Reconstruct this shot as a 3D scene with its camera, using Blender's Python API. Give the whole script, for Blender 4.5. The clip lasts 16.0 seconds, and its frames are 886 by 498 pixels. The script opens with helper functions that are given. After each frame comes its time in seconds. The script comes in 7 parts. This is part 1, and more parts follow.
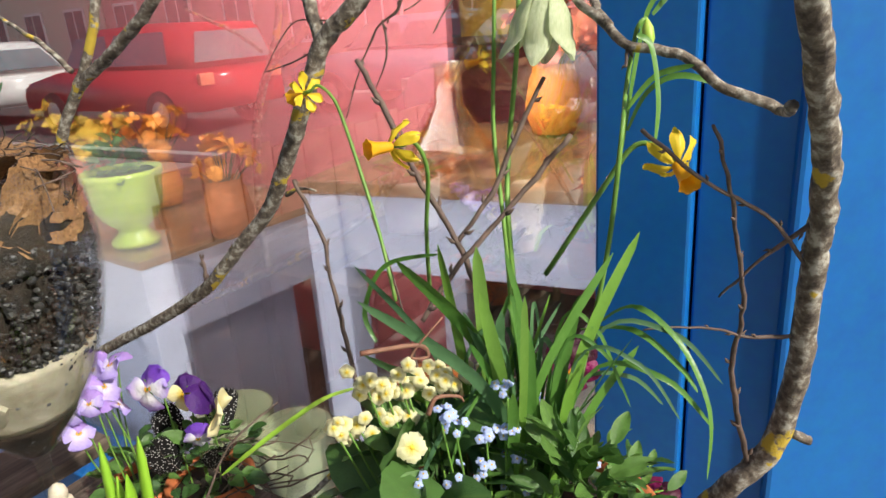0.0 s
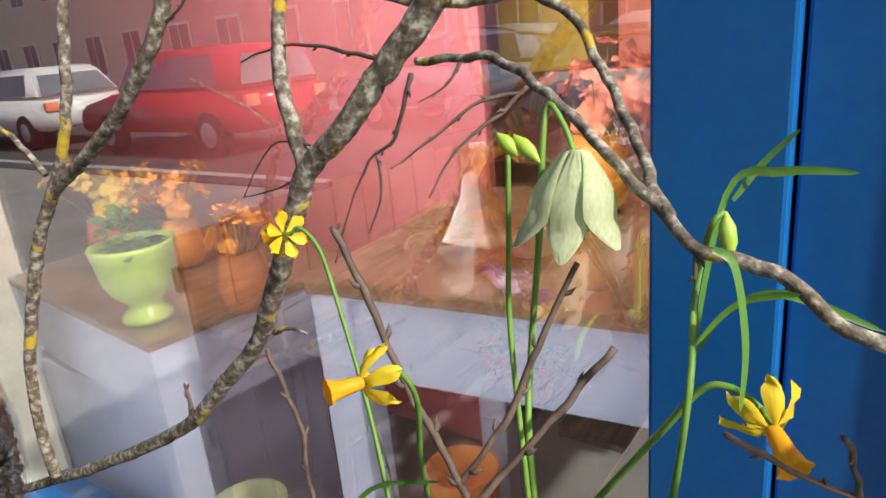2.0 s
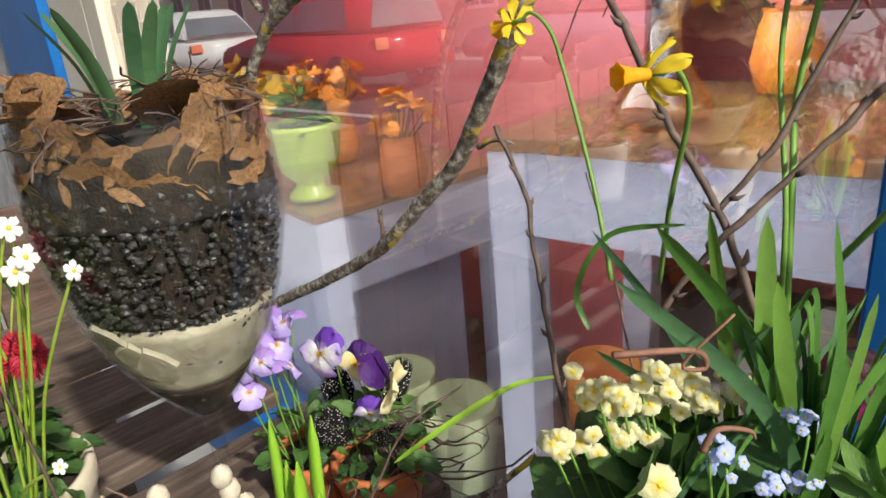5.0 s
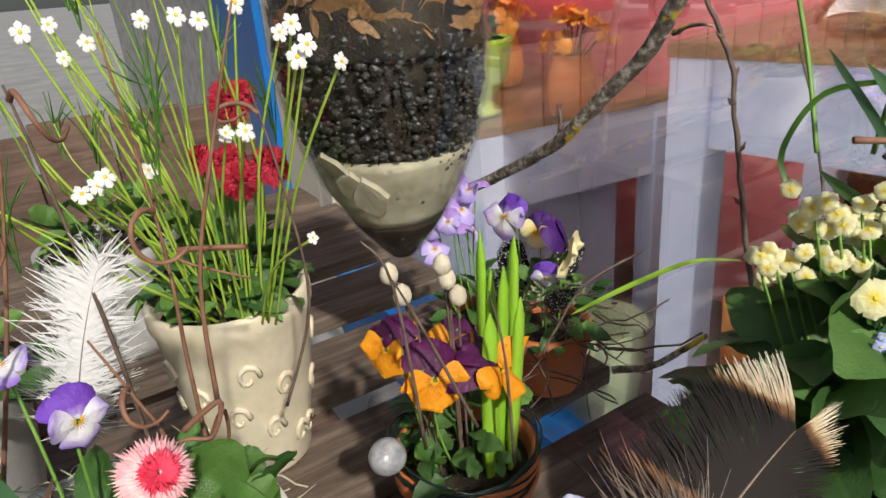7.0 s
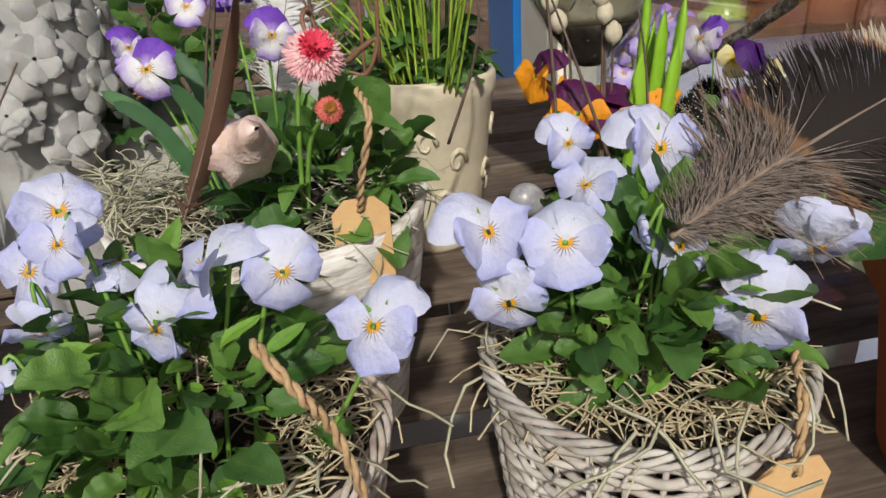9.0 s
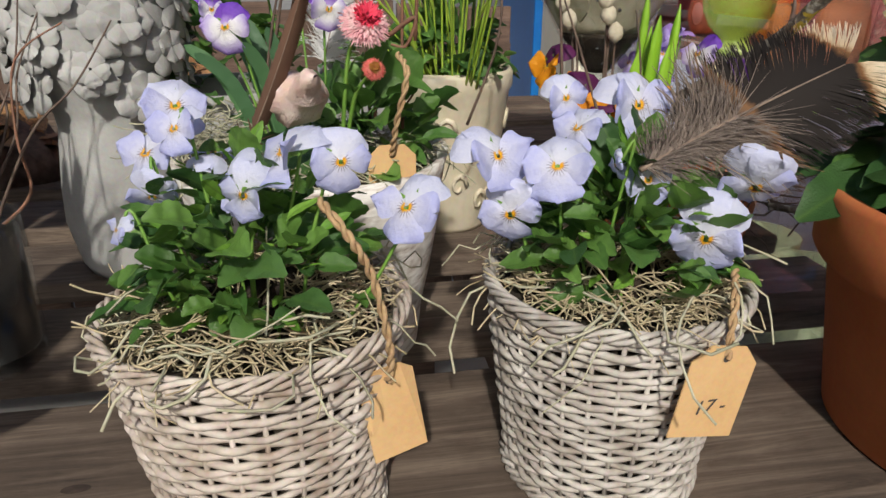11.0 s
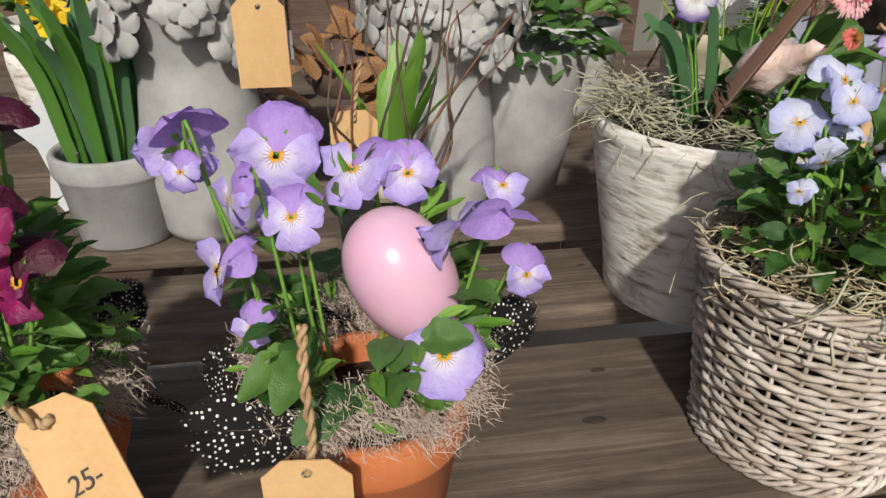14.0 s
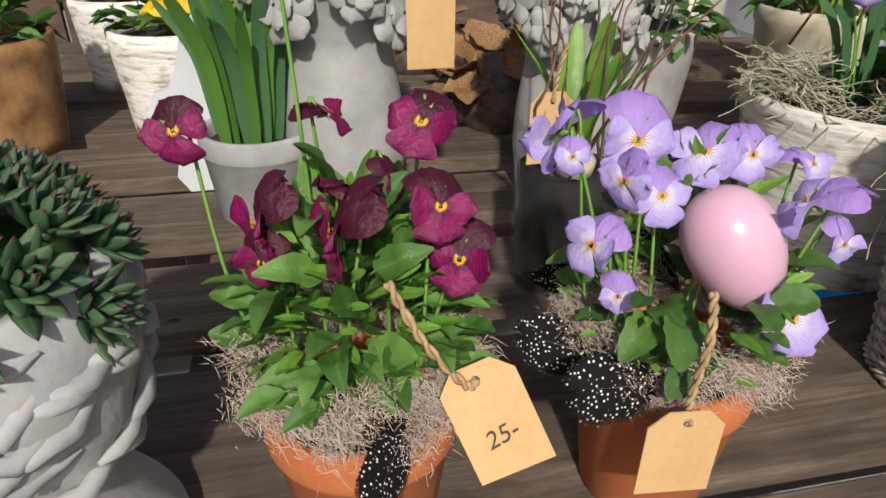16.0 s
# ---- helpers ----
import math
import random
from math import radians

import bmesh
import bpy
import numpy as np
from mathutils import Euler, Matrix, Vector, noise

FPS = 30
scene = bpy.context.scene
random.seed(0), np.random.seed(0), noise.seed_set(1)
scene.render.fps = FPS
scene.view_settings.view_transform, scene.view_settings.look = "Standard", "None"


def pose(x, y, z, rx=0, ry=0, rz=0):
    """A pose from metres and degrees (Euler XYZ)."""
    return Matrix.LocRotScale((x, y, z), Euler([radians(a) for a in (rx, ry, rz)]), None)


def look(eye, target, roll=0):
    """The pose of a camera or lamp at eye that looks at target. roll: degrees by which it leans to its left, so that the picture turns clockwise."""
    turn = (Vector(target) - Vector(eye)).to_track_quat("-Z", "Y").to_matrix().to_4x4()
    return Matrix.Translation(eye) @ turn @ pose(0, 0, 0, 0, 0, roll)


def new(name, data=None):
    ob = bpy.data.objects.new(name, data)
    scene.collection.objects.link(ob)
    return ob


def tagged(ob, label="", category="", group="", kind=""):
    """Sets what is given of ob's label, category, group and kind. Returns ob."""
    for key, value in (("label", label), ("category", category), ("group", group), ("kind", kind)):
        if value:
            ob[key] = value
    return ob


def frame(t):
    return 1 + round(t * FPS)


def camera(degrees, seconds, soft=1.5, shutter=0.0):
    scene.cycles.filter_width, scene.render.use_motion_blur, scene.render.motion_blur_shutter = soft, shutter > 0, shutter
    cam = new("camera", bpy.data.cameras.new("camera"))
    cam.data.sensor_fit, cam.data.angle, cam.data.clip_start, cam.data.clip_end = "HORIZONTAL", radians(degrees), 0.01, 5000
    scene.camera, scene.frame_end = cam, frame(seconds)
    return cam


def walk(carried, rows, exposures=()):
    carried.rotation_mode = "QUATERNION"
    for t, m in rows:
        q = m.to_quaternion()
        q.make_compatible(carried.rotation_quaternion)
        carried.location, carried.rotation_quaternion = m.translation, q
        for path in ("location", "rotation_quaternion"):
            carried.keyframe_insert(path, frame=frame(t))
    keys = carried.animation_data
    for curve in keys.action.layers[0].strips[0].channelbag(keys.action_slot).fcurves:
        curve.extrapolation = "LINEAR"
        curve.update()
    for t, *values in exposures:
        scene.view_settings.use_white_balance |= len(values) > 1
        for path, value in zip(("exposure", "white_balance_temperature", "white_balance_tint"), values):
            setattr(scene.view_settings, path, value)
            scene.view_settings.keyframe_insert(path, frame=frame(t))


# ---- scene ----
cam = camera(67.4, 16.0)
PATH = [
    (0, (0.214, 0.11, 1.316), (0.609, 1.96, 0.666), -4.2),
    (0.5, (0.219, 0.152, 1.367), (0.613, 2.008, 0.734), -4.4),
    (1, (0.253, 0.207, 1.403), (0.619, 2.069, 0.773), -4.8),
    (1.5, (0.279, 0.257, 1.419), (0.598, 2.13, 0.795), -5.3),
    (2, (0.296, 0.287, 1.41), (0.557, 2.172, 0.795), -5.5),
    (2.5, (0.292, 0.297, 1.403), (0.505, 2.189, 0.79), -5.5),
    (3, (0.282, 0.297, 1.392), (0.44, 2.191, 0.77), -5.6),
    (3.2, (0.272, 0.297, 1.386), (0.412, 2.194, 0.769), -5.4),
    (5.3, (0.16, 0.214, 1.256), (0.059, 2.077, 0.536), -5.1),
    (5.5, (0.149, 0.205, 1.246), (0.031, 2.061, 0.511), -5.1),
    (6, (0.118, 0.187, 1.237), (-0.061, 2.025, 0.468), -5.1),
    (6.5, (0.106, 0.171, 1.224), (-0.177, 1.988, 0.437), -5.0),
    (7, (0.129, 0.16, 1.21), (-0.349, 1.933, 0.418), -4.9),
    (7.5, (0.166, 0.148, 1.185), (-0.572, 1.833, 0.4), -4.8),
    (8, (0.19, 0.124, 1.127), (-0.746, 1.71, 0.347), -4.3),
    (8.5, (0.197, 0.108, 1.084), (-0.832, 1.612, 0.262), -3.8),
    (9, (0.213, 0.084, 1.072), (-0.861, 1.54, 0.219), -4.1),
    (9.2, (0.22, 0.07, 1.072), (-0.872, 1.509, 0.215), -4.5),
    (11.3, (0.262, 0.0, 1.046), (-0.847, 1.472, 0.27), 0.3),
    (11.5, (0.261, -0.006, 1.043), (-0.851, 1.463, 0.264), 0.4),
    (12, (0.241, -0.025, 1.042), (-0.876, 1.433, 0.252), 0.5),
    (12.5, (0.197, -0.053, 1.05), (-0.914, 1.401, 0.242), 0.8),
    (13, (0.143, -0.097, 1.058), (-0.974, 1.333, 0.217), 0.6),
    (13.5, (0.069, -0.169, 1.064), (-1.02, 1.258, 0.182), 0.7),
    (14, (0.011, -0.226, 1.071), (-1.052, 1.202, 0.158), 0.4),
    (14.5, (-0.031, -0.262, 1.081), (-1.074, 1.165, 0.145), 0.3),
    (15, (-0.067, -0.292, 1.084), (-1.088, 1.14, 0.133), 0.4),
    (15.5, (-0.099, -0.325, 1.082), (-1.089, 1.116, 0.11), 0.8),
    (16, (-0.119, -0.351, 1.085), (-1.087, 1.095, 0.1), 0.8),
]
walk(cam, [(t, look(eye, target, roll)) for t, eye, target, roll in PATH],
     [(0, 0.66), (3.2, 0.54), (5.3, 0.52), (7.0, 0.30), (8.5, 0.0), (12.5, 0.0), (14.5, 0.10), (16, 0.14)])

# ---------------- axes of the table: U runs along its boards to the shop window, N away from the viewer
A46 = radians(46)
U = Vector((math.cos(A46), math.sin(A46), 0))
N = Vector((-math.sin(A46), math.cos(A46), 0))
TOP = 0.75
GLASS_U = 1.01


def at(u, n, z=0.0):
    return U * u + N * n + Vector((0, 0, z))


def un(u, n, z=0.0, turn=0.0):
    """A pose in the table's axes."""
    return Matrix.Translation(at(u, n, z)) @ Matrix.Rotation(A46 + radians(turn), 4, "Z")


# ---------------- light
SUN_FROM = (-N * 0.76 - U * 0.13 + Vector((0, 0, 0.62))).normalized()
world = bpy.data.worlds.new("sky")
world.use_nodes = True
scene.world = world
wn = world.node_tree
sky = wn.nodes.new("ShaderNodeTexSky")
sky.sky_type = "NISHITA"
sky.sun_disc = False
sky.sun_elevation = math.asin(SUN_FROM.z)
sky.sun_rotation = math.atan2(SUN_FROM.x, SUN_FROM.y)
sky.air_density, sky.dust_density = 1.0, 2.5
wn.links.new(sky.outputs[0], wn.nodes["Background"].inputs[0])
wn.nodes["Background"].inputs[1].default_value = 0.08
sun = new("sun", bpy.data.lights.new("sun", "SUN"))
sun.data.energy, sun.data.angle, sun.data.color = 3.7, radians(2), (1.0, 0.95, 0.86)
sun.matrix_world = Matrix.Translation((0, 0, 6)) @ SUN_FROM.to_track_quat("Z", "Y").to_matrix().to_4x4()

# ---------------- materials
def nodes_of(name):
    m = bpy.data.materials.new(name)
    m.use_nodes = True
    return m, m.node_tree, m.node_tree.nodes["Principled BSDF"]


def link(t, a, b):
    t.links.new(a, b)


def noise_tex(t, scale, detail=4, coord="Object", rough=0.6, stretch=None):
    c = t.nodes.new("ShaderNodeTexCoord")
    n = t.nodes.new("ShaderNodeTexNoise")
    n.inputs["Scale"].default_value, n.inputs["Detail"].default_value = scale, detail
    n.inputs["Roughness"].default_value = rough
    if stretch:
        mp = t.nodes.new("ShaderNodeMapping")
        mp.inputs["Scale"].default_value = stretch
        link(t, c.outputs[coord], mp.inputs[0])
        link(t, mp.outputs[0], n.inputs["Vector"])
    else:
        link(t, c.outputs[coord], n.inputs["Vector"])
    return n


def ramp(t, fac, stops):
    r = t.nodes.new("ShaderNodeValToRGB")
    e = r.color_ramp.elements
    e[0].position, e[0].color = stops[0][0], (*stops[0][1], 1)
    e[1].position, e[1].color = stops[-1][0], (*stops[-1][1], 1)
    for p, c in stops[1:-1]:
        e.new(p).color = (*c, 1)
    link(t, fac, r.inputs[0])
    return r


def mixc(t, fac, a, b, mode="MIX"):
    m = t.nodes.new("ShaderNodeMix")
    m.data_type, m.blend_type = "RGBA", mode
    for i, v in ((0, fac), (6, a), (7, b)):
        if isinstance(v, bpy.types.NodeSocket):
            link(t, v, m.inputs[i])
        else:
            m.inputs[i].default_value = (*v, 1) if isinstance(v, tuple) else v
    return m.outputs[2]


def bump(t, b, height, strength=0.3, dist=0.001):
    n = t.nodes.new("ShaderNodeBump")
    n.inputs["Strength"].default_value, n.inputs["Distance"].default_value = strength, dist
    link(t, height, n.inputs["Height"])
    link(t, n.outputs[0], b.inputs["Normal"])


def random_value(t):
    return t.nodes.new("ShaderNodeObjectInfo").outputs["Random"]


def plain(name, c1, c2, scale=40, rough=0.7, fine=300, bumpy=0.25, dist=0.0008, coord="Object", stretch=None, sss=0.0, metal=0.0, vary=0.0, trans=0.0):
    """Two colours mixed by a broad noise, with a fine grain and relief."""
    m, t, b = nodes_of(name)
    n1 = noise_tex(t, scale, 3, coord, stretch=stretch)
    n2 = noise_tex(t, fine, 3, coord, stretch=stretch)
    r = ramp(t, n1.outputs[0], [(0.32, c1), (0.68, c2)])
    col = mixc(t, 0.25, r.outputs[0], n2.outputs[1], "SOFT_LIGHT")
    if vary:
        hv = t.nodes.new("ShaderNodeHueSaturation")
        mr = t.nodes.new("ShaderNodeMapRange")
        mr.inputs[3].default_value, mr.inputs[4].default_value = 1 - vary, 1 + vary
        link(t, random_value(t), mr.inputs[0])
        link(t, mr.outputs[0], hv.inputs["Value"])
        link(t, col, hv.inputs["Color"])
        col = hv.outputs[0]
    link(t, col, b.inputs["Base Color"])
    b.inputs["Roughness"].default_value, b.inputs["Metallic"].default_value = rough, metal
    if sss:
        b.inputs["Subsurface Weight"].default_value = sss
        b.inputs["Subsurface Radius"].default_value = (0.004, 0.003, 0.002)
    if trans:
        tr = t.nodes.new("ShaderNodeBsdfTranslucent")
        link(t, col, tr.inputs[0])
        mx = t.nodes.new("ShaderNodeMixShader")
        mx.inputs[0].default_value = trans
        link(t, b.outputs[0], mx.inputs[1])
        link(t, tr.outputs[0], mx.inputs[2])
        link(t, mx.outputs[0], t.nodes["Material Output"].inputs[0])
    if bumpy:
        bump(t, b, n2.outputs[0], bumpy, dist)
    return m


def wood_mat(name, dark, mid, light):
    m, t, b = nodes_of(name)
    g = noise_tex(t, 3.0, 8, stretch=(1.6, 22, 22), rough=0.75)
    g.inputs["Distortion"].default_value = 0.9
    broad = noise_tex(t, 9, 5)
    fine = noise_tex(t, 10, 6, stretch=(6, 160, 160))
    r = ramp(t, g.outputs[0], [(0.30, dark), (0.5, mid), (0.72, light)])
    col = mixc(t, 0.85, r.outputs[0], ramp(t, broad.outputs[0], [(0.3, (0.30, 0.27, 0.25)), (0.7, (0.72, 0.69, 0.66))]).outputs[0], "OVERLAY")
    crack = ramp(t, fine.outputs[0], [(0.33, (0.25, 0.22, 0.2)), (0.42, (1, 1, 1))])
    col = mixc(t, 0.6, col, crack.outputs[0], "MULTIPLY")
    link(t, col, b.inputs["Base Color"])
    b.inputs["Roughness"].default_value = 0.8
    bump(t, b, fine.outputs[0], 0.5, 0.0015)
    return m


def glass_mat(name, reflect=0.12, tint=(1, 1, 1), rough=0.0, edge=0.7, blend=0.35):
    """A thin pane: clear, with the sheen of its face."""
    m, t, b = nodes_of(name)
    t.nodes.remove(b)
    tr = t.nodes.new("ShaderNodeBsdfTransparent")
    tr.inputs[0].default_value = (*tint, 1)
    gl = t.nodes.new("ShaderNodeBsdfGlossy")
    gl.inputs["Roughness"].default_value = rough
    lw = t.nodes.new("ShaderNodeLayerWeight")
    lw.inputs[0].default_value = blend
    mr = t.nodes.new("ShaderNodeMapRange")
    mr.inputs[3].default_value, mr.inputs[4].default_value = reflect, edge
    link(t, lw.outputs["Facing"], mr.inputs[0])
    mx = t.nodes.new("ShaderNodeMixShader")
    link(t, mr.outputs[0], mx.inputs[0])
    link(t, tr.outputs[0], mx.inputs[1])
    link(t, gl.outputs[0], mx.inputs[2])
    link(t, mx.outputs[0], t.nodes["Material Output"].inputs[0])
    return m


M_WOOD = wood_mat("weathered_board", (0.034, 0.024, 0.018), (0.095, 0.072, 0.055), (0.20, 0.163, 0.13))
M_WOOD_RED = wood_mat("dark_board", (0.045, 0.03, 0.022), (0.10, 0.065, 0.05), (0.17, 0.12, 0.095))
M_BLUE = plain("blue_paint", (0.004, 0.105, 0.36), (0.006, 0.14, 0.44), 3, 0.36, 60, 0.12)
M_TERRA = plain("terracotta", (0.42, 0.115, 0.035), (0.52, 0.165, 0.055), 12, 0.75, 220, 0.2)
M_CREAM = plain("cream_wall", (0.66, 0.61, 0.48), (0.73, 0.68, 0.55), 4, 0.8, 80)
M_WHITE_PAINT = plain("pale_lilac_paint", (0.50, 0.52, 0.70), (0.60, 0.62, 0.80), 5, 0.5, 90, 0.1)
M_CONCRETE = plain("grey_concrete", (0.27, 0.27, 0.26), (0.44, 0.44, 0.43), 14, 0.85, 260, 0.5, 0.001)
M_SOIL = plain("dark_soil", (0.012, 0.009, 0.006), (0.05, 0.035, 0.022), 60, 0.95, 420, 0.9, 0.003)
M_PAVE = plain("pavement", (0.20, 0.20, 0.19), (0.30, 0.29, 0.28), 2, 0.9, 120, 0.4)
M_ASPHALT = plain("asphalt", (0.04, 0.04, 0.042), (0.07, 0.07, 0.07), 2, 0.9, 200, 0.5)
M_PANE = glass_mat("window_glass", 0.38, (0.97, 0.99, 0.98), edge=0.6)
M_CLEAR = glass_mat("clear_glass", 0.012, (0.97, 0.98, 0.98), edge=0.5, blend=0.12)
M_RED = plain("red_wall", (0.66, 0.15, 0.165), (0.74, 0.20, 0.215), 1.5, 0.7, 60, 0.1)
M_LIME = plain("lime_glaze", (0.36, 0.50, 0.05), (0.50, 0.62, 0.12), 8, 0.25, 60, 0.05)
M_BRICKRED = plain("house_front", (0.62, 0.36, 0.32), (0.74, 0.48, 0.43), 1.5, 0.9, 40)


# ---------------- builders
def part(name, bm, material, parent=None, label="", smooth=True):
    me = bpy.data.meshes.new(name)
    bm.to_mesh(me)
    bm.free()
    for m in material if isinstance(material, (list, tuple)) else (material,):
        me.materials.append(m)
    if smooth:
        me.polygons.foreach_set("use_smooth", [True] * len(me.polygons))
    ob = new(name, me)
    if parent:
        ob.parent = parent
    if label:
        ob["label"] = label
    return ob


def share(name, mesh, parent, m):
    ob = new(name, mesh)
    ob.parent = parent
    ob.matrix_basis = m
    return ob


def thing(name, m, label, category, group="", kind=""):
    ob = new(name)
    ob.empty_display_size = 0.02
    ob.matrix_basis = m if isinstance(m, Matrix) else Matrix.Translation(m)
    return tagged(ob, label, category, group, kind)


def box(bm, lo, hi, bevel=0.0, m=None):
    geom = bmesh.ops.create_cube(bm, size=1)["verts"]
    lo, hi = Vector(lo), Vector(hi)
    for v in geom:
        v.co = Vector(lo[i] + (v.co[i] + 0.5) * (hi[i] - lo[i]) for i in range(3))
    if bevel:
        edges = list({e for v in geom for e in v.link_edges})
        out = bmesh.ops.bevel(bm, geom=edges, offset=bevel, segments=2, affect="EDGES", profile=0.5)
        geom = list({v for f in out["faces"] for v in f.verts} | {v for v in geom if v.is_valid})
    if m is not None:
        for v in geom:
            v.co = m @ v.co
    return bm


def lathe(bm, profile, seg=40, wobble=0.0, seed=0.0, mat=0, m=None):
    rings = []
    for r, z in profile:
        ring = []
        for i in range(seg):
            a = 2 * math.pi * i / seg
            k = 1 + wobble * noise.noise((math.cos(a) * 1.5 + seed, math.sin(a) * 1.5, z * 25)) if wobble else 1
            p = Vector((r * k * math.cos(a), r * k * math.sin(a), z))
            ring.append(bm.verts.new(m @ p if m is not None else p))
        rings.append(ring)
    for a, b in zip(rings, rings[1:]):
        for i in range(seg):
            f = bm.faces.new((a[i], a[(i + 1) % seg], b[(i + 1) % seg], b[i]))
            f.material_index = mat
    return bm


def tube(bm, pts, radii, seg=6, mat=0, cap=True):
    pts = [Vector(p) for p in pts]
    if not isinstance(radii, (list, tuple)):
        radii = [radii] * len(pts)
    side = None
    rings = []
    for i, p in enumerate(pts):
        d = (pts[min(i + 1, len(pts) - 1)] - pts[max(i - 1, 0)])
        d = d.normalized() if d.length else Vector((0, 0, 1))
        if side is None:
            side = d.orthogonal().normalized()
        side = (side - d * side.dot(d))
        side = side.normalized() if side.length > 1e-6 else d.orthogonal().normalized()
        up = d.cross(side)
        rings.append([bm.verts.new(p + (side * math.cos(2 * math.pi * k / seg) + up * math.sin(2 * math.pi * k / seg)) * radii[i]) for k in range(seg)])
    for a, b in zip(rings, rings[1:]):
        for k in range(seg):
            f = bm.faces.new((a[k], a[(k + 1) % seg], b[(k + 1) % seg], b[k]))
            f.material_index = mat
    if cap:
        for ring, rev in ((rings[0], True), (rings[-1], False)):
            f = bm.faces.new(ring[::-1] if rev else ring)
            f.material_index = mat
    return bm


def glide(pts, steps=6):
    """Points along a smooth line through pts."""
    pts = [Vector(p) for p in pts]
    out = []
    for i in range(len(pts) - 1):
        p0, p1, p2, p3 = pts[max(i - 1, 0)], pts[i], pts[i + 1], pts[min(i + 2, len(pts) - 1)]
        for k in range(steps):
            t = k / steps
            out.append(0.5 * ((2 * p1) + (p2 - p0) * t + (2 * p0 - 5 * p1 + 4 * p2 - p3) * t * t + (3 * p1 - p0 - 3 * p2 + p3) * t ** 3))
    out.append(pts[-1])
    return out


def aim(place, way, twist=0.0, size=1.0):
    """A pose whose local z points along way."""
    return Matrix.Translation(place) @ Vector(way).to_track_quat("Z", "Y").to_matrix().to_4x4() @ Matrix.Rotation(twist, 4, "Z") @ Matrix.Scale(size, 4)

# ---------------- plant materials
def leaf_mat(name, c1, c2, rough=0.45, vein=(0.10, 0.19, 0.04)):
    m, t, b = nodes_of(name)
    c = t.nodes.new("ShaderNodeTexCoord")
    n1 = noise_tex(t, 5, 3)
    n2 = noise_tex(t, 40, 3)
    col = mixc(t, random_value(t), c1, c2)
    col = mixc(t, 0.5, col, ramp(t, n1.outputs[0], [(0.3, (0.35, 0.35, 0.35)), (0.7, (0.66, 0.66, 0.6))]).outputs[0], "OVERLAY")
    sx = t.nodes.new("ShaderNodeSeparateXYZ")
    link(t, c.outputs["Object"], sx.inputs[0])
    ab = t.nodes.new("ShaderNodeMath")
    ab.operation = "ABSOLUTE"
    link(t, sx.outputs[0], ab.inputs[0])
    v = ramp(t, ab.outputs[0], [(0.0, (0.6, 0.6, 0.6)), (0.03, (0, 0, 0))])
    col = mixc(t, v.outputs[0], col, vein)
    link(t, col, b.inputs["Base Color"])
    b.inputs["Roughness"].default_value = rough
    bump(t, b, n2.outputs[0], 0.25, 0.01)
    tr = t.nodes.new("ShaderNodeBsdfTranslucent")
    link(t, col, tr.inputs[0])
    mx = t.nodes.new("ShaderNodeMixShader")
    mx.inputs[0].default_value = 0.3
    link(t, b.outputs[0], mx.inputs[1])
    link(t, tr.outputs[0], mx.inputs[2])
    link(t, mx.outputs[0], t.nodes["Material Output"].inputs[0])
    return m


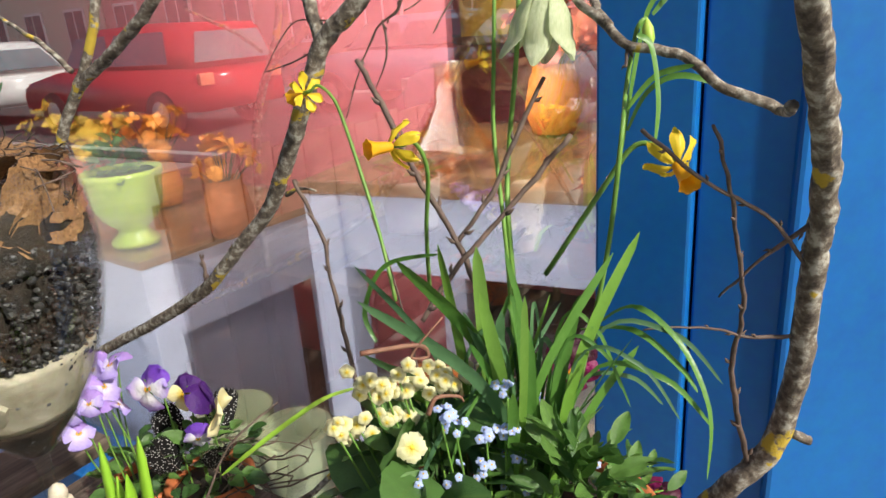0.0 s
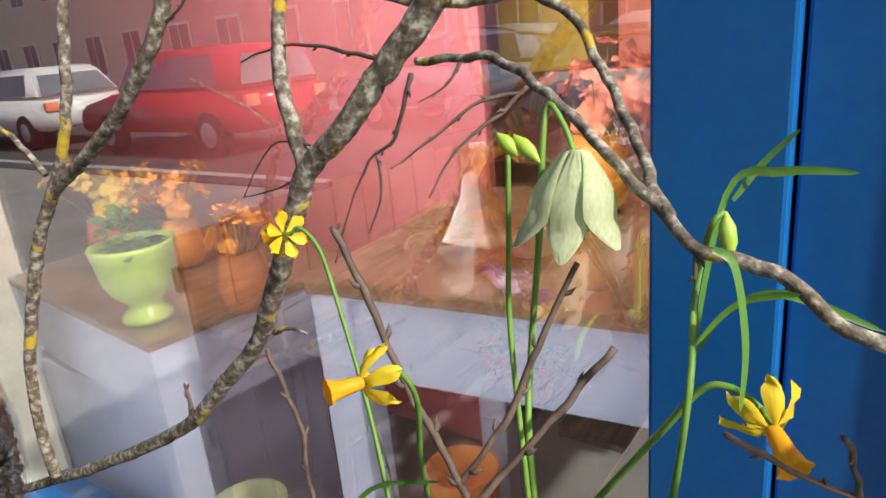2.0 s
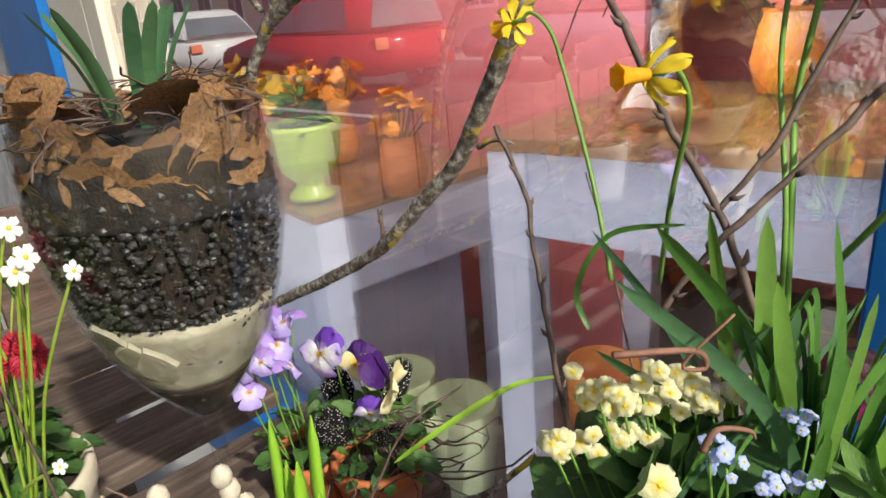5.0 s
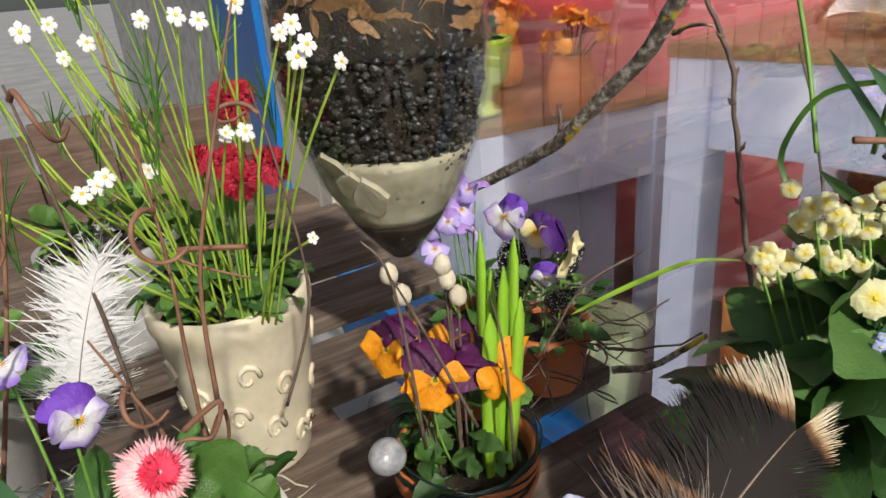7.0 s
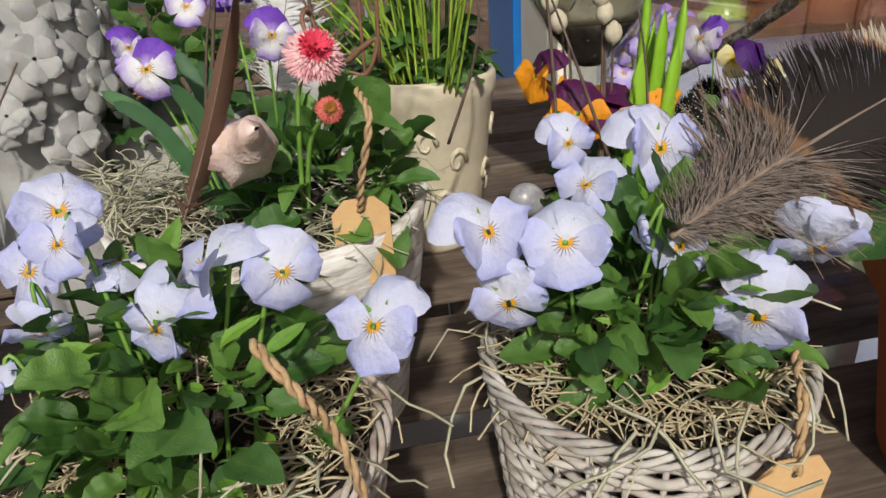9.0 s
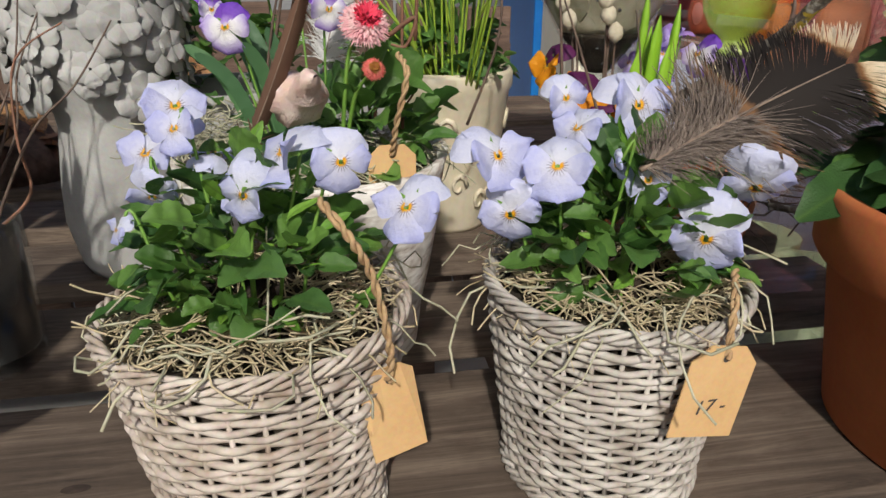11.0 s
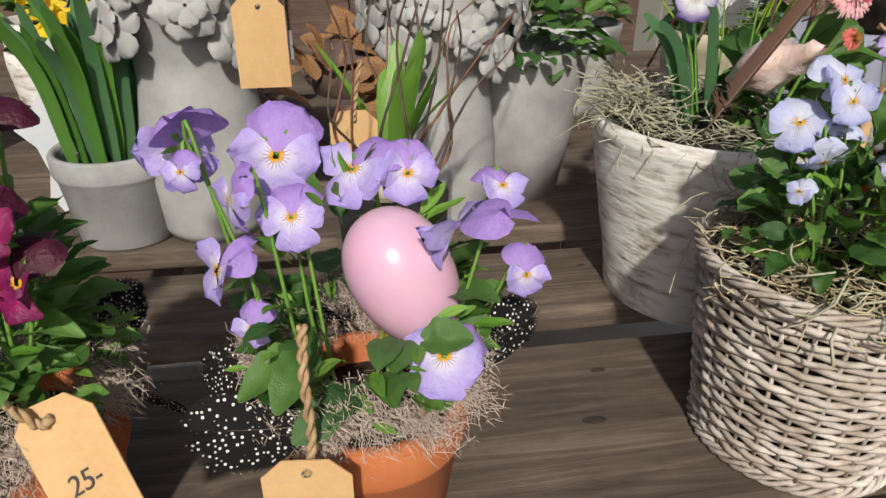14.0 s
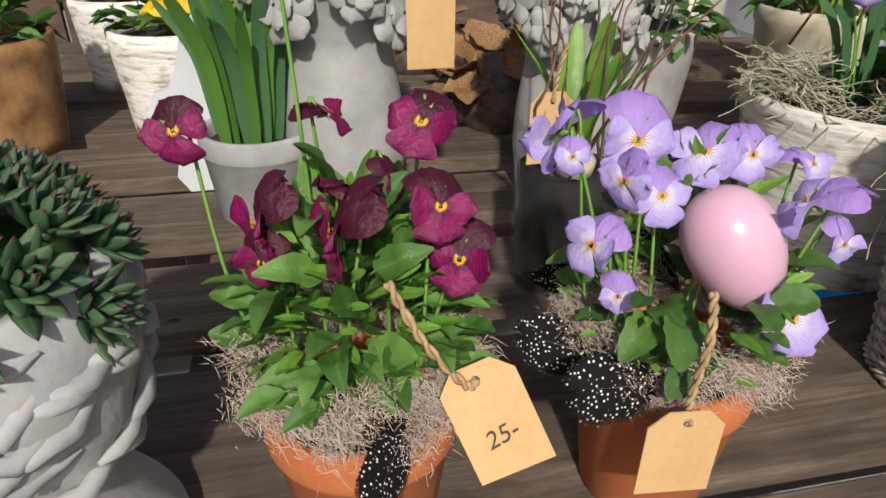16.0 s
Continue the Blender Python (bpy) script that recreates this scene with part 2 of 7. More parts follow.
def petal_mat(name, eye, inner, mid, outer, whisker=None, soft=0.55, trans=0.3):
    """Petals coloured from the flower's heart outwards; unit flowers reach about 0.5."""
    m, t, b = nodes_of(name)
    c = t.nodes.new("ShaderNodeTexCoord")
    sx = t.nodes.new("ShaderNodeSeparateXYZ")
    link(t, c.outputs["Object"], sx.inputs[0])
    cx = t.nodes.new("ShaderNodeCombineXYZ")
    link(t, sx.outputs[0], cx.inputs[0])
    link(t, sx.outputs[1], cx.inputs[1])
    ln = t.nodes.new("ShaderNodeVectorMath")
    ln.operation = "LENGTH"
    link(t, cx.outputs[0], ln.inputs[0])
    wob = noise_tex(t, 7, 3)
    ad = t.nodes.new("ShaderNodeMath")
    ad.operation = "MULTIPLY_ADD"
    link(t, wob.outputs[0], ad.inputs[0])
    ad.inputs[1].default_value = 0.10
    link(t, ln.outputs["Value"], ad.inputs[2])
    r = ramp(t, ad.outputs[0], [(0.115, eye), (0.145, inner), (0.30, mid), (soft, outer)])
    col = r.outputs[0]
    if whisker:
        an = t.nodes.new("ShaderNodeMath")
        an.operation = "ARCTAN2"
        link(t, sx.outputs[0], an.inputs[0])
        link(t, sx.outputs[1], an.inputs[1])
        mu = t.nodes.new("ShaderNodeMath")
        mu.operation = "MULTIPLY"
        mu.inputs[1].default_value = 19
        link(t, an.outputs[0], mu.inputs[0])
        sn = t.nodes.new("ShaderNodeMath")
        sn.operation = "SINE"
        link(t, mu.outputs[0], sn.inputs[0])
        line = ramp(t, sn.outputs[0], [(0.25, (0, 0, 0)), (0.6, (1, 1, 1))])
        win = ramp(t, ad.outputs[0], [(0.11, (0, 0, 0)), (0.13, (1, 1, 1)), (0.165, (0.8, 0.8, 0.8)), (0.205, (0, 0, 0))])
        f = mixc(t, 1.0, mixc(t, 1.0, line.outputs[0], win.outputs[0], "MULTIPLY"), (0.7, 0.7, 0.7), "MULTIPLY")
        col = mixc(t, f, col, whisker)
    ray = noise_tex(t, 12, 4)
    col = mixc(t, 0.35, col, ramp(t, ray.outputs[0], [(0.3, (0.36, 0.36, 0.38)), (0.7, (0.66, 0.66, 0.66))]).outputs[0], "OVERLAY")
    link(t, col, b.inputs["Base Color"])
    b.inputs["Roughness"].default_value = 0.55
    bump(t, b, ray.outputs[0], 0.25, 0.02)
    tr = t.nodes.new("ShaderNodeBsdfTranslucent")
    link(t, col, tr.inputs[0])
    mx = t.nodes.new("ShaderNodeMixShader")
    mx.inputs[0].default_value = trans
    link(t, b.outputs[0], mx.inputs[1])
    link(t, tr.outputs[0], mx.inputs[2])
    link(t, mx.outputs[0], t.nodes["Material Output"].inputs[0])
    return m


YOLK = (0.85, 0.42, 0.01)
M_LEAF = leaf_mat("viola_leaf", (0.045, 0.12, 0.025), (0.15, 0.29, 0.06), 0.38)
M_LEAF_FRESH = leaf_mat("fresh_spoon_leaf", (0.07, 0.17, 0.035), (0.17, 0.33, 0.075), 0.4, (0.16, 0.30, 0.08))
M_LEAF_LIGHT = leaf_mat("young_leaf", (0.13, 0.30, 0.035), (0.22, 0.42, 0.06))
M_LEAF_DARK = leaf_mat("dark_leaf", (0.038, 0.10, 0.028), (0.095, 0.20, 0.05), 0.4)
M_GRASS = leaf_mat("blade_leaf", (0.06, 0.17, 0.03), (0.13, 0.30, 0.05), 0.4, (0.09, 0.22, 0.04))
M_SHOOT = leaf_mat("bright_shoot", (0.28, 0.55, 0.035), (0.36, 0.64, 0.06), 0.35, (0.24, 0.5, 0.05))
M_BLUEGREEN = leaf_mat("blue_green_leaf", (0.05, 0.13, 0.06), (0.10, 0.22, 0.09), 0.5, (0.09, 0.2, 0.08))
M_STEM = plain("green_stem", (0.10, 0.22, 0.03), (0.18, 0.34, 0.06), 30, 0.5, 200, 0.1)
M_STEM_LIME = plain("lime_stem", (0.26, 0.42, 0.03), (0.40, 0.55, 0.08), 30, 0.5, 200, 0.1)
VIOLA = {
    "blue": (petal_mat("pale_blue_petal", (0.72, 0.73, 0.82), (0.78, 0.79, 0.88), (0.72, 0.74, 0.88), (0.64, 0.67, 0.88), trans=0.35),
             petal_mat("lavender_petal", YOLK, (0.72, 0.72, 0.84), (0.60, 0.62, 0.86), (0.45, 0.48, 0.83), (0.03, 0.01, 0.12), trans=0.35)),
    "lilac": (petal_mat("lilac_petal", (0.5, 0.3, 0.7), (0.5, 0.33, 0.75), (0.46, 0.30, 0.72), (0.42, 0.26, 0.68)),
              petal_mat("lilac_lip", YOLK, (0.85, 0.8, 0.9), (0.56, 0.46, 0.84), (0.42, 0.32, 0.76), (0.2, 0.08, 0.4))),
    "wine": (petal_mat("dark_wine_petal", (0.05, 0.002, 0.015), (0.05, 0.002, 0.015), (0.045, 0.001, 0.012), (0.06, 0.0015, 0.017), trans=0.08),
             petal_mat("magenta_petal", (0.85, 0.38, 0.02), (0.12, 0.004, 0.06), (0.22, 0.003, 0.080), (0.13, 0.002, 0.048), (0.03, 0.0, 0.015), trans=0.08)),
    "bicolour": (petal_mat("deep_purple_petal", (0.06, 0.01, 0.14), (0.06, 0.01, 0.14), (0.05, 0.008, 0.13), (0.07, 0.012, 0.16)),
                 petal_mat("cream_yellow_petal", YOLK, (0.9, 0.62, 0.02), (0.85, 0.76, 0.35), (0.86, 0.80, 0.48), (0.05, 0.01, 0.02))),
    "flame": (petal_mat("wine_purple_petal", (0.07, 0.004, 0.05), (0.07, 0.004, 0.05), (0.06, 0.004, 0.05), (0.09, 0.006, 0.07), trans=0.2),
              petal_mat("orange_petal", YOLK, (0.8, 0.3, 0.01), (0.86, 0.32, 0.008), (0.88, 0.36, 0.012), (0.2, 0.02, 0.01))),
    "violet": (petal_mat("violet_petal", (0.7, 0.65, 0.8), (0.5, 0.36, 0.75), (0.20, 0.07, 0.52), (0.16, 0.05, 0.48)),
               petal_mat("white_violet_lip", YOLK, (0.9, 0.9, 0.85), (0.82, 0.80, 0.88), (0.24, 0.10, 0.58), (0.12, 0.02, 0.3))),
    "yellow": (petal_mat("yellow_petal", YOLK, (0.85, 0.55, 0.01), (0.86, 0.58, 0.01), (0.88, 0.62, 0.02)),
               petal_mat("yellow_lip", YOLK, (0.85, 0.5, 0.01), (0.86, 0.58, 0.01), (0.88, 0.62, 0.02), (0.15, 0.03, 0.0))),
    "white": (petal_mat("white_petal", (0.8, 0.8, 0.8), (0.82, 0.82, 0.82), (0.82, 0.82, 0.84), (0.84, 0.84, 0.86)),
              petal_mat("white_lip", YOLK, (0.85, 0.8, 0.6), (0.82, 0.82, 0.82), (0.84, 0.84, 0.86), (0.1, 0.05, 0.2))),
}


def petal(bm, angle, length, width, lift, back, seed, mat=0, inner=0.03, ni=6, nj=6, ruffle=0.075, blunt=0.62):
    """One rounded petal, from the heart outwards in the flower's face (local z looks out of it)."""
    ca, sa = math.cos(angle), math.sin(angle)
    rows = []
    for i in range(ni + 1):
        s = 1 - (1 - i / ni) ** 1.7
        h = width * (max(0.03, s) ** blunt) * math.sqrt(max(0.004, 1 - s ** 4.5)) * 1.28
        row = []
        for j in range(nj + 1):
            q = 2 * j / nj - 1
            x = inner + length * s * (1 - 0.10 * q * q * s)
            y = h * q
            z = back + lift * s * s - 0.16 * q * q * s * width / 0.25 * 0.6
            z += ruffle * noise.noise((seed * 3.1 + s * 2.5, q * 1.8 + seed, angle)) * (0.3 + s)
            row.append(bm.verts.new((x * ca - y * sa, x * sa + y * ca, z)))
        rows.append(row)
    for a, b in zip(rows, rows[1:]):
        for j in range(nj):
            bm.faces.new((a[j], b[j], b[j + 1], a[j + 1])).material_index = mat


def viola_mesh(kind, seed):
    bm = bmesh.new()
    r = random.Random(seed)
    j = lambda a: a * r.uniform(0.85, 1.15)
    shut = (0.0, 0.55, 1.0, 0.75, 0.25, 0.9, 0.6)[(seed // 10) % 7]
    wv = lambda a: a * shut + r.uniform(-0.10, 0.10)
    side = r.uniform(-0.25, 0.25) * shut
    petal(bm, radians(64 + r.uniform(-9, 9)), 0.48, j(0.335), -0.08 + wv(-0.30) + side, -0.045, seed, 0, ruffle=0.085)
    petal(bm, radians(116 + r.uniform(-9, 9)), 0.48, j(0.335), -0.10 + wv(-0.30) - side, -0.06, seed + 1, 0, ruffle=0.085)
    petal(bm, radians(6 + r.uniform(-12, 10)), 0.43, j(0.275), 0.03 + wv(0.20) + side, -0.02, seed + 2, 1, ruffle=0.075)
    petal(bm, radians(174 + r.uniform(-10, 12)), 0.43, j(0.275), 0.03 + wv(0.20) - side, -0.01, seed + 3, 1, ruffle=0.075)
    petal(bm, radians(270 + r.uniform(-8, 8)), 0.47, j(0.35), -0.06 + wv(0.18), 0.005, seed + 4, 1, ruffle=0.085)
    tube(bm, [(0, 0.0, -0.07), (0, 0.03, -0.14), (0, 0.08, -0.26)], [0.035, 0.05, 0.015], 6, 2)
    for k in range(5):
        a = 2 * math.pi * k / 5
        d = Vector((math.cos(a), math.sin(a), 0))
        v = [bm.verts.new(p) for p in (Vector((0, 0.03, -0.10)) + d * 0.03, Vector((0, 0.03, -0.10)) + d * 0.12 + Vector((-d.y, d.x, 0)) * 0.04, Vector((0, 0.03, -0.09)) + d * 0.26, Vector((0, 0.03, -0.10)) + d * 0.12 - Vector((-d.y, d.x, 0)) * 0.04)]
        bm.faces.new(v).material_index = 2
    me = bpy.data.meshes.new("viola_flower")
    bm.to_mesh(me)
    bm.free()
    for m in (*VIOLA[kind], M_STEM):
        me.materials.append(m)
    me.polygons.foreach_set("use_smooth", [True] * len(me.polygons))
    return me


def mesh_of(bm, name, *mats):
    me = bpy.data.meshes.new(name)
    bm.to_mesh(me)
    bm.free()
    for m in mats:
        me.materials.append(m)
    me.polygons.foreach_set("use_smooth", [True] * len(me.polygons))
    return me


def leaf_mesh(mat, width=0.30, scallop=0.0, curl=-0.25, fold=0.25, seed=0, ni=9, stalk=0.25, blunt=0.75):
    """A leaf of unit length along y, its face to z, on a short stalk."""
    bm = bmesh.new()
    rows = []
    for i in range(ni + 1):
        s = i / ni
        h = width * max(0.03, math.sin(math.pi * min(0.985, 0.04 + 0.94 * s ** 0.9))) ** blunt
        h *= 1 + scallop * math.sin(s * 26)
        y = stalk + (1 - stalk) * s
        zc = curl * s * s + 0.05 * noise.noise((seed + s * 2, seed, 0))
        rows.append([bm.verts.new((h * q, y, zc + fold * abs(q) * h + 0.06 * noise.noise((q * 2 + seed, s * 4, seed)))) for q in (-1, -0.5, 0, 0.5, 1)])
    for a, b in zip(rows, rows[1:]):
        for j in range(4):
            bm.faces.new((a[j], a[j + 1], b[j + 1], b[j]))
    tube(bm, [(0, 0, -0.06), (0, stalk * 0.5, -0.02), (0, stalk, 0)], [0.022, 0.02, 0.016], 5)
    return mesh_of(bm, "leaf", mat)


def leaf_pose(place, along, face, size):
    y = Vector(along).normalized()
    z = Vector(face) - y * Vector(face).dot(y)
    z = z.normalized() if z.length > 1e-4 else y.orthogonal().normalized()
    x = y.cross(z)
    return Matrix.Translation(place) @ Matrix((x, y, z)).transposed().to_4x4() @ Matrix.Scale(size, 4)


LEAVES = {
    "viola": [leaf_mesh(M_LEAF, 0.27 + 0.025 * k, 0.07, -0.40 + 0.2 * k, 0.5, k, 14, 0.22, 0.6) for k in range(4)],
    "young": [leaf_mesh(M_LEAF_LIGHT, 0.15, 0.0, -0.1, 0.3, k, 7, 0.1) for k in range(2)],
    "dark": [leaf_mesh(M_LEAF_DARK, 0.27, 0.04, -0.25, 0.25, k) for k in range(3)],
    "spoon": [leaf_mesh(M_LEAF_FRESH, 0.21, 0.03, -0.35 + 0.2 * k, 0.5, k + 9, 12) for k in range(3)],
    "primula": [leaf_mesh(M_LEAF_DARK, 0.32, 0.05, -0.35, 0.15, k + 3, 10, 0.12) for k in range(3)],
    "myosotis": [leaf_mesh(M_LEAF, 0.18, 0.0, -0.15, 0.3, k + 5, 8, 0.05) for k in range(3)],
}


def foliage(parent, radius, z0, height, count, kinds, size, seed, centre=(0, 0), droop=0.3, clear=None):
    """Leaves in a loose mound over the pot's rim."""
    r = random.Random(seed)
    for i in range(count):
        a = r.uniform(0, 2 * math.pi)
        el = math.asin(r.uniform(0.0, 1.0))
        k = r.uniform(0.55, 1.0)
        out = Vector((math.cos(a), math.sin(a), 0))
        sz = size * r.uniform(0.55, 1.25)
        rad = radius * math.cos(el) * k
        z = z0 + height * math.sin(el) * k
        place = Vector((centre[0], centre[1], 0)) + out * max(0, rad - sz * 0.55) + Vector((0, 0, z))
        if clear and (place + out * sz * 0.5 - Vector(clear)).length < 0.046:
            continue
        turn = Matrix.Rotation(r.uniform(-0.9, 0.9), 3, "Z")
        along = turn @ out * (0.4 + math.cos(el)) + Vector((0, 0, r.uniform(-droop, 0.3) + 0.9 * math.sin(el)))
        face = Vector((r.uniform(-0.4, 0.4), r.uniform(-0.4, 0.4), 1)) + out * 0.6
        share("leaf", r.choice(LEAVES[r.choice(kinds)]), parent, leaf_pose(place, along, face, sz))


def stem(name, pts, radius, mat, parent, tip=0.7, seg=5):
    pts = glide(pts, 5)
    n = len(pts) - 1
    return part(name, tube(bmesh.new(), pts, [radius * (1 - (1 - tip) * i / n) for i in range(n + 1)], seg), mat, parent)


FLOWER_SETS = {k: [viola_mesh(k, 10 * i + 3) for i in range(7)] for k in VIOLA}


def violas(parent, kind, rows, root_z, seed=0, spread=0.45, name="flower"):
    """Flowers at places in the world, each on its own stalk out of the pot."""
    r = random.Random(seed)
    inv = parent.matrix_basis.inverted()
    for x, y, z, wx, wy, wz, size in rows:
        size *= 1.16
        p = inv @ Vector((x, y, z))
        w = (inv.to_3x3() @ (Vector((wx, wy, wz)) + Vector((r.uniform(-0.85, 0.85), r.uniform(-0.85, 0.85), r.uniform(-0.65, 0.30))))).normalized()
        up = Vector((r.uniform(-0.25, 0.25), r.uniform(-0.25, 0.25), 1))
        yv = (up - w * up.dot(w))
        yv = yv.normalized() if yv.length > 0.05 else w.orthogonal().normalized()
        xv = yv.cross(w)
        m = Matrix.Translation(p) @ Matrix((xv, yv, w)).transposed().to_4x4() @ Matrix.Scale(size, 4)
        share(name, r.choice(FLOWER_SETS[kind]), parent, m)
        root = Vector((p.x * spread, p.y * spread, root_z))
        back = m @ Vector((0, 0.05, -0.2))
        hook = back + Vector((0, 0, 0.008)) - w * 0.006
        stem("stalk", [root, root.lerp(back, 0.5) + Vector((r.uniform(-0.006, 0.006), r.uniform(-0.006, 0.006), 0)), hook, back], 0.0011, M_STEM, parent)


def strands(name, count, radius, z, length, mat, parent, seed, width=0.0006, tall=0.012, hang=0.0, centre=(0, 0), ring=0.0, label=""):
    """Dry fibres lying in a tangled layer, one mesh."""
    r = random.Random(seed)
    bm = bmesh.new()
    for i in range(count):
        a = r.uniform(0, 2 * math.pi)
        d = radius * (ring + (1 - ring) * math.sqrt(r.random()))
        p = Vector((centre[0] + d * math.cos(a), centre[1] + d * math.sin(a), z + r.uniform(0, tall)))
        h = r.uniform(0, 2 * math.pi)
        L = length * r.uniform(0.5, 1.4)
        pts = []
        turn = r.uniform(-1.2, 1.2)
        rise = r.uniform(-0.25, 0.3)
        for k in range(6):
            pts.append(p.copy())
            h += turn * r.uniform(0.3, 1.1)
            p = p + Vector((math.cos(h), math.sin(h), rise)) * L / 5
            rise += r.uniform(-0.45, 0.35)
            if hang and math.hypot(p.x - centre[0], p.y - centre[1]) > radius * 1.02:
                p.z -= hang * r.random()
        tube(bm, pts, width * r.uniform(0.6, 1.3), 4, cap=False)
    ob = part(name, bm, mat, parent, label)
    ob["kind"] = "stuff"
    return ob


M_STRAW = plain("dry_straw", (0.33, 0.265, 0.155), (0.56, 0.48, 0.32), 60, 0.8, 300, 0.2)
M_MOSS = plain("grey_moss_fibre", (0.29, 0.28, 0.19), (0.50, 0.48, 0.35), 60, 0.9, 300, 0.2)
M_WICKER = plain("whitewashed_wicker", (0.27, 0.21, 0.165), (0.62, 0.56, 0.50), 45, 0.75, 400, 0.4, vary=0.12)
M_WICKER2 = plain("grey_wicker", (0.25, 0.215, 0.18), (0.56, 0.53, 0.49), 45, 0.75, 400, 0.4, vary=0.12)
M_TAG = plain("kraft_card", (0.56, 0.34, 0.15), (0.62, 0.40, 0.19), 30, 0.8, 400, 0.15)
M_INK = plain("pencil_ink", (0.05, 0.04, 0.04), (0.08, 0.07, 0.06), 50, 0.8)
M_TWINE = plain("jute_twine", (0.32, 0.20, 0.10), (0.48, 0.33, 0.18), 200, 0.9, 700, 0.6)
M_TWIG = plain("brown_twig", (0.06, 0.04, 0.03), (0.155, 0.105, 0.08), 60, 0.7, 400, 0.5)
M_TWIG_RED = plain("red_brown_twig", (0.13, 0.06, 0.035), (0.27, 0.13, 0.08), 60, 0.7, 400, 0.4)


def basket(parent, r0, r1, h, mat, rows=25, stakes=30):
    bm = lathe(bmesh.new(), [(0.001, 0.006), (r0 - 0.004, 0.006), (r1 - 0.006, h - 0.004), (r1 - 0.009, h - 0.004), (0.001, h - 0.03)], 32)
    part("liner", bm, M_SOIL, parent, "dark liner filled with soil")
    for k in range(stakes):
        a = 2 * math.pi * k / stakes
        c = Vector((math.cos(a), math.sin(a), 0))
        part("stake", tube(bmesh.new(), [c * r0 + Vector((0, 0, 0.004)), c * r1 + Vector((0, 0, h))], 0.0014, 5), mat, parent)
    rg = random.Random(rows)
    for i in range(rows):
        f = (i + 0.5) / rows
        pts = []
        n = stakes * 4
        for k in range(n + 1):
            a = 2 * math.pi * k / n
            wav = math.cos(a * stakes / 2 + math.pi * i)
            rad = r0 + (r1 - r0) * f + 0.0017 * wav + 0.001 * noise.noise((math.cos(a) * 3, math.sin(a) * 3, i * 1.7))
            pts.append((rad * math.cos(a), rad * math.sin(a), 0.004 + (h - 0.008) * f + 0.0016 * noise.noise((math.cos(a) * 2 + i, math.sin(a) * 2, i * 0.9))))
        part("weaver", tube(bmesh.new(), pts, h / rows * 0.39 * rg.uniform(0.8, 1.1), 6, cap=False), mat, parent)
    for k, (rr, zz, am) in enumerate(((r1 + 0.001, h, 0.0028), (r0 + 0.0015, 0.005, 0.003))):
        for s in range(4):
            pts = []
            for i in range(121):
                a = 2 * math.pi * i / 120
                ph = a * 11 + s * math.pi / 2
                pts.append(((rr + am * math.cos(ph)) * math.cos(a), (rr + am * math.cos(ph)) * math.sin(a), zz + am * math.sin(ph)))
            part("rim_cane" if k == 0 else "foot_cane", tube(bmesh.new(), pts, 0.0017, 5, cap=False), mat, parent)


def twist_line(pts, radius, mat, parent, name="twine", strand=0.0012):
    line = glide(pts, 12)
    for s in range(2):
        out = []
        for i, p in enumerate(line):
            d = (line[min(i + 1, len(line) - 1)] - line[max(i - 1, 0)]).normalized()
            x = d.orthogonal().normalized()
            y = d.cross(x)
            ph = i * 0.9 + s * math.pi
            out.append(p + x * strand * math.cos(ph) + y * strand * math.sin(ph))
        part(name, tube(bmesh.new(), out, strand * 1.05, 5), mat, parent)


def price_tag(m, w, h, writing="", bend=0.0, label="kraft card price tag with cut corners hanging on twine", string=None):
    """A card tag in the local xz plane, its hole at the top, facing -y."""
    t_ = thing("price_tag", m, label, "price tag")
    bm = bmesh.new()
    c = w * 0.24
    shape = [(-w / 2, -h), (w / 2, -h), (w / 2, -c), (w / 2 - c, 0), (-w / 2 + c, 0), (-w / 2, -c)]
    grid = []
    for y in (-0.0004, 0.0004):
        grid.append([bm.verts.new((x, y + bend * (x / w) ** 2 * 4 * w - bend * (z / h) ** 2 * 0.02, z)) for x, z in shape])
    bm.faces.new(grid[0])
    bm.faces.new(grid[1][::-1])
    for i in range(6):
        k = (i + 1) % 6
        bm.faces.new((grid[0][k], grid[0][i], grid[1][i], grid[1][k]))
    part("card", bm, M_TAG, t_, smooth=False)
    hole = bmesh.new()
    bmesh.ops.create_circle(hole, cap_ends=True, radius=w * 0.05, segments=12, matrix=Matrix.Translation((0, -0.0009, -h * 0.13)) @ Matrix.Rotation(radians(90), 4, "X"))
    part("hole", hole, M_INK, t_, smooth=False)
    if writing:
        cu = bpy.data.curves.new("writing", "FONT")
        cu.body, cu.size, cu.extrude, cu.shear = writing, h * 0.22, 0.00008, 0.25
        cu.align_x = "CENTER"
        ob = new("writing", cu)
        ob.data.materials.append(M_INK)
        ob.parent = t_
        ob.matrix_basis = Matrix.Translation((0, -0.0009, -h * 0.72)) @ Matrix.Rotation(radians(90), 4, "X") @ Matrix.Rotation(radians(8), 4, "Z")
    if string:
        inv = m.inverted()
        twist_line([inv @ Vector(p) for p in string] + [Vector((0, -0.001, -h * 0.13))], 0.001, M_TWINE, t_)
    return t_


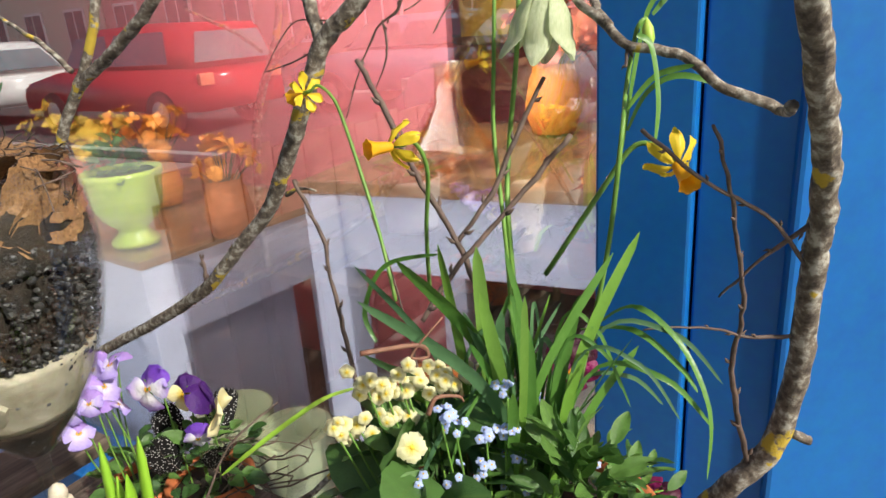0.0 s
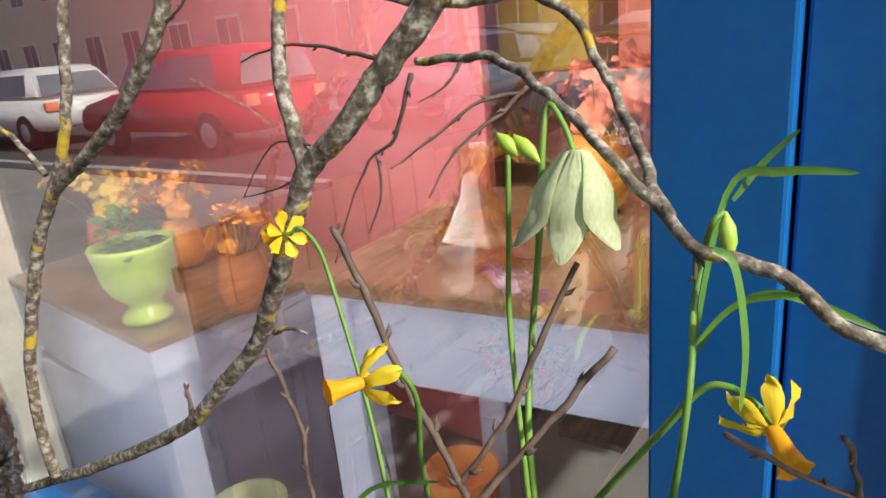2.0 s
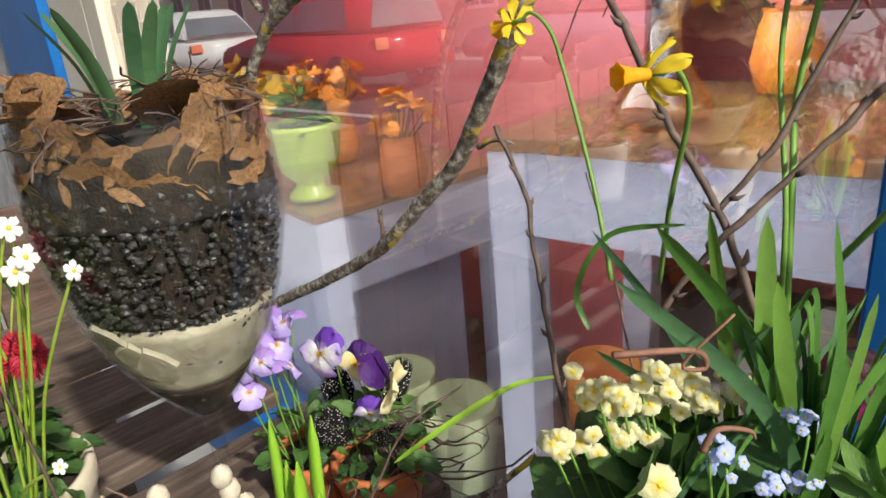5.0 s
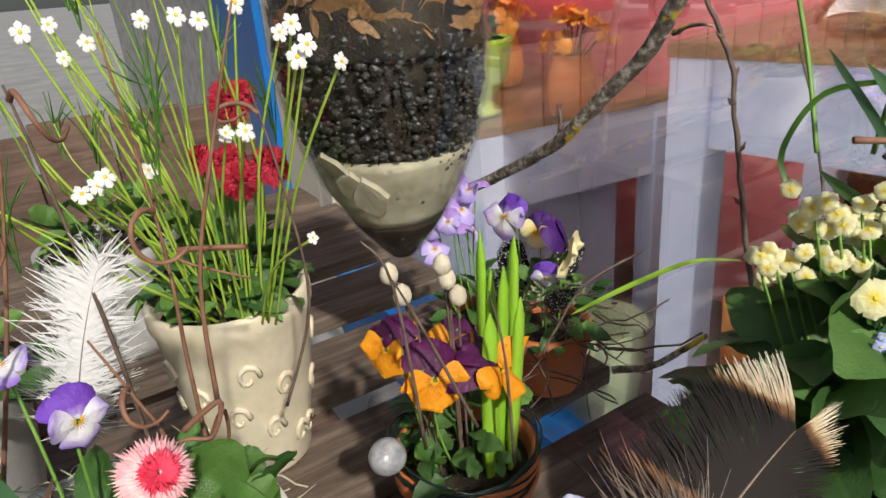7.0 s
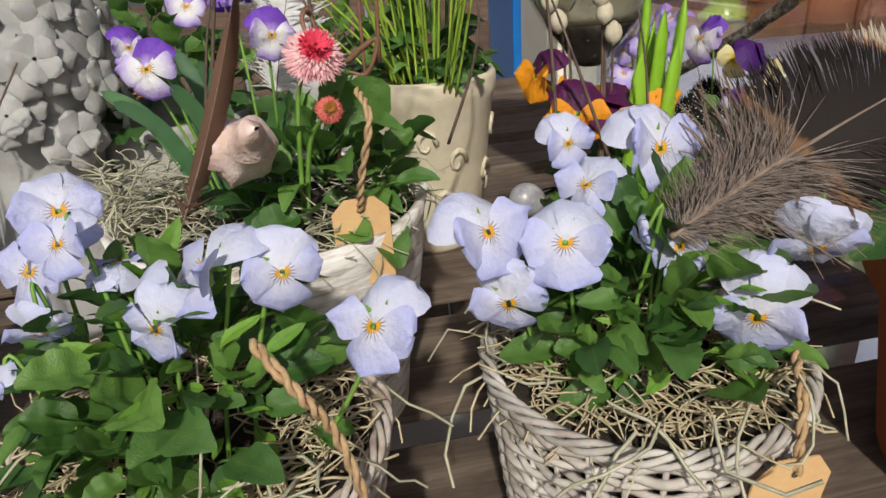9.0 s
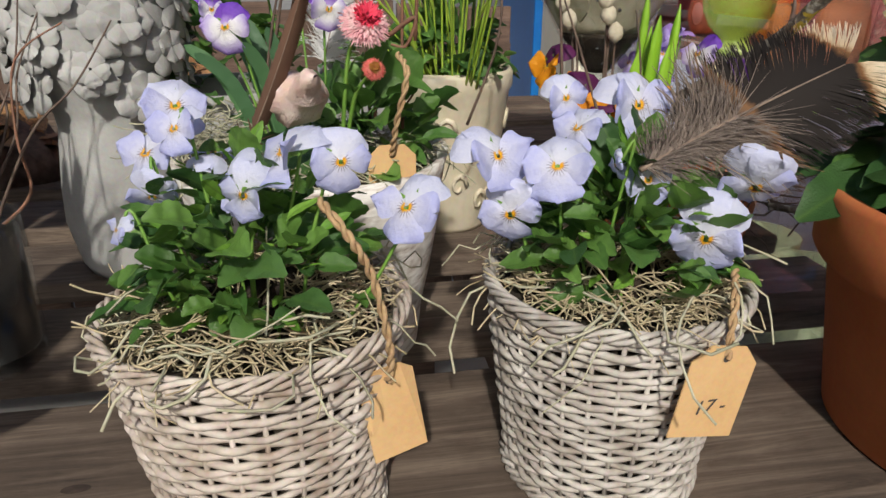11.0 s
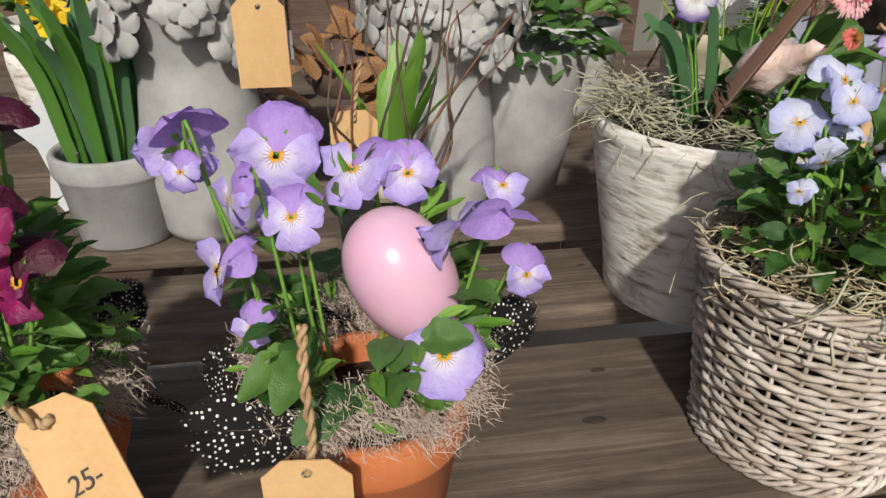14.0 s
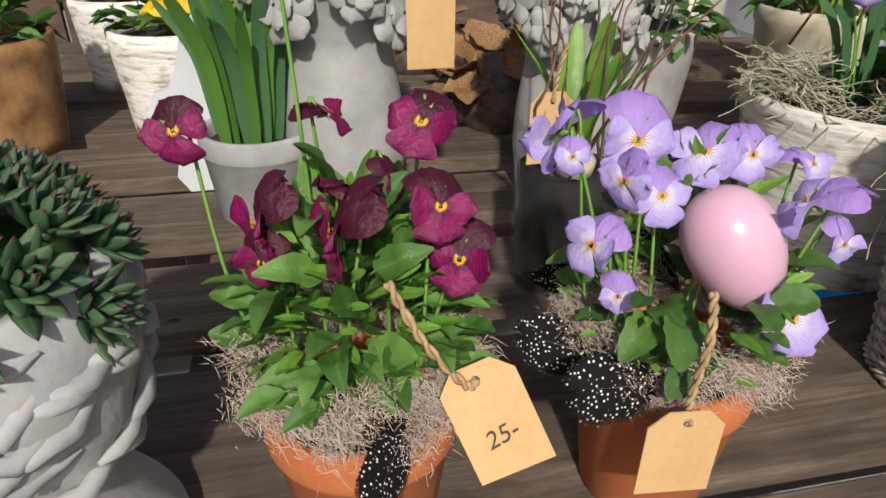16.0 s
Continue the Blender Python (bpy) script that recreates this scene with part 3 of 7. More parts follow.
def feather_mat(name, stops, spots=None):
    m, t, b = nodes_of(name)
    c = t.nodes.new("ShaderNodeTexCoord")
    sx = t.nodes.new("ShaderNodeSeparateXYZ")
    link(t, c.outputs["Object"], sx.inputs[0])
    n1 = noise_tex(t, 9, 4)
    ad = t.nodes.new("ShaderNodeMath")
    ad.operation = "MULTIPLY_ADD"
    link(t, n1.outputs[0], ad.inputs[0])
    ad.inputs[1].default_value = 0.08
    sc = t.nodes.new("ShaderNodeMath")
    sc.operation = "MULTIPLY"
    sc.inputs[1].default_value = 0.80
    link(t, sx.outputs[1], sc.inputs[0])
    link(t, sc.outputs[0], ad.inputs[2])
    col = ramp(t, ad.outputs[0], stops).outputs[0]
    if spots:
        vo = t.nodes.new("ShaderNodeTexVoronoi")
        vo.inputs["Scale"].default_value = spots
        vo.inputs["Randomness"].default_value = 0.75
        link(t, c.outputs["Object"], vo.inputs["Vector"])
        sp = ramp(t, vo.outputs["Distance"], [(0.20, (0.78, 0.77, 0.73)), (0.27, (0.010, 0.009, 0.009))])
        col = sp.outputs[0]
    link(t, col, b.inputs["Base Color"])
    b.inputs["Roughness"].default_value = 0.75
    b.inputs["Specular IOR Level"].default_value = 0.12
    return m


M_DOWN = plain("brown_down", (0.34, 0.265, 0.215), (0.54, 0.45, 0.385), 50, 0.9, 300, 0.1)
M_DOWN_WHITE = plain("white_down", (0.74, 0.74, 0.74), (0.84, 0.84, 0.84), 50, 0.9, 300, 0.1)
M_GUINEA = feather_mat("spotted_feather", [(0, (0.02, 0.02, 0.02)), (1, (0.03, 0.03, 0.03))], 21)
M_TURKEY = feather_mat("banded_feather", [(0.0, (0.17, 0.135, 0.11)), (0.40, (0.15, 0.115, 0.09)), (0.46, (0.10, 0.072, 0.055)), (0.50, (0.19, 0.10, 0.05)), (0.52, (0.022, 0.018, 0.016)), (0.86, (0.018, 0.015, 0.014)), (0.885, (0.20, 0.10, 0.045)), (0.905, (0.56, 0.44, 0.29)), (1.0, (0.74, 0.66, 0.52))])
M_BROWN_FEATHER = feather_mat("brown_feather", [(0.0, (0.10, 0.06, 0.045)), (0.8, (0.16, 0.09, 0.06)), (0.92, (0.08, 0.05, 0.04)), (1.0, (0.35, 0.2, 0.12))])
M_QUILL = plain("quill", (0.16, 0.11, 0.08), (0.26, 0.19, 0.14), 30, 0.5)


def feather_mesh(mat, width=0.22, fluff=0.3, bend=0.15, barbs=110, seed=0, ragged=0.08):
    """A feather of unit length along y: a quill with barbs on both sides, downy below."""
    r = random.Random(seed)
    bm = bmesh.new()
    mid = lambda s: Vector((bend * s * s, s, 0.10 * s * s))
    tube(bm, [mid(k / 8) for k in range(9)], [0.005 * (1 - 0.85 * k / 8) for k in range(9)], 5, 1)
    for side in (-1, 1):
        for k in range(barbs):
            s = 0.10 + 0.90 * k / barbs
            base = mid(s)
            loose = max(0.0, 1 - (s - 0.10) / fluff) if fluff else 0
            w = width * (0.55 + 0.6 * math.sin(math.pi * min(1, s * 0.93 + 0.05)) ** 0.6) * r.uniform(1 - ragged, 1)
            ph = radians(82) * max(0.0, (s - 0.72) / 0.28)
            d = Vector((side * w * math.cos(ph), w * (0.75 + 0.2 * math.sin(ph)), 0.10 * w))
            droop = Vector((r.uniform(-1, 1), r.uniform(-1, 1), r.uniform(-0.6, 1))) * loose * 0.10
            t0 = 0.011 * (1 - 0.5 * loose)
            v = []
            for q, f in ((0, 1.0), (0.5, 0.95), (1.0, 0.25)):
                p = base + d * q - Vector((0, 0, 0.05 * q * q)) + droop * q * q
                v.append((bm.verts.new(p + Vector((0, -t0 * f, 0))), bm.verts.new(p + Vector((0, t0 * f, 0.002)))))
            for a, b in zip(v, v[1:]):
                bm.faces.new((a[0], b[0], b[1], a[1]))
    return mesh_of(bm, "feather", mat, M_QUILL)


def down_tuft(parent, places, size, mat, seed, count=90, name="down"):
    """Soft downy feathers: bundles of fine curved barbs."""
    r = random.Random(seed)
    for p in places:
        p = Vector(p)
        bm = bmesh.new()
        axis = Vector((r.uniform(-1, 1), r.uniform(-1, 1), r.uniform(-0.4, 0.6))).normalized()
        for k in range(count):
            q = p + axis * size * r.uniform(-0.45, 0.45) + Vector((r.gauss(0, 1), r.gauss(0, 1), r.gauss(0, 1))) * size * 0.17
            d = Vector((r.uniform(-1, 1), r.uniform(-1, 1), r.uniform(-1, 1))).normalized() + axis * 0.5
            L = size * r.uniform(0.06, 0.24)
            side = d.orthogonal().normalized() * size * 0.0055
            bent = Vector((r.uniform(-1, 1), r.uniform(-1, 1), r.uniform(-1.2, 0.4))) * L * 0.3
            v = [(bm.verts.new(q + d * L * f + bent * f * f - side * g), bm.verts.new(q + d * L * f + bent * f * f + side * g)) for f, g in ((0, 1), (0.5, 0.9), (1, 0.2))]
            for a, b in zip(v, v[1:]):
                bm.faces.new((a[0], b[0], b[1], a[1]))
        part(name, bm, mat, parent)


FEATHERS = {
    "guinea": feather_mesh(M_GUINEA, 0.27, 0.2, 0.12, 120, 1),
    "brown": feather_mesh(M_BROWN_FEATHER, 0.036, 0.15, -0.06, 120, 3),
    "white": feather_mesh(M_DOWN_WHITE, 0.16, 2.2, 0.12, 300, 4, 0.6),
}


def clay_pot(parent, r0, r1, h, mat=None, label="plain terracotta pot"):
    pr = [(0.001, 0.0), (r0 - 0.003, 0.0), (r0, 0.003), (r0 + (r1 - r0) * 0.72, h * 0.74), (r1 - 0.001, h * 0.76), (r1, h * 0.79), (r1, h - 0.003), (r1 - 0.002, h), (r1 - 0.006, h), (r1 - 0.008, h - 0.004), (r1 - 0.010, h * 0.8)]
    part("pot", lathe(bmesh.new(), pr, 48), mat or M_TERRA, parent, label)
    part("soil", lathe(bmesh.new(), [(r1 - 0.0085, h * 0.84), (r1 * 0.5, h * 0.9), (0.001, h * 0.92)], 24, 0.05), M_SOIL, parent)


def blade(bm, pts, width, face=None, twist=0.0, mat=0):
    """A strap leaf along a line, creased along its middle."""
    line = glide(pts, 6)
    n = len(line) - 1
    prev = None
    for i, p in enumerate(line):
        d = (line[min(i + 1, n)] - line[max(i - 1, 0)]).normalized()
        f = Vector(face) if face else Vector((0, -1, 0.2))
        x = d.cross(f)
        x = x.normalized() if x.length > 1e-4 else d.orthogonal().normalized()
        x = Matrix.Rotation(twist * i / n, 3, d) @ x
        s = i / n
        w = width * (0.65 + 0.35 * min(1, s * 4)) * (1 if s < 0.6 else math.sqrt(max(0.002, 1 - ((s - 0.6) / 0.4) ** 2)))
        up = x.cross(d)
        row = [bm.verts.new(p - x * w), bm.verts.new(p - up * w * 0.28), bm.verts.new(p + x * w)]
        if prev:
            for j in (0, 1):
                bm.faces.new((prev[j], prev[j + 1], row[j + 1], row[j])).material_index = mat
        prev = row
    return bm

# ---------------- ground and street
def setting(name, bm, material, label, category, smooth=False):
    return tagged(part(name, bm, material, smooth=smooth), label, category, kind="structure")


bm = box(bmesh.new(), (-60, -60, -0.3), (60, 60, 0.0))
setting("ground", bm, M_PAVE, "worn grey paving outside the flower shop", "ground")

# ---------------- the table: weathered boards on bearers
table = thing("display_table", un(0, 0, 0), "weathered wooden slatted display table outside the shop", "table")
rng = random.Random(3)
BOARDS = [(-0.085, 0.080), (0.095, 0.270), (0.320, 0.437), (0.495, 0.610), (0.665, 0.785), (0.84, 0.96), (1.01, 1.14), (1.19, 1.31), (1.36, 1.48)]
for n0, n1 in BOARDS:
    bm = bmesh.new()
    end = 0.705 + rng.uniform(-0.01, 0.015)
    box(bm, (-1.5, n0, TOP - 0.024), (end, n1, TOP), 0.003)
    part("board", bm, M_WOOD, table, smooth=False)
for u0 in (-1.35, -0.45, 0.33):
    part("bearer", box(bmesh.new(), (u0, -0.08, TOP - 0.095), (u0 + 0.09, 1.47, TOP - 0.026), 0.004), M_WOOD_RED, table, smooth=False)
for u0 in (-1.35, 0.33):
    for n0 in (-0.06, 1.36):
        part("leg", box(bmesh.new(), (u0, n0, 0.0), (u0 + 0.08, n0 + 0.08, TOP - 0.097), 0.004), M_WOOD_RED, table, smooth=False)

# low board backing behind the table, added as a dark stand-in for brown clutter
fence = thing("clutter_backing", un(0, 1.56, 0), "low dark brown board backing added in place of clutter behind the table", "fence")
for k in range(17):
    part("slat", box(bmesh.new(), (-1.9 + k * 0.15, 0, 0.0), (-1.9 + k * 0.15 + 0.142, 0.02, 0.97 + 0.012 * math.sin(k * 2.3)), 0.003), M_WOOD_RED, fence, smooth=False)
for z in (0.3, 0.8):
    part("rail", box(bmesh.new(), (-1.9, 0.021, z), (0.65, 0.05, z + 0.07), 0.003), M_WOOD_RED, fence, smooth=False)

# ---------------- shop front in the plane across the end of the table
front = new("shop_front")
front.matrix_basis = un(0, 0, 0)
tagged(front, "blue painted shop front with a large window", "shop front", kind="structure")
bm = bmesh.new()
box(bm, (GLASS_U - 0.035, 0.060, 0.0), (GLASS_U + 0.10, 0.170, 2.6), 0.004)
part("post", bm, M_BLUE, front, "glossy dark blue door post", smooth=False)
part("post_recess", box(bmesh.new(), (GLASS_U - 0.018, -0.040, 0.0), (GLASS_U + 0.10, 0.057, 2.6), 0.003), M_BLUE, front, smooth=False)
door = part("door_panel", box(bmesh.new(), (0.0, -0.50, 0.0), (0.05, 0.0, 2.6), 0.006), M_BLUE, front, "bright blue splayed door panel", smooth=False)
door.matrix_basis = Matrix.Translation((GLASS_U - 0.028, -0.042, 0)) @ Matrix.Rotation(radians(32), 4, "Z")
part("window_glass", box(bmesh.new(), (GLASS_U, 0.172, 0.25), (GLASS_U + 0.008, 2.02, 2.6)), M_PANE, front, smooth=False).visible_shadow = False
part("window_sill", box(bmesh.new(), (GLASS_U - 0.05, 0.172, 0.0), (GLASS_U + 0.12, 2.02, 0.248), 0.004), M_BLUE, front, smooth=False)
part("lintel", box(bmesh.new(), (GLASS_U - 0.06, -0.75, 2.602), (GLASS_U + 0.12, 6.0, 4.2), 0.01), M_BLUE, front, smooth=False)
part("far_post", box(bmesh.new(), (GLASS_U - 0.02, 2.023, 0.0), (GLASS_U + 0.12, 2.12, 2.6), 0.004), M_CREAM, front, "cream painted window post", smooth=False)
part("wall", box(bmesh.new(), (GLASS_U - 0.02, 2.123, 0.0), (GLASS_U + 0.2, 2.42, 2.6), 0.004), M_CREAM, front, smooth=False)
part("blue_pilaster", box(bmesh.new(), (GLASS_U - 0.05, 2.423, 0.0), (GLASS_U + 0.2, 2.95, 2.6), 0.006), M_BLUE, front, "bright blue pilaster", smooth=False)
part("wall", box(bmesh.new(), (GLASS_U - 0.02, 2.953, 0.0), (GLASS_U + 0.2, 6.0, 2.6), 0.004), M_CONCRETE, front, "grey rendered wall", smooth=False)

# ---------------- inside the shop
room = new("shop_room")
room.matrix_basis = un(0, 0, 0)
tagged(room, "shop room with a red back wall", "room", kind="structure")
part("floor", box(bmesh.new(), (GLASS_U + 0.12, -0.75, 0.0), (3.05, 6.0, 0.02)), M_WOOD_RED, room, smooth=False)
part("wall_red", box(bmesh.new(), (3.05, -0.75, 0.0), (3.2, 6.0, 2.9)), M_RED, room, smooth=False)
part("wall_side", box(bmesh.new(), (GLASS_U + 0.12, -0.75, 0.02), (3.05, -0.62, 2.9)), M_CREAM, room, smooth=False)
part("wall_end", box(bmesh.new(), (GLASS_U + 0.2, 5.85, 0.02), (3.05, 6.0, 2.9)), M_RED, room, smooth=False)
part("ceiling", box(bmesh.new(), (GLASS_U + 0.12, -0.75, 2.92), (3.2, 6.0, 3.0)), M_CREAM, room, smooth=False)
part("red_panel", box(bmesh.new(), (2.10, 1.02, 0.02), (2.14, 4.2, 2.9), 0.003), M_RED, room, "red display panel", smooth=False)
# fill lamps added inside the glass for daylight: sky above, dimmer street below
for z, high, power in ((1.85, 1.4, 44), (0.72, 0.82, 4.2)):
    fill_lamp = new("window_fill_lamp", bpy.data.lights.new("window_fill_lamp", "AREA"))
    fill_lamp.data.shape, fill_lamp.data.size, fill_lamp.data.size_y = "RECTANGLE", high, 1.6
    fill_lamp.data.energy, fill_lamp.data.color = power, (1.0, 0.97, 0.94)
    fill_lamp.matrix_world = un(GLASS_U + 0.03, 0.99, z) @ Matrix.Rotation(radians(-90), 4, "Y")


def shop_table(m, w, d, h, label, apron=0.16):
    t_ = thing("display_stand", m, label, "table", "pale painted tables in the shop")
    part("tabletop", box(bmesh.new(), (0, 0, h - 0.022), (d, w, h), 0.003), M_TOPWOOD, t_, "brown polished wood top", smooth=False)
    part("glass_top", box(bmesh.new(), (-0.01, -0.01, h + 0.001), (d + 0.01, w + 0.01, h + 0.007), 0.001), M_CLEAR, t_, "clear glass sheet", smooth=False)
    for lo, hi in (((0.015, 0.02, h - apron), (0.035, w - 0.02, h - 0.023)), ((d - 0.035, 0.02, h - apron), (d - 0.015, w - 0.02, h - 0.023)), ((0.036, 0.015, h - apron), (d - 0.036, 0.035, h - 0.023)), ((0.036, w - 0.035, h - apron), (d - 0.036, w - 0.015, h - 0.023))):
        part("apron", box(bmesh.new(), lo, hi, 0.002), M_WHITE_PAINT, t_, smooth=False)
    for x in (0.004, d - 0.074):
        for y in (0.004, w - 0.074):
            part("leg", box(bmesh.new(), (x, y, 0.0), (x + 0.07, y + 0.07, h - 0.0225), 0.004), M_WHITE_PAINT, t_, smooth=False)
    return t_


M_TOPWOOD = wood_mat("table_top_wood", (0.16, 0.07, 0.03), (0.30, 0.15, 0.07), (0.42, 0.24, 0.12))
shop_table(un(1.182, -0.263, 0.02, 7), 1.0, 0.62, 1.05, "tall pale lilac painted table with glass top in the shop")
shop_table(un(1.075, 1.265, 0.02, -6), 0.9, 0.62, 0.825, "pale painted table with glass top holding a lime urn", 0.22)
part("cupboard", box(bmesh.new(), (1.16, 1.33, 0.02), (1.60, 2.05, 0.60), 0.004), M_WHITE_PAINT, room, smooth=False)

urn = thing("lime_urn", un(1.16, 1.385, 0.853), "glossy lime green urn with a small grey green plant", "urn")
part("urn", lathe(bmesh.new(), [(0.001, 0), (0.055, 0), (0.056, 0.012), (0.036, 0.03), (0.034, 0.04), (0.062, 0.065), (0.080, 0.10), (0.087, 0.155), (0.092, 0.17), (0.092, 0.182), (0.084, 0.182), (0.078, 0.16)], 44), M_LIME, urn)
part("soil", lathe(bmesh.new(), [(0.079, 0.165), (0.001, 0.17)], 24), M_SOIL, urn)
foliage(urn, 0.085, 0.165, 0.10, 60, ["dark"], 0.045, 5)
M_ORANGE = plain("orange_glaze", (0.70, 0.20, 0.02), (0.82, 0.32, 0.04), 12, 0.5, 100, 0.2)
M_YELLOW = plain("yellow_bloom", (0.75, 0.45, 0.03), (0.85, 0.60, 0.10), 30, 0.6, 100, 0.2)
M_CORAL = plain("coral_cloth", (0.72, 0.16, 0.08), (0.85, 0.26, 0.14), 12, 0.7, 100, 0.2)
M_CARD = plain("brown_cardboard", (0.34, 0.19, 0.09), (0.44, 0.27, 0.14), 6, 0.8, 100, 0.1)
r = random.Random(91)


def bouquet(m, mat, count, size, label, vase_mat):
    t_ = thing("dried_bouquet", m, label, "bouquet", "dried bouquets in the shop")
    part("vase", lathe(bmesh.new(), [(0.001, 0), (0.045, 0), (0.06, 0.05), (0.05, 0.11), (0.042, 0.13), (0.047, 0.14)], 28), vase_mat, t_)
    for k in range(count):
        o = Vector((r.uniform(-1, 1), r.uniform(-1, 1), r.uniform(0, 1.3)))
        o = o.normalized() * r.uniform(0.05, size)
        bm = bmesh.new()
        for q in range(7):
            petal(bm, 2 * math.pi * q / 7, 0.5, 0.2, r.uniform(-0.2, 0.3), 0, q + k, 0, 0.02, 3, 3, 0.08)
        part("bloom", bm, mat, t_).matrix_basis = aim(o + Vector((0, 0, 0.16)), o, 0, r.uniform(0.04, 0.075))
        stem("stalk", [Vector((0, 0, 0.1)), o + Vector((0, 0, 0.15))], 0.002, M_TWIG, t_)


for u, n, z, mt, ct, sz, vm in ((1.45, 1.65, 0.853, M_ORANGE, 26, 0.16, M_ORANGE), (1.40, 1.95, 0.853, M_YELLOW, 24, 0.18, M_CORAL), (1.30, 1.20, 0.853, M_ORANGE, 14, 0.08, M_TERRA), (1.35, 0.10, 1.078, M_YELLOW, 20, 0.15, M_WHITE_PAINT), (1.55, 0.45, 1.078, M_CORAL, 24, 0.16, M_ORANGE),
                           (1.62, 0.20, 1.078, M_ORANGE, 20, 0.16, M_TERRA), (1.5, -0.15, 1.078, M_YELLOW, 26, 0.2, M_CORAL)):
    bouquet(un(u, n, z), mt, ct, sz, "bright dried flowers in a small vase on the table", vm)
for u, n, w, d, h, z, mt in ((2.6, 0.3, 0.5, 0.3, 0.5, 1.25, M_CORAL), (2.6, 0.9, 0.35, 0.3, 0.35, 1.25, M_YELLOW), (2.6, 1.5, 0.3, 0.3, 0.25, 1.25, M_ORANGE), (2.6, -0.4, 0.4, 0.3, 0.4, 1.25, M_ORANGE)):
    b_ = thing("gift_box", un(u, n, z), "bright gift box with a lid on the shop shelf", "box", "gift boxes on the shelf")
    part("box_body", box(bmesh.new(), (0, 0, 0), (d, w, h * 0.8), 0.004), mt, b_, smooth=False)
    part("lid", box(bmesh.new(), (-0.006, -0.006, h * 0.8 + 0.001), (d + 0.006, w + 0.006, h), 0.004), mt, b_, smooth=False)
sf = thing("shop_shelf", un(2.55, -0.6, 0.02), "long dark shelf unit inside the shop", "shelf")
for z in (0.4, 0.8, 1.2):
    part("shelf_board", box(bmesh.new(), (0, 0, z), (0.4, 3.2, z + 0.03), 0.003), M_TOPWOOD, sf, smooth=False)
for y in (0, 1.6, 3.17):
    part("upright", box(bmesh.new(), (0.40, y, 0.0), (0.43, y + 0.03, 1.23), 0.003), M_TOPWOOD, sf, smooth=False)
M_PALEGREEN = plain("pale_green_clay", (0.34, 0.38, 0.22), (0.46, 0.50, 0.32), 10, 0.7, 100, 0.2)
cb = thing("cardboard_box", un(1.28, 0.0, 0.02), "open brown cardboard box under the pale table", "box")
for lo, hi in (((0, 0, 0), (0.4, 0.4, 0.006)), ((0, 0, 0.006), (0.006, 0.4, 0.55)), ((0.394, 0, 0.006), (0.4, 0.4, 0.55)), ((0.007, 0, 0.006), (0.393, 0.006, 0.55)), ((0.007, 0.394, 0.006), (0.393, 0.4, 0.55))):
    part("panel", box(bmesh.new(), lo, hi), M_CARD, cb, smooth=False)
for k, (u, n) in enumerate(((1.3, 0.55), (1.45, 0.75), (1.09, 1.05), (1.09, 0.87))):
    b_ = thing("clay_bowl", un(u, n, 0.02 if k < 2 else 0.252), "shallow pale green clay pot standing inside the window", "pot", "clay pots inside the window")
    hh = 0.26 if k > 1 else 0.45
    part("bowl", lathe(bmesh.new(), [(0.001, 0), (0.05, 0), (0.06, 0.01), (0.08, hh * 0.7), (0.085, hh), (0.078, hh), (0.07, hh * 0.7), (0.001, hh * 0.6)], 36), M_PALEGREEN if k > 1 else M_ORANGE, b_)
clo = thing("glass_cloche", un(1.24, 0.52, 1.078), "amber glass bottle on the tall pale table", "bottle")
part("bottle", lathe(bmesh.new(), [(0.001, 0), (0.07, 0), (0.075, 0.02), (0.05, 0.06), (0.025, 0.10), (0.022, 0.16), (0.03, 0.17)], 36), glass_mat("amber_glass", 0.08, (0.95, 0.72, 0.42), edge=0.7), clo)

# ---------------- street seen in the window's reflection
M_TYRE = plain("black_rubber", (0.015, 0.015, 0.015), (0.03, 0.03, 0.03), 20, 0.8)
M_CARGLASS = plain("tinted_car_glass", (0.10, 0.13, 0.15), (0.16, 0.20, 0.22), 2, 0.05, 20, 0.0)
M_RIM = plain("grey_alloy", (0.45, 0.45, 0.46), (0.55, 0.55, 0.56), 10, 0.3, metal=0.8)
M_WHITE = plain("white_frame", (0.74, 0.73, 0.72), (0.82, 0.81, 0.80), 3, 0.6)
bm = box(bmesh.new(), (-9.5, -40, -0.02), (-3.2, 45, 0.004))
road = setting("road", bm, M_ASPHALT, "grey asphalt street before the shop", "road")
road.matrix_basis = un(0, 0, 0)
kerb = setting("kerb", box(bmesh.new(), (-3.2, -40, 0.0), (-3.05, 45, 0.10), 0.01), M_CONCRETE, "pale concrete kerb along the street", "kerb")
kerb.matrix_basis = un(0, 0, 0)


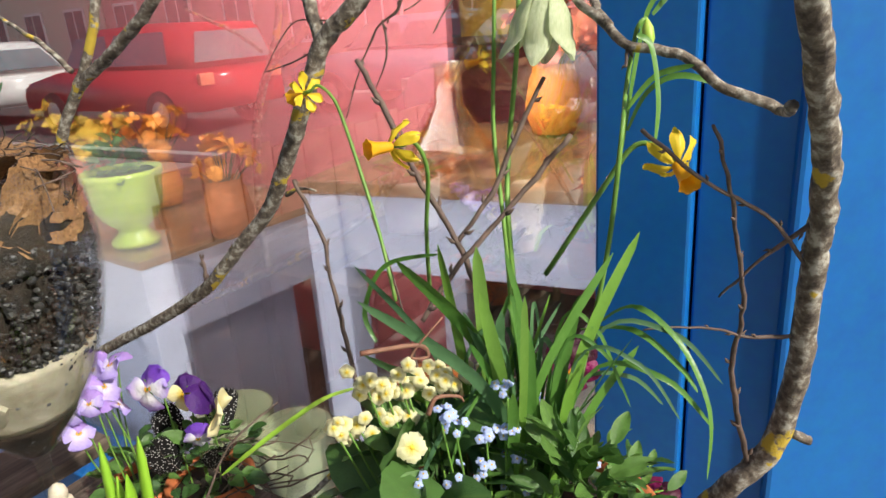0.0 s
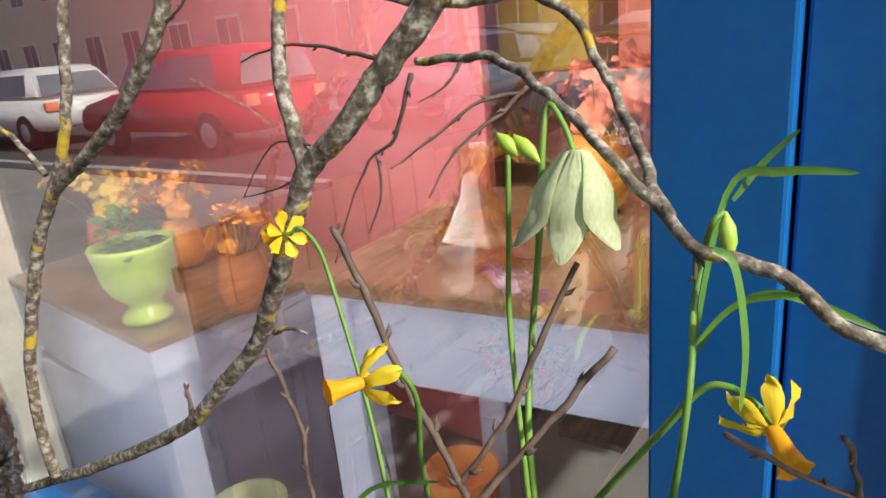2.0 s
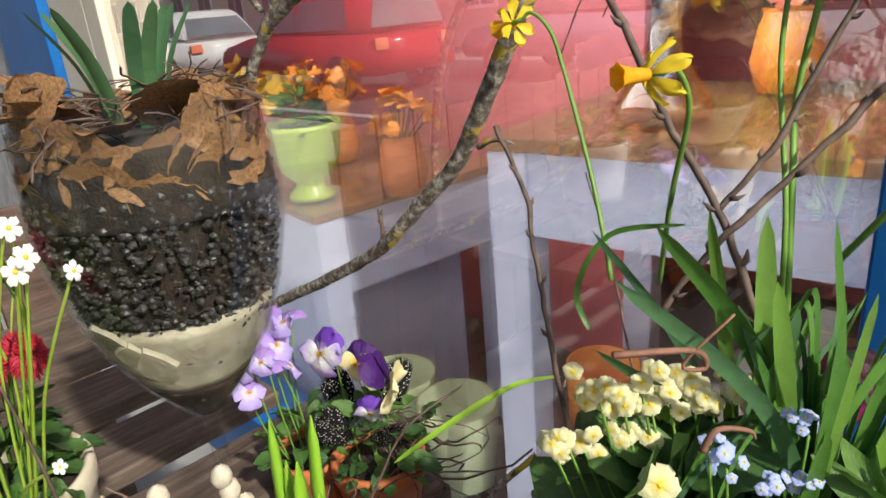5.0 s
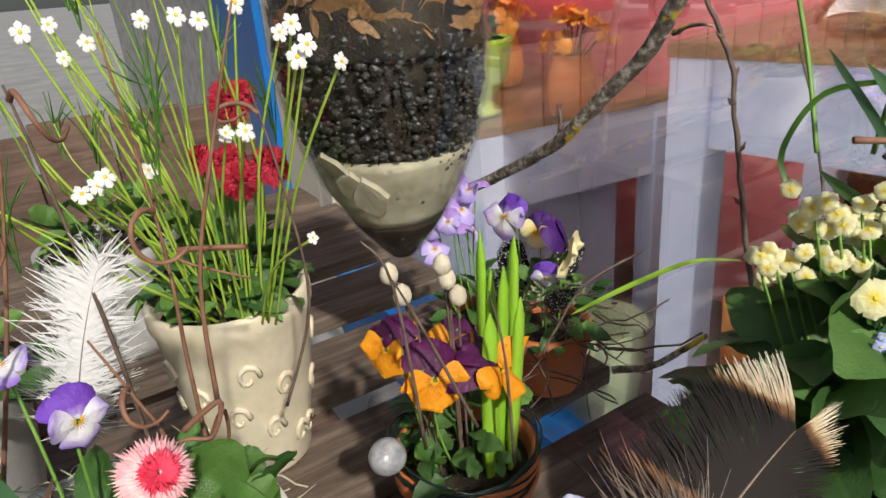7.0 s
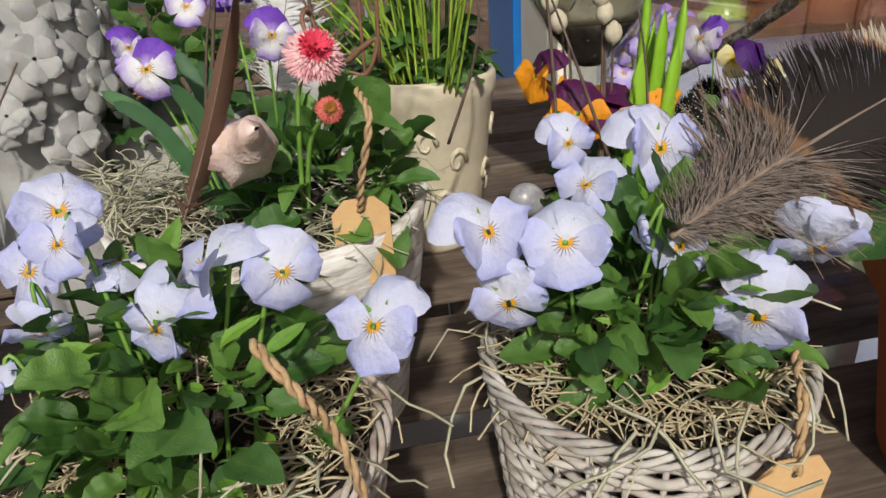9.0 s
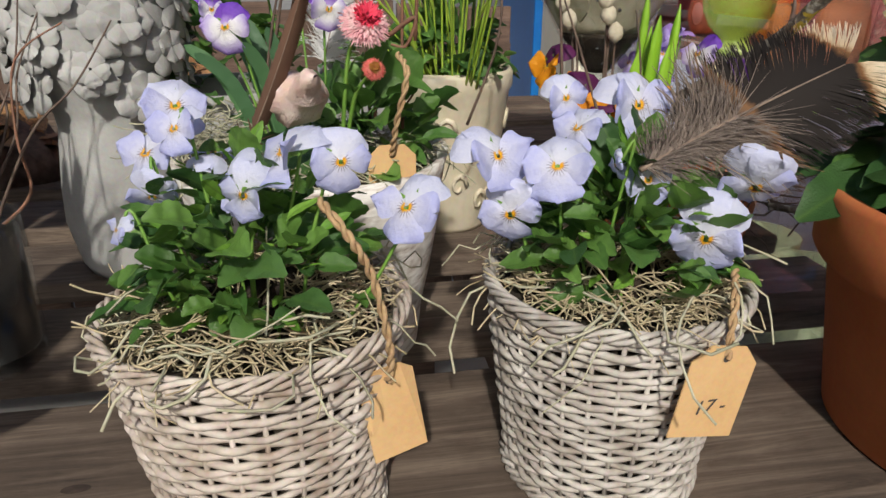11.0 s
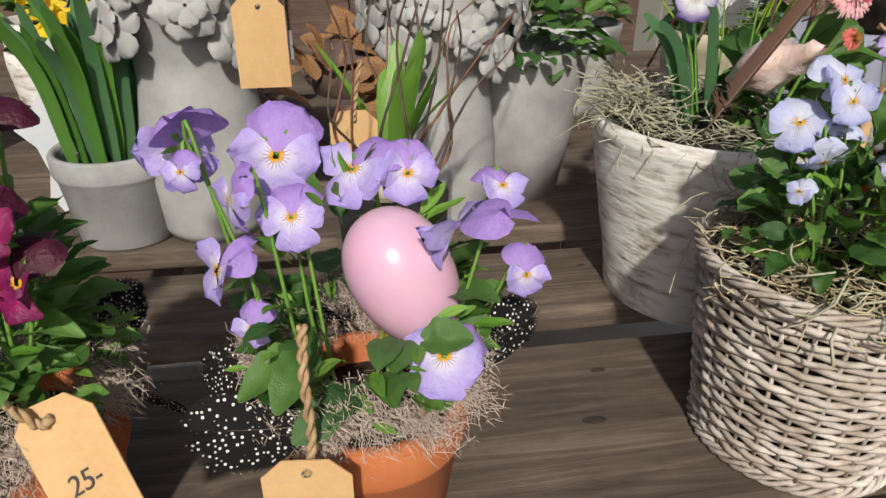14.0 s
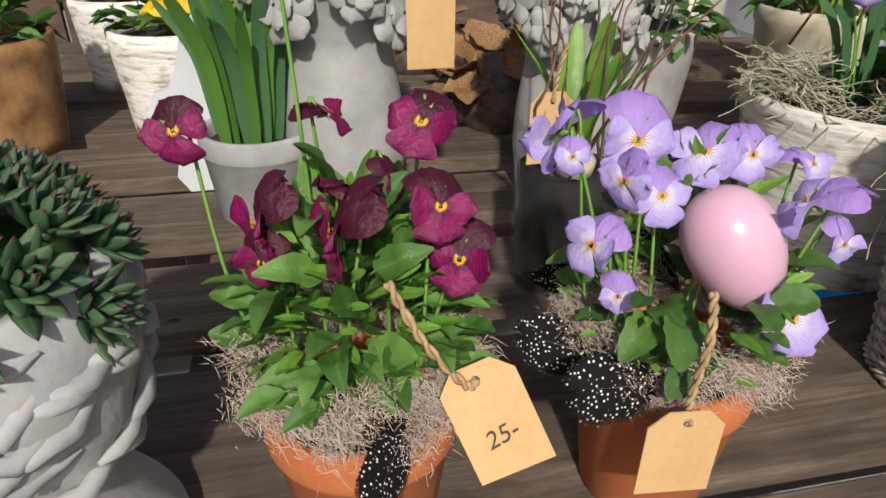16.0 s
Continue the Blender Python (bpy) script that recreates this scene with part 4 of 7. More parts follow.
def car(m, paint, label, L=4.3, W=1.75, H=1.5, van=False):
    c_ = thing("parked_car", m, label, "car", "parked cars")
    h = H
    low = [(-L / 2, 0.35), (-L / 2 + 0.05, 0.75), (-L / 2 + 0.15, 0.92), (L / 2 - 1.15, 0.95), (L / 2 - 0.15, 0.78), (L / 2, 0.6), (L / 2, 0.35)]
    top = [(-L / 2 + 0.10, 0.93), (-L / 2 + (0.22 if van else 0.55), h - 0.05), (-L / 2 + 0.9, h), (L / 2 - 2.0, h - 0.02), (L / 2 - 1.15, 0.96)]

    def prism(pts, w0, w1, bev):
        bm = bmesh.new()
        zs = [p[1] for p in pts]
        f = lambda z: w0 + (w1 - w0) * (z - min(zs)) / (max(zs) - min(zs))
        a = [bm.verts.new((x, -f(z) / 2, z)) for x, z in pts]
        b = [bm.verts.new((x, f(z) / 2, z)) for x, z in pts]
        bm.faces.new(a[::-1])
        bm.faces.new(b)
        for i in range(len(pts)):
            k = (i + 1) % len(pts)
            bm.faces.new((a[i], a[k], b[k], b[i]))
        bmesh.ops.recalc_face_normals(bm, faces=bm.faces)
        bmesh.ops.bevel(bm, geom=list(bm.edges), offset=bev, segments=2, affect="EDGES")
        return bm
    part("body", prism(low, W * 0.97, W, 0.05), paint, c_)
    part("cabin", prism(top, W * 0.94, W * 0.72, 0.05), paint, c_)
    for sgn in (-1, 1):
        for x0, x1 in ((-L / 2 + 0.55, -0.35), (-0.28, L / 2 - 1.55)):
            bm = bmesh.new()
            y0, y1 = sgn * (W * 0.94 / 2 + 0.004), sgn * (W * 0.76 / 2 + 0.012)
            v = [bm.verts.new(p) for p in ((x0, y0 * 0.985, 1.0), (x1 + 0.25, y0 * 0.985, 1.0), (x1, y1, h - 0.12), (x0 + 0.15, y1, h - 0.12))]
            bm.faces.new(v if sgn < 0 else v[::-1])
            ob = part("side_window", bm, M_CARGLASS, c_, smooth=False)
        for x in (-L / 2 + 0.8, L / 2 - 0.85):
            wheel = part("wheel", lathe(bmesh.new(), [(0.18, -0.1), (0.31, -0.1), (0.325, -0.07), (0.325, 0.07), (0.31, 0.1), (0.18, 0.1)], 32, m=Matrix.Translation((x, sgn * (W / 2 - 0.08), 0.325)) @ Matrix.Rotation(radians(90), 4, "X")), M_TYRE, c_)
            part("rim", lathe(bmesh.new(), [(0.19, 0.07 * sgn), (0.10, 0.085 * sgn), (0.001, 0.09 * sgn)], 20, m=Matrix.Translation((x, sgn * (W / 2 - 0.06), 0.325)) @ Matrix.Rotation(radians(-90), 4, "X")), M_RIM, wheel)
    for x, w, nm in ((-L / 2 + 0.16, -1, "rear_window"), (L / 2 - 1.55, 1, "windscreen")):
        bm = bmesh.new()
        dz = (h - 0.15, 1.0)
        xx = (x - 0.01 + (0.05 if w < 0 and van else 0.32 if w < 0 else -0.30), x - 0.02 if w < 0 else x + 0.42)
        v = [bm.verts.new(p) for p in ((xx[0] - 0.03 * -w, -0.58, dz[0]), (xx[0] - 0.03 * -w, 0.58, dz[0]), (xx[1] + 0.03 * w, 0.72, dz[1]), (xx[1] + 0.03 * w, -0.72, dz[1]))]
        bm.faces.new(v)
        part(nm, bm, M_CARGLASS, c_, smooth=False)
    for y in (-0.65, 0.65):
        part("tail_light", box(bmesh.new(), (-L / 2 - 0.01, y - 0.12, 0.7), (-L / 2 + 0.06, y + 0.12, 0.86), 0.01), M_CORAL, c_)
        part("headlight", box(bmesh.new(), (L / 2 - 0.08, y - 0.15, 0.6), (L / 2 + 0.01, y + 0.15, 0.72), 0.01), M_RIM, c_)


car(un(-5.2, 9.6, 0.004, 90), plain("red_car_paint", (0.42, 0.012, 0.02), (0.5, 0.018, 0.03), 2, 0.2, 20, 0.0), "red estate car parked across the street", 4.3, 1.75, 1.55, True)
car(un(-7.6, 6.0, 0.004, 90), plain("blue_grey_car_paint", (0.16, 0.22, 0.30), (0.2, 0.27, 0.36), 2, 0.2, 20, 0.0), "blue grey hatchback parked across the street", 4.1, 1.7, 1.45)
car(un(-5.2, 15.2, 0.004, 90), plain("white_car_paint", (0.7, 0.7, 0.7), (0.75, 0.75, 0.75), 2, 0.2, 20, 0.0), "white car parked farther along the street", 4.3, 1.75, 1.5)
car(un(-5.4, 2.2, 0.004, 90), plain("silver_car_paint", (0.4, 0.42, 0.45), (0.5, 0.52, 0.55), 2, 0.2, 20, 0.0), "silver car parked near the shop", 4.2, 1.72, 1.46)

for hn, (n0, n1, hh, mt, lab) in enumerate(((-30, 3.5, 8.0, M_CREAM, "cream rendered house across the street"), (3.6, 22, 7.5, M_BRICKRED, "red brick house with white windows across the street"), (22.1, 45, 9.0, M_CREAM, "tall cream house farther along the street"))):
    h_ = thing("house", un(-13.0, n0, 0.0), lab, "house", "houses across the street")
    W = n1 - n0
    part("wall", box(bmesh.new(), (-6, 0, 0), (0, W, hh)), mt, h_, smooth=False)
    bm = bmesh.new()
    a = [bm.verts.new(p) for p in ((0.4, -0.02, hh), (-3, -0.02, hh + 3), (-6.4, -0.02, hh), (0.4, W + 0.02, hh), (-3, W + 0.02, hh + 3), (-6.4, W + 0.02, hh))]
    for q in ((0, 1, 2), (5, 4, 3), (0, 3, 4, 1), (1, 4, 5, 2), (0, 2, 5, 3)):
        bm.faces.new([a[i] for i in q])
    part("roof", bm, M_ASPHALT, h_, smooth=False)
    for f in range(2):
        for k in range(int(W / 2.6)):
            y = 1.0 + k * 2.6
            wi = part("window", box(bmesh.new(), (0.003, y, 1.0 + f * 3.0), (0.06, y + 1.2, 2.6 + f * 3.0), 0.01), M_WHITE, h_, smooth=False)
            for j in range(2):
                part("pane", box(bmesh.new(), (0.062, y + 0.08 + j * 0.55, 1.1 + f * 3.0), (0.068, y + 0.57 + j * 0.55, 2.5 + f * 3.0)), M_CARGLASS, wi, smooth=False)
# ---------------- the two wicker baskets
def basket_of_violas(m, r0, r1, h, mat, label, rows, seed):
    b_ = thing("viola_basket", m, label, "flower basket", "wicker baskets of blue violas")
    basket(b_, r0, r1, h, mat)
    foliage(b_, r1 * 0.92, h + 0.006, 0.072, 150, ["viola", "viola", "dark"], 0.029, seed, droop=0.1)
    foliage(b_, r1 * 0.8, h + 0.01, 0.075, 70, ["young"], 0.020, seed + 1, droop=0.0)
    violas(b_, "blue", rows, h - 0.02, seed)
    strands("straw", 640, r1 * 0.86, h - 0.004, 0.028, M_STRAW, b_, seed, 0.0005, 0.014, 0.002, ring=0.5, label="tangled dry straw")
    strands("moss_strand", 44, r1 * 0.98, h + 0.002, 0.045, M_MOSS, b_, seed + 5, 0.0007, 0.02, 0.01, ring=0.85)
    return b_


basket_of_violas(un(0.138, 0.147, TOP), 0.060, 0.078, 0.136, M_WICKER, "whitewashed wicker basket of pale blue violas with straw", [(-0.045, 0.173, 0.969, 0.21, -0.92, 0.32, 0.03), (-0.03, 0.184, 0.992, 0.48, -0.43, 0.76, 0.029), (-0.027, 0.199, 0.967, 0.65, -0.55, 0.52, 0.022), (0.023, 0.201, 0.974, 0.67, -0.45, 0.59, 0.032), (0.015, 0.183, 0.956, 0.32, -0.95, -0.04, 0.024), (0.044, 0.218, 0.969, 0.68, -0.33, 0.66, 0.028), (-0.027, 0.163, 0.952, 0.43, -0.9, -0.04, 0.022), (0.073, 0.229, 0.95, 0.77, -0.55, 0.32, 0.031), (-0.033, 0.146, 0.94, 0.37, -0.92, 0.08, 0.013), (-0.023, 0.177, 0.983, 0.41, -0.82, 0.41, 0.023), (0.003, 0.186, 0.949, 0.63, -0.76, -0.18, 0.012)], 11)
basket_of_violas(un(0.343, 0.153, TOP), 0.058, 0.073, 0.134, M_WICKER2, "grey wicker basket of lavender violas with a large feather", [(0.082, 0.294, 0.962, 0.02, -0.98, 0.2, 0.034), (0.092, 0.291, 0.932, 0.09, -0.89, 0.45, 0.032), (0.111, 0.304, 0.959, 0.46, -0.77, 0.44, 0.034), (0.105, 0.336, 0.972, 0.25, -0.66, 0.71, 0.027), (0.127, 0.366, 0.982, 0.21, -0.76, 0.61, 0.036), (0.145, 0.367, 0.969, 0.29, -0.61, 0.73, 0.024), (0.145, 0.343, 0.948, 0.11, -0.8, 0.59, 0.026), (0.178, 0.346, 0.921, 0.23, -0.94, 0.24, 0.036), (0.193, 0.367, 0.946, 0.68, -0.62, 0.38, 0.037), (0.134, 0.322, 0.959, 0.25, -0.95, -0.17, 0.014), (0.182, 0.421, 0.957, 0.5, -0.75, 0.44, 0.029), (0.09, 0.351, 0.984, 0.45, -0.77, 0.45, 0.022)], 23)
price_tag(Matrix.Translation((0.07, 0.214, 0.869)) @ Matrix.Rotation(radians(62), 4, "Z") @ Matrix.Rotation(radians(-8), 4, "Y"), 0.030, 0.056, "", 0.12,
          "curled kraft card price tag on twine beside the whitewashed basket", string=[(0.058, 0.19, 0.961), (0.074, 0.191, 0.947), (0.077, 0.201, 0.924), (0.078, 0.209, 0.886)])
price_tag(Matrix.Translation((0.204, 0.32, 0.879)) @ Matrix.Rotation(radians(52), 4, "Z") @ Matrix.Rotation(radians(10), 4, "Y"), 0.039, 0.054, "17 -", 0.0,
          "kraft card price tag with handwritten price hanging on the grey basket", string=[(0.193, 0.355, 0.904), (0.201, 0.328, 0.898)])

def fan_feather(base, tip, face, half):
    """A broad tail feather: quill, two webs of fine barbs and a tuft of down at its foot."""
    f_ = thing("turkey_feather", Matrix.Translation(base), "large striped feather with a pale fringed tip stuck in the basket", "feather")
    L = (tip - base).length
    m = leaf_pose((0, 0, 0), tip - base, face, L)
    r = random.Random(27)
    mid = lambda s: Vector((0.10 * s * s, s, 0.14 * s * s))
    part("quill", tube(bmesh.new(), [mid(k / 10) for k in range(11)], [0.012 * (1 - 0.85 * k / 10) for k in range(11)], 6), M_QUILL, f_).matrix_basis = m
    for side in (-1, 1):
        bm = bmesh.new()
        n = 300
        for k in range(n):
            s = 0.22 + 0.78 * k / n
            ph = radians(64) * max(0.0, (s - 0.45) / 0.55) ** 1.3
            w = half * (0.72 + 0.38 * math.sin(math.pi * min(1, s * 0.8))) * r.uniform(0.93, 1.03)
            d = Vector((side * w * math.cos(ph), w * (0.62 + 0.42 * math.sin(ph)), 0))
            part_gap = 0.05 * noise.noise((s * 9, side * 3.0, 0))
            loose = max(0.0, 1 - (s - 0.22) / 0.25)
            wild = Vector((r.uniform(-1, 1), r.uniform(-1, 1), r.uniform(-1, 1))) * (0.02 + 0.16 * loose)
            rows = []
            for q, t0 in ((0, 0.0034), (0.35, 0.0034), (0.7, 0.003), (1.0, 0.0006)):
                p = mid(s) + d * q + Vector((0, part_gap * q * q, 0.05 * q - 0.16 * q * q * half * 2)) + wild * q * q
                rows.append((bm.verts.new(p - Vector((0, t0, 0))), bm.verts.new(p + Vector((0, t0, 0.002)))))
            for a, b in zip(rows, rows[1:]):
                bm.faces.new((a[0], b[0], b[1], a[1]))
        web = part("vane", bm, M_TURKEY, f_)
        web.matrix_basis = m
        web["kind"] = "stuff"
    bm = bmesh.new()
    for k in range(900):
        s = r.uniform(0.02, 0.50)
        d = Vector((r.choice((-1, 1)) * r.uniform(0.3, 1), r.uniform(0.1, 1.0), r.uniform(-0.25, 0.5))).normalized() * half * r.uniform(0.35, 1.0) * (0.6 + s)
        c = Vector((r.uniform(-1, 1), r.uniform(-1, 1), r.uniform(-1, 1))) * 0.05
        tube(bm, [mid(s), mid(s) + d * 0.5 + c * 0.4, mid(s) + d + c], [0.0028, 0.002, 0.0007], 3, cap=False)
    dn = part("down", bm, M_TURKEY_DOWN, f_, "soft grey brown down")
    dn.matrix_basis = m
    dn["kind"] = "stuff"


M_TURKEY_DOWN = plain("grey_brown_down", (0.13, 0.10, 0.085), (0.27, 0.22, 0.185), 30, 0.9, 200, 0.1)
fan_feather(Vector((0.143, 0.335, 0.955)), Vector((0.196, 0.440, 0.998)), Vector((0.30, -0.72, 0.62)), 0.31)

# ---------------- terracotta pots of violas with down feathers
def feathered_pot(m, label, kind, rows, seed, leaves, clear=None):
    p_ = thing("viola_pot", m, label, "flower pot", "terracotta pots of violas")
    clay_pot(p_, 0.037, 0.051, 0.104)
    r = random.Random(seed)
    ring = []
    for k in range(26):
        a = 2 * math.pi * k / 26 + r.uniform(-0.2, 0.2)
        ring.append((0.050 * math.cos(a), 0.050 * math.sin(a), 0.116 + 0.014 * (k % 2) + r.uniform(-0.008, 0.006)))
    down_tuft(p_, ring, 0.029, M_DOWN, seed, 620)
    for k in range(7 if clear else 3):
        a = 2 * math.pi * k / 7 + r.uniform(-0.3, 0.3)
        o = Vector((math.cos(a), math.sin(a), 0))
        share("spotted_feather", FEATHERS["guinea"], p_, leaf_pose(o * 0.040 + Vector((0, 0, 0.114)), o * 0.5 + Vector((-o.y, o.x, r.uniform(-0.1, 0.6))) * r.choice((-1, 1)), o + Vector((0, 0, 0.4)), r.uniform(0.045, 0.06)))
    foliage(p_, 0.064, 0.126, 0.085, 190, leaves, 0.029 if clear else 0.034, seed, droop=-0.05, clear=clear)
    foliage(p_, 0.064, 0.126, 0.096, 120, ["young"], 0.020, seed + 1, droop=-0.05, clear=clear)
    violas(p_, kind, rows, 0.075, seed)
    return p_


feathered_pot(Matrix.Translation((-0.181, -0.031, TOP)), "terracotta pot of lilac violas ringed with spotted feathers", "lilac", [(-0.204, -0.081, 0.967, 0.28, -0.84, 0.47, 0.025), (-0.243, -0.075, 0.98, 0.13, -0.76, 0.63, 0.034), (-0.209, -0.051, 0.976, 0.23, -0.63, 0.75, 0.036), (-0.227, -0.086, 0.975, 0.38, -0.85, 0.36, 0.016), (-0.213, -0.086, 0.934, -0.18, -0.92, 0.34, 0.027), (-0.197, -0.084, 0.91, 0.08, -0.95, 0.31, 0.017), (-0.183, -0.032, 0.971, 0.19, -0.54, 0.82, 0.032), (-0.163, -0.018, 0.969, 0.34, -0.51, 0.79, 0.025), (-0.135, -0.021, 0.953, 0.43, -0.74, 0.53, 0.033), (-0.114, 0.005, 0.925, 0.64, -0.72, 0.28, 0.02), (-0.125, -0.042, 0.903, 0.51, -0.82, 0.27, 0.033), (-0.191, -0.061, 0.956, 0.52, -0.74, 0.42, 0.027), (-0.139, 0.022, 0.957, 0.36, -0.48, 0.8, 0.022)], 31, ["viola", "dark", "viola"], (0.006, -0.004, 0.165))
feathered_pot(Matrix.Translation((-0.300, -0.155, TOP)), "terracotta pot of wine red violas ringed with brown down", "wine", [(-0.283, -0.186, 0.963, 0.61, -0.58, 0.54, 0.036), (-0.252, -0.154, 0.97, 0.65, -0.57, 0.51, 0.027), (-0.321, -0.192, 0.958, 0.2, -0.84, 0.5, 0.032), (-0.358, -0.196, 0.991, 0.3, -0.86, 0.41, 0.026), (-0.326, -0.174, 1.078, 0.44, -0.73, 0.52, 0.021), (-0.274, -0.137, 0.996, 0.4, -0.38, 0.83, 0.029), (-0.246, -0.149, 0.945, 0.5, -0.3, 0.81, 0.028), (-0.318, -0.144, 0.994, 0.38, -0.32, 0.87, 0.022), (-0.314, -0.196, 0.942, 0.46, -0.88, 0.13, 0.022), (-0.287, -0.168, 0.975, 0.54, -0.27, 0.8, 0.026), (-0.283, -0.143, 0.969, 0.63, -0.45, 0.63, 0.018)], 43, ["spoon"])

bm = lathe(bmesh.new(), [(max(0.0005, 0.0205 * math.sin(math.pi * k / 24) * (1.0 - 0.16 * math.cos(math.pi * k / 24) * -1)), -0.030 * math.cos(math.pi * k / 24)) for k in range(25)], 36)
egg = tagged(part("decorative_egg", bm, plain("pink_glaze", (0.62, 0.36, 0.48), (0.68, 0.42, 0.54), 10, 0.22, 60, 0.04)), "glossy pale pink egg resting among lilac violas", "egg")
egg.matrix_basis = Matrix.Translation((-0.159, -0.026, 0.921)) @ Matrix.Scale(1.17, 4) @ Matrix.Rotation(radians(-27), 4, (-0.58, 0.81, 0)) @ Matrix.Rotation(radians(-10), 4, (0.7, 0.7, 0)) @ Matrix.Rotation(radians(180), 4, "X")

price_tag(Matrix.Translation((-0.151, -0.1, 0.874)) @ Matrix.Rotation(radians(40), 4, "Z"), 0.037, 0.052, "", 0.0, "blank kraft card price tag hanging on twine below lilac violas",
          string=[(-0.155, -0.091, 0.932), (-0.151, -0.096, 0.912), (-0.153, -0.094, 0.877)])
price_tag(Matrix.Translation((-0.235, -0.156, 0.899)) @ Matrix.Rotation(radians(42), 4, "Z") @ Matrix.Rotation(radians(-24), 4, "Y") @ Matrix.Rotation(radians(-20), 4, "X"), 0.036, 0.055, "25-", 0.0,
          "kraft card price tag with handwritten price below wine red violas", string=[(-0.257, -0.183, 0.947), (-0.247, -0.174, 0.918), (-0.233, -0.162, 0.893)])
price_tag(Matrix.Translation((-0.336, 0.126, 0.936)) @ Matrix.Rotation(radians(48), 4, "Z"), 0.036, 0.060, "", 0.0, "rounded kraft card price tag hanging among hyacinth leaves",
          string=[(-0.33, 0.13, 0.973), (-0.334, 0.127, 0.947)])

# ---------------- black glass tumbler with hyacinth leaves and twigs
M_BLACKGLASS = plain("black_filled_glass", (0.004, 0.004, 0.005), (0.014, 0.011, 0.010), 30, 0.85, 200, 0.4)
tum = thing("glass_tumbler", Matrix.Translation((-0.328, 0.159, TOP)), "dark glass tumbler planted with hyacinth leaves and birch twigs", "planter")
part("tumbler", lathe(bmesh.new(), [(0.001, 0.0), (0.043, 0.0), (0.046, 0.004), (0.050, 0.125), (0.0485, 0.126), (0.047, 0.12), (0.043, 0.012), (0.001, 0.012)], 48), M_CLEAR, tum, "thick clear glass wall")
part("filling", lathe(bmesh.new(), [(0.001, 0.013), (0.042, 0.013), (0.0463, 0.112), (0.03, 0.116), (0.001, 0.118)], 40), M_BLACKGLASS, tum, "dark soil behind glass")
rg = random.Random(8)
for k in range(11):
    a = rg.uniform(0, 6.28)
    o = Vector((math.cos(a), math.sin(a), 0))
    h = rg.uniform(0.09, 0.13)
    part("leaf", blade(bmesh.new(), [o * 0.008 + Vector((0, 0, 0.11)), o * 0.016 + Vector((0, 0, 0.11 + h * 0.5)), o * rg.uniform(0.03, 0.06) + Vector((0, 0, 0.11 + h))], rg.uniform(0.006, 0.009), tuple(-o + Vector((0, 0, 0.4)))), M_LEAF_LIGHT, tum)
for k in range(16):
    a = rg.uniform(0, 6.28)
    o = Vector((math.cos(a), math.sin(a), 0))
    pts = [o * 0.03 + Vector((0, 0, 0.11))]
    for j in range(4):
        pts.append(pts[-1] + o * rg.uniform(-0.005, 0.03) + Vector((rg.uniform(-0.015, 0.015), rg.uniform(-0.015, 0.015), rg.uniform(0.02, 0.06))))
    stem("twig", pts, 0.0016, rg.choice((M_TWIG, M_TWIG_RED)), tum, 0.4)
part("bulb", lathe(bmesh.new(), [(0.0005, 0), (0.015, 0.006), (0.017, 0.018), (0.007, 0.033), (0.003, 0.04)], 20, m=Matrix.Translation((0.012, -0.02, 0.112))), plain("bulb_skin", (0.5, 0.42, 0.32), (0.66, 0.6, 0.5), 60, 0.5), tum)

# ---------------- grey heads with crowns of flowers
def crowned_head(m, label, scale=1.0):
    bm = bmesh.new()
    lathe(bm, [(0.001, 0.0), (0.048, 0.0), (0.054, 0.012), (0.060, 0.06), (0.058, 0.10), (0.053, 0.135), (0.050, 0.155), (0.051, 0.17), (0.060, 0.195), (0.075, 0.225), (0.080, 0.26), (0.07, 0.30), (0.03, 0.315), (0.001, 0.315)], 40, 0.05, 3)
    r = random.Random(5)
    for k in range(24):
        a = 2.399 * k
        z = 0.195 + 0.115 * (k / 24)
        rad = 0.070 + 0.014 * math.sin((z - 0.19) / 0.12 * math.pi)
        o = Vector((math.cos(a), math.sin(a), 0.15))
        base = aim(Vector((math.cos(a) * rad, math.sin(a) * rad, z)), o, r.uniform(0, 6), r.uniform(0.060, 0.074))
        start = len(bm.verts)
        bm.verts.ensure_lookup_table()
        for q in range(6):
            petal(bm, 2 * math.pi * q / 6, 0.44, 0.19, -0.06, 0.02, q + k, 0, 0.03, 5, 4, 0.02)
        for q in range(5):
            petal(bm, 2 * math.pi * (q + 0.5) / 5, 0.26, 0.14, 0.05, 0.08, q + k, 0, 0.02, 4, 3, 0.02)
        bm.verts.ensure_lookup_table()
        for v in bm.verts[start:]:
            v.co = base @ v.co
    ob = tagged(part("stone_bust", bm, M_CONCRETE), label, "planter", "grey stone busts with flower crowns")
    ob.matrix_basis = m @ Matrix.Scale(scale, 4)
    return ob


crowned_head(Matrix.Translation((-0.419, 0.347, TOP)), "grey cast stone bust with a crown of blossoms")
crowned_head(Matrix.Translation((-0.604, 0.173, TOP)), "pale cast stone bust with blossoms behind daffodil leaves", 1.12)

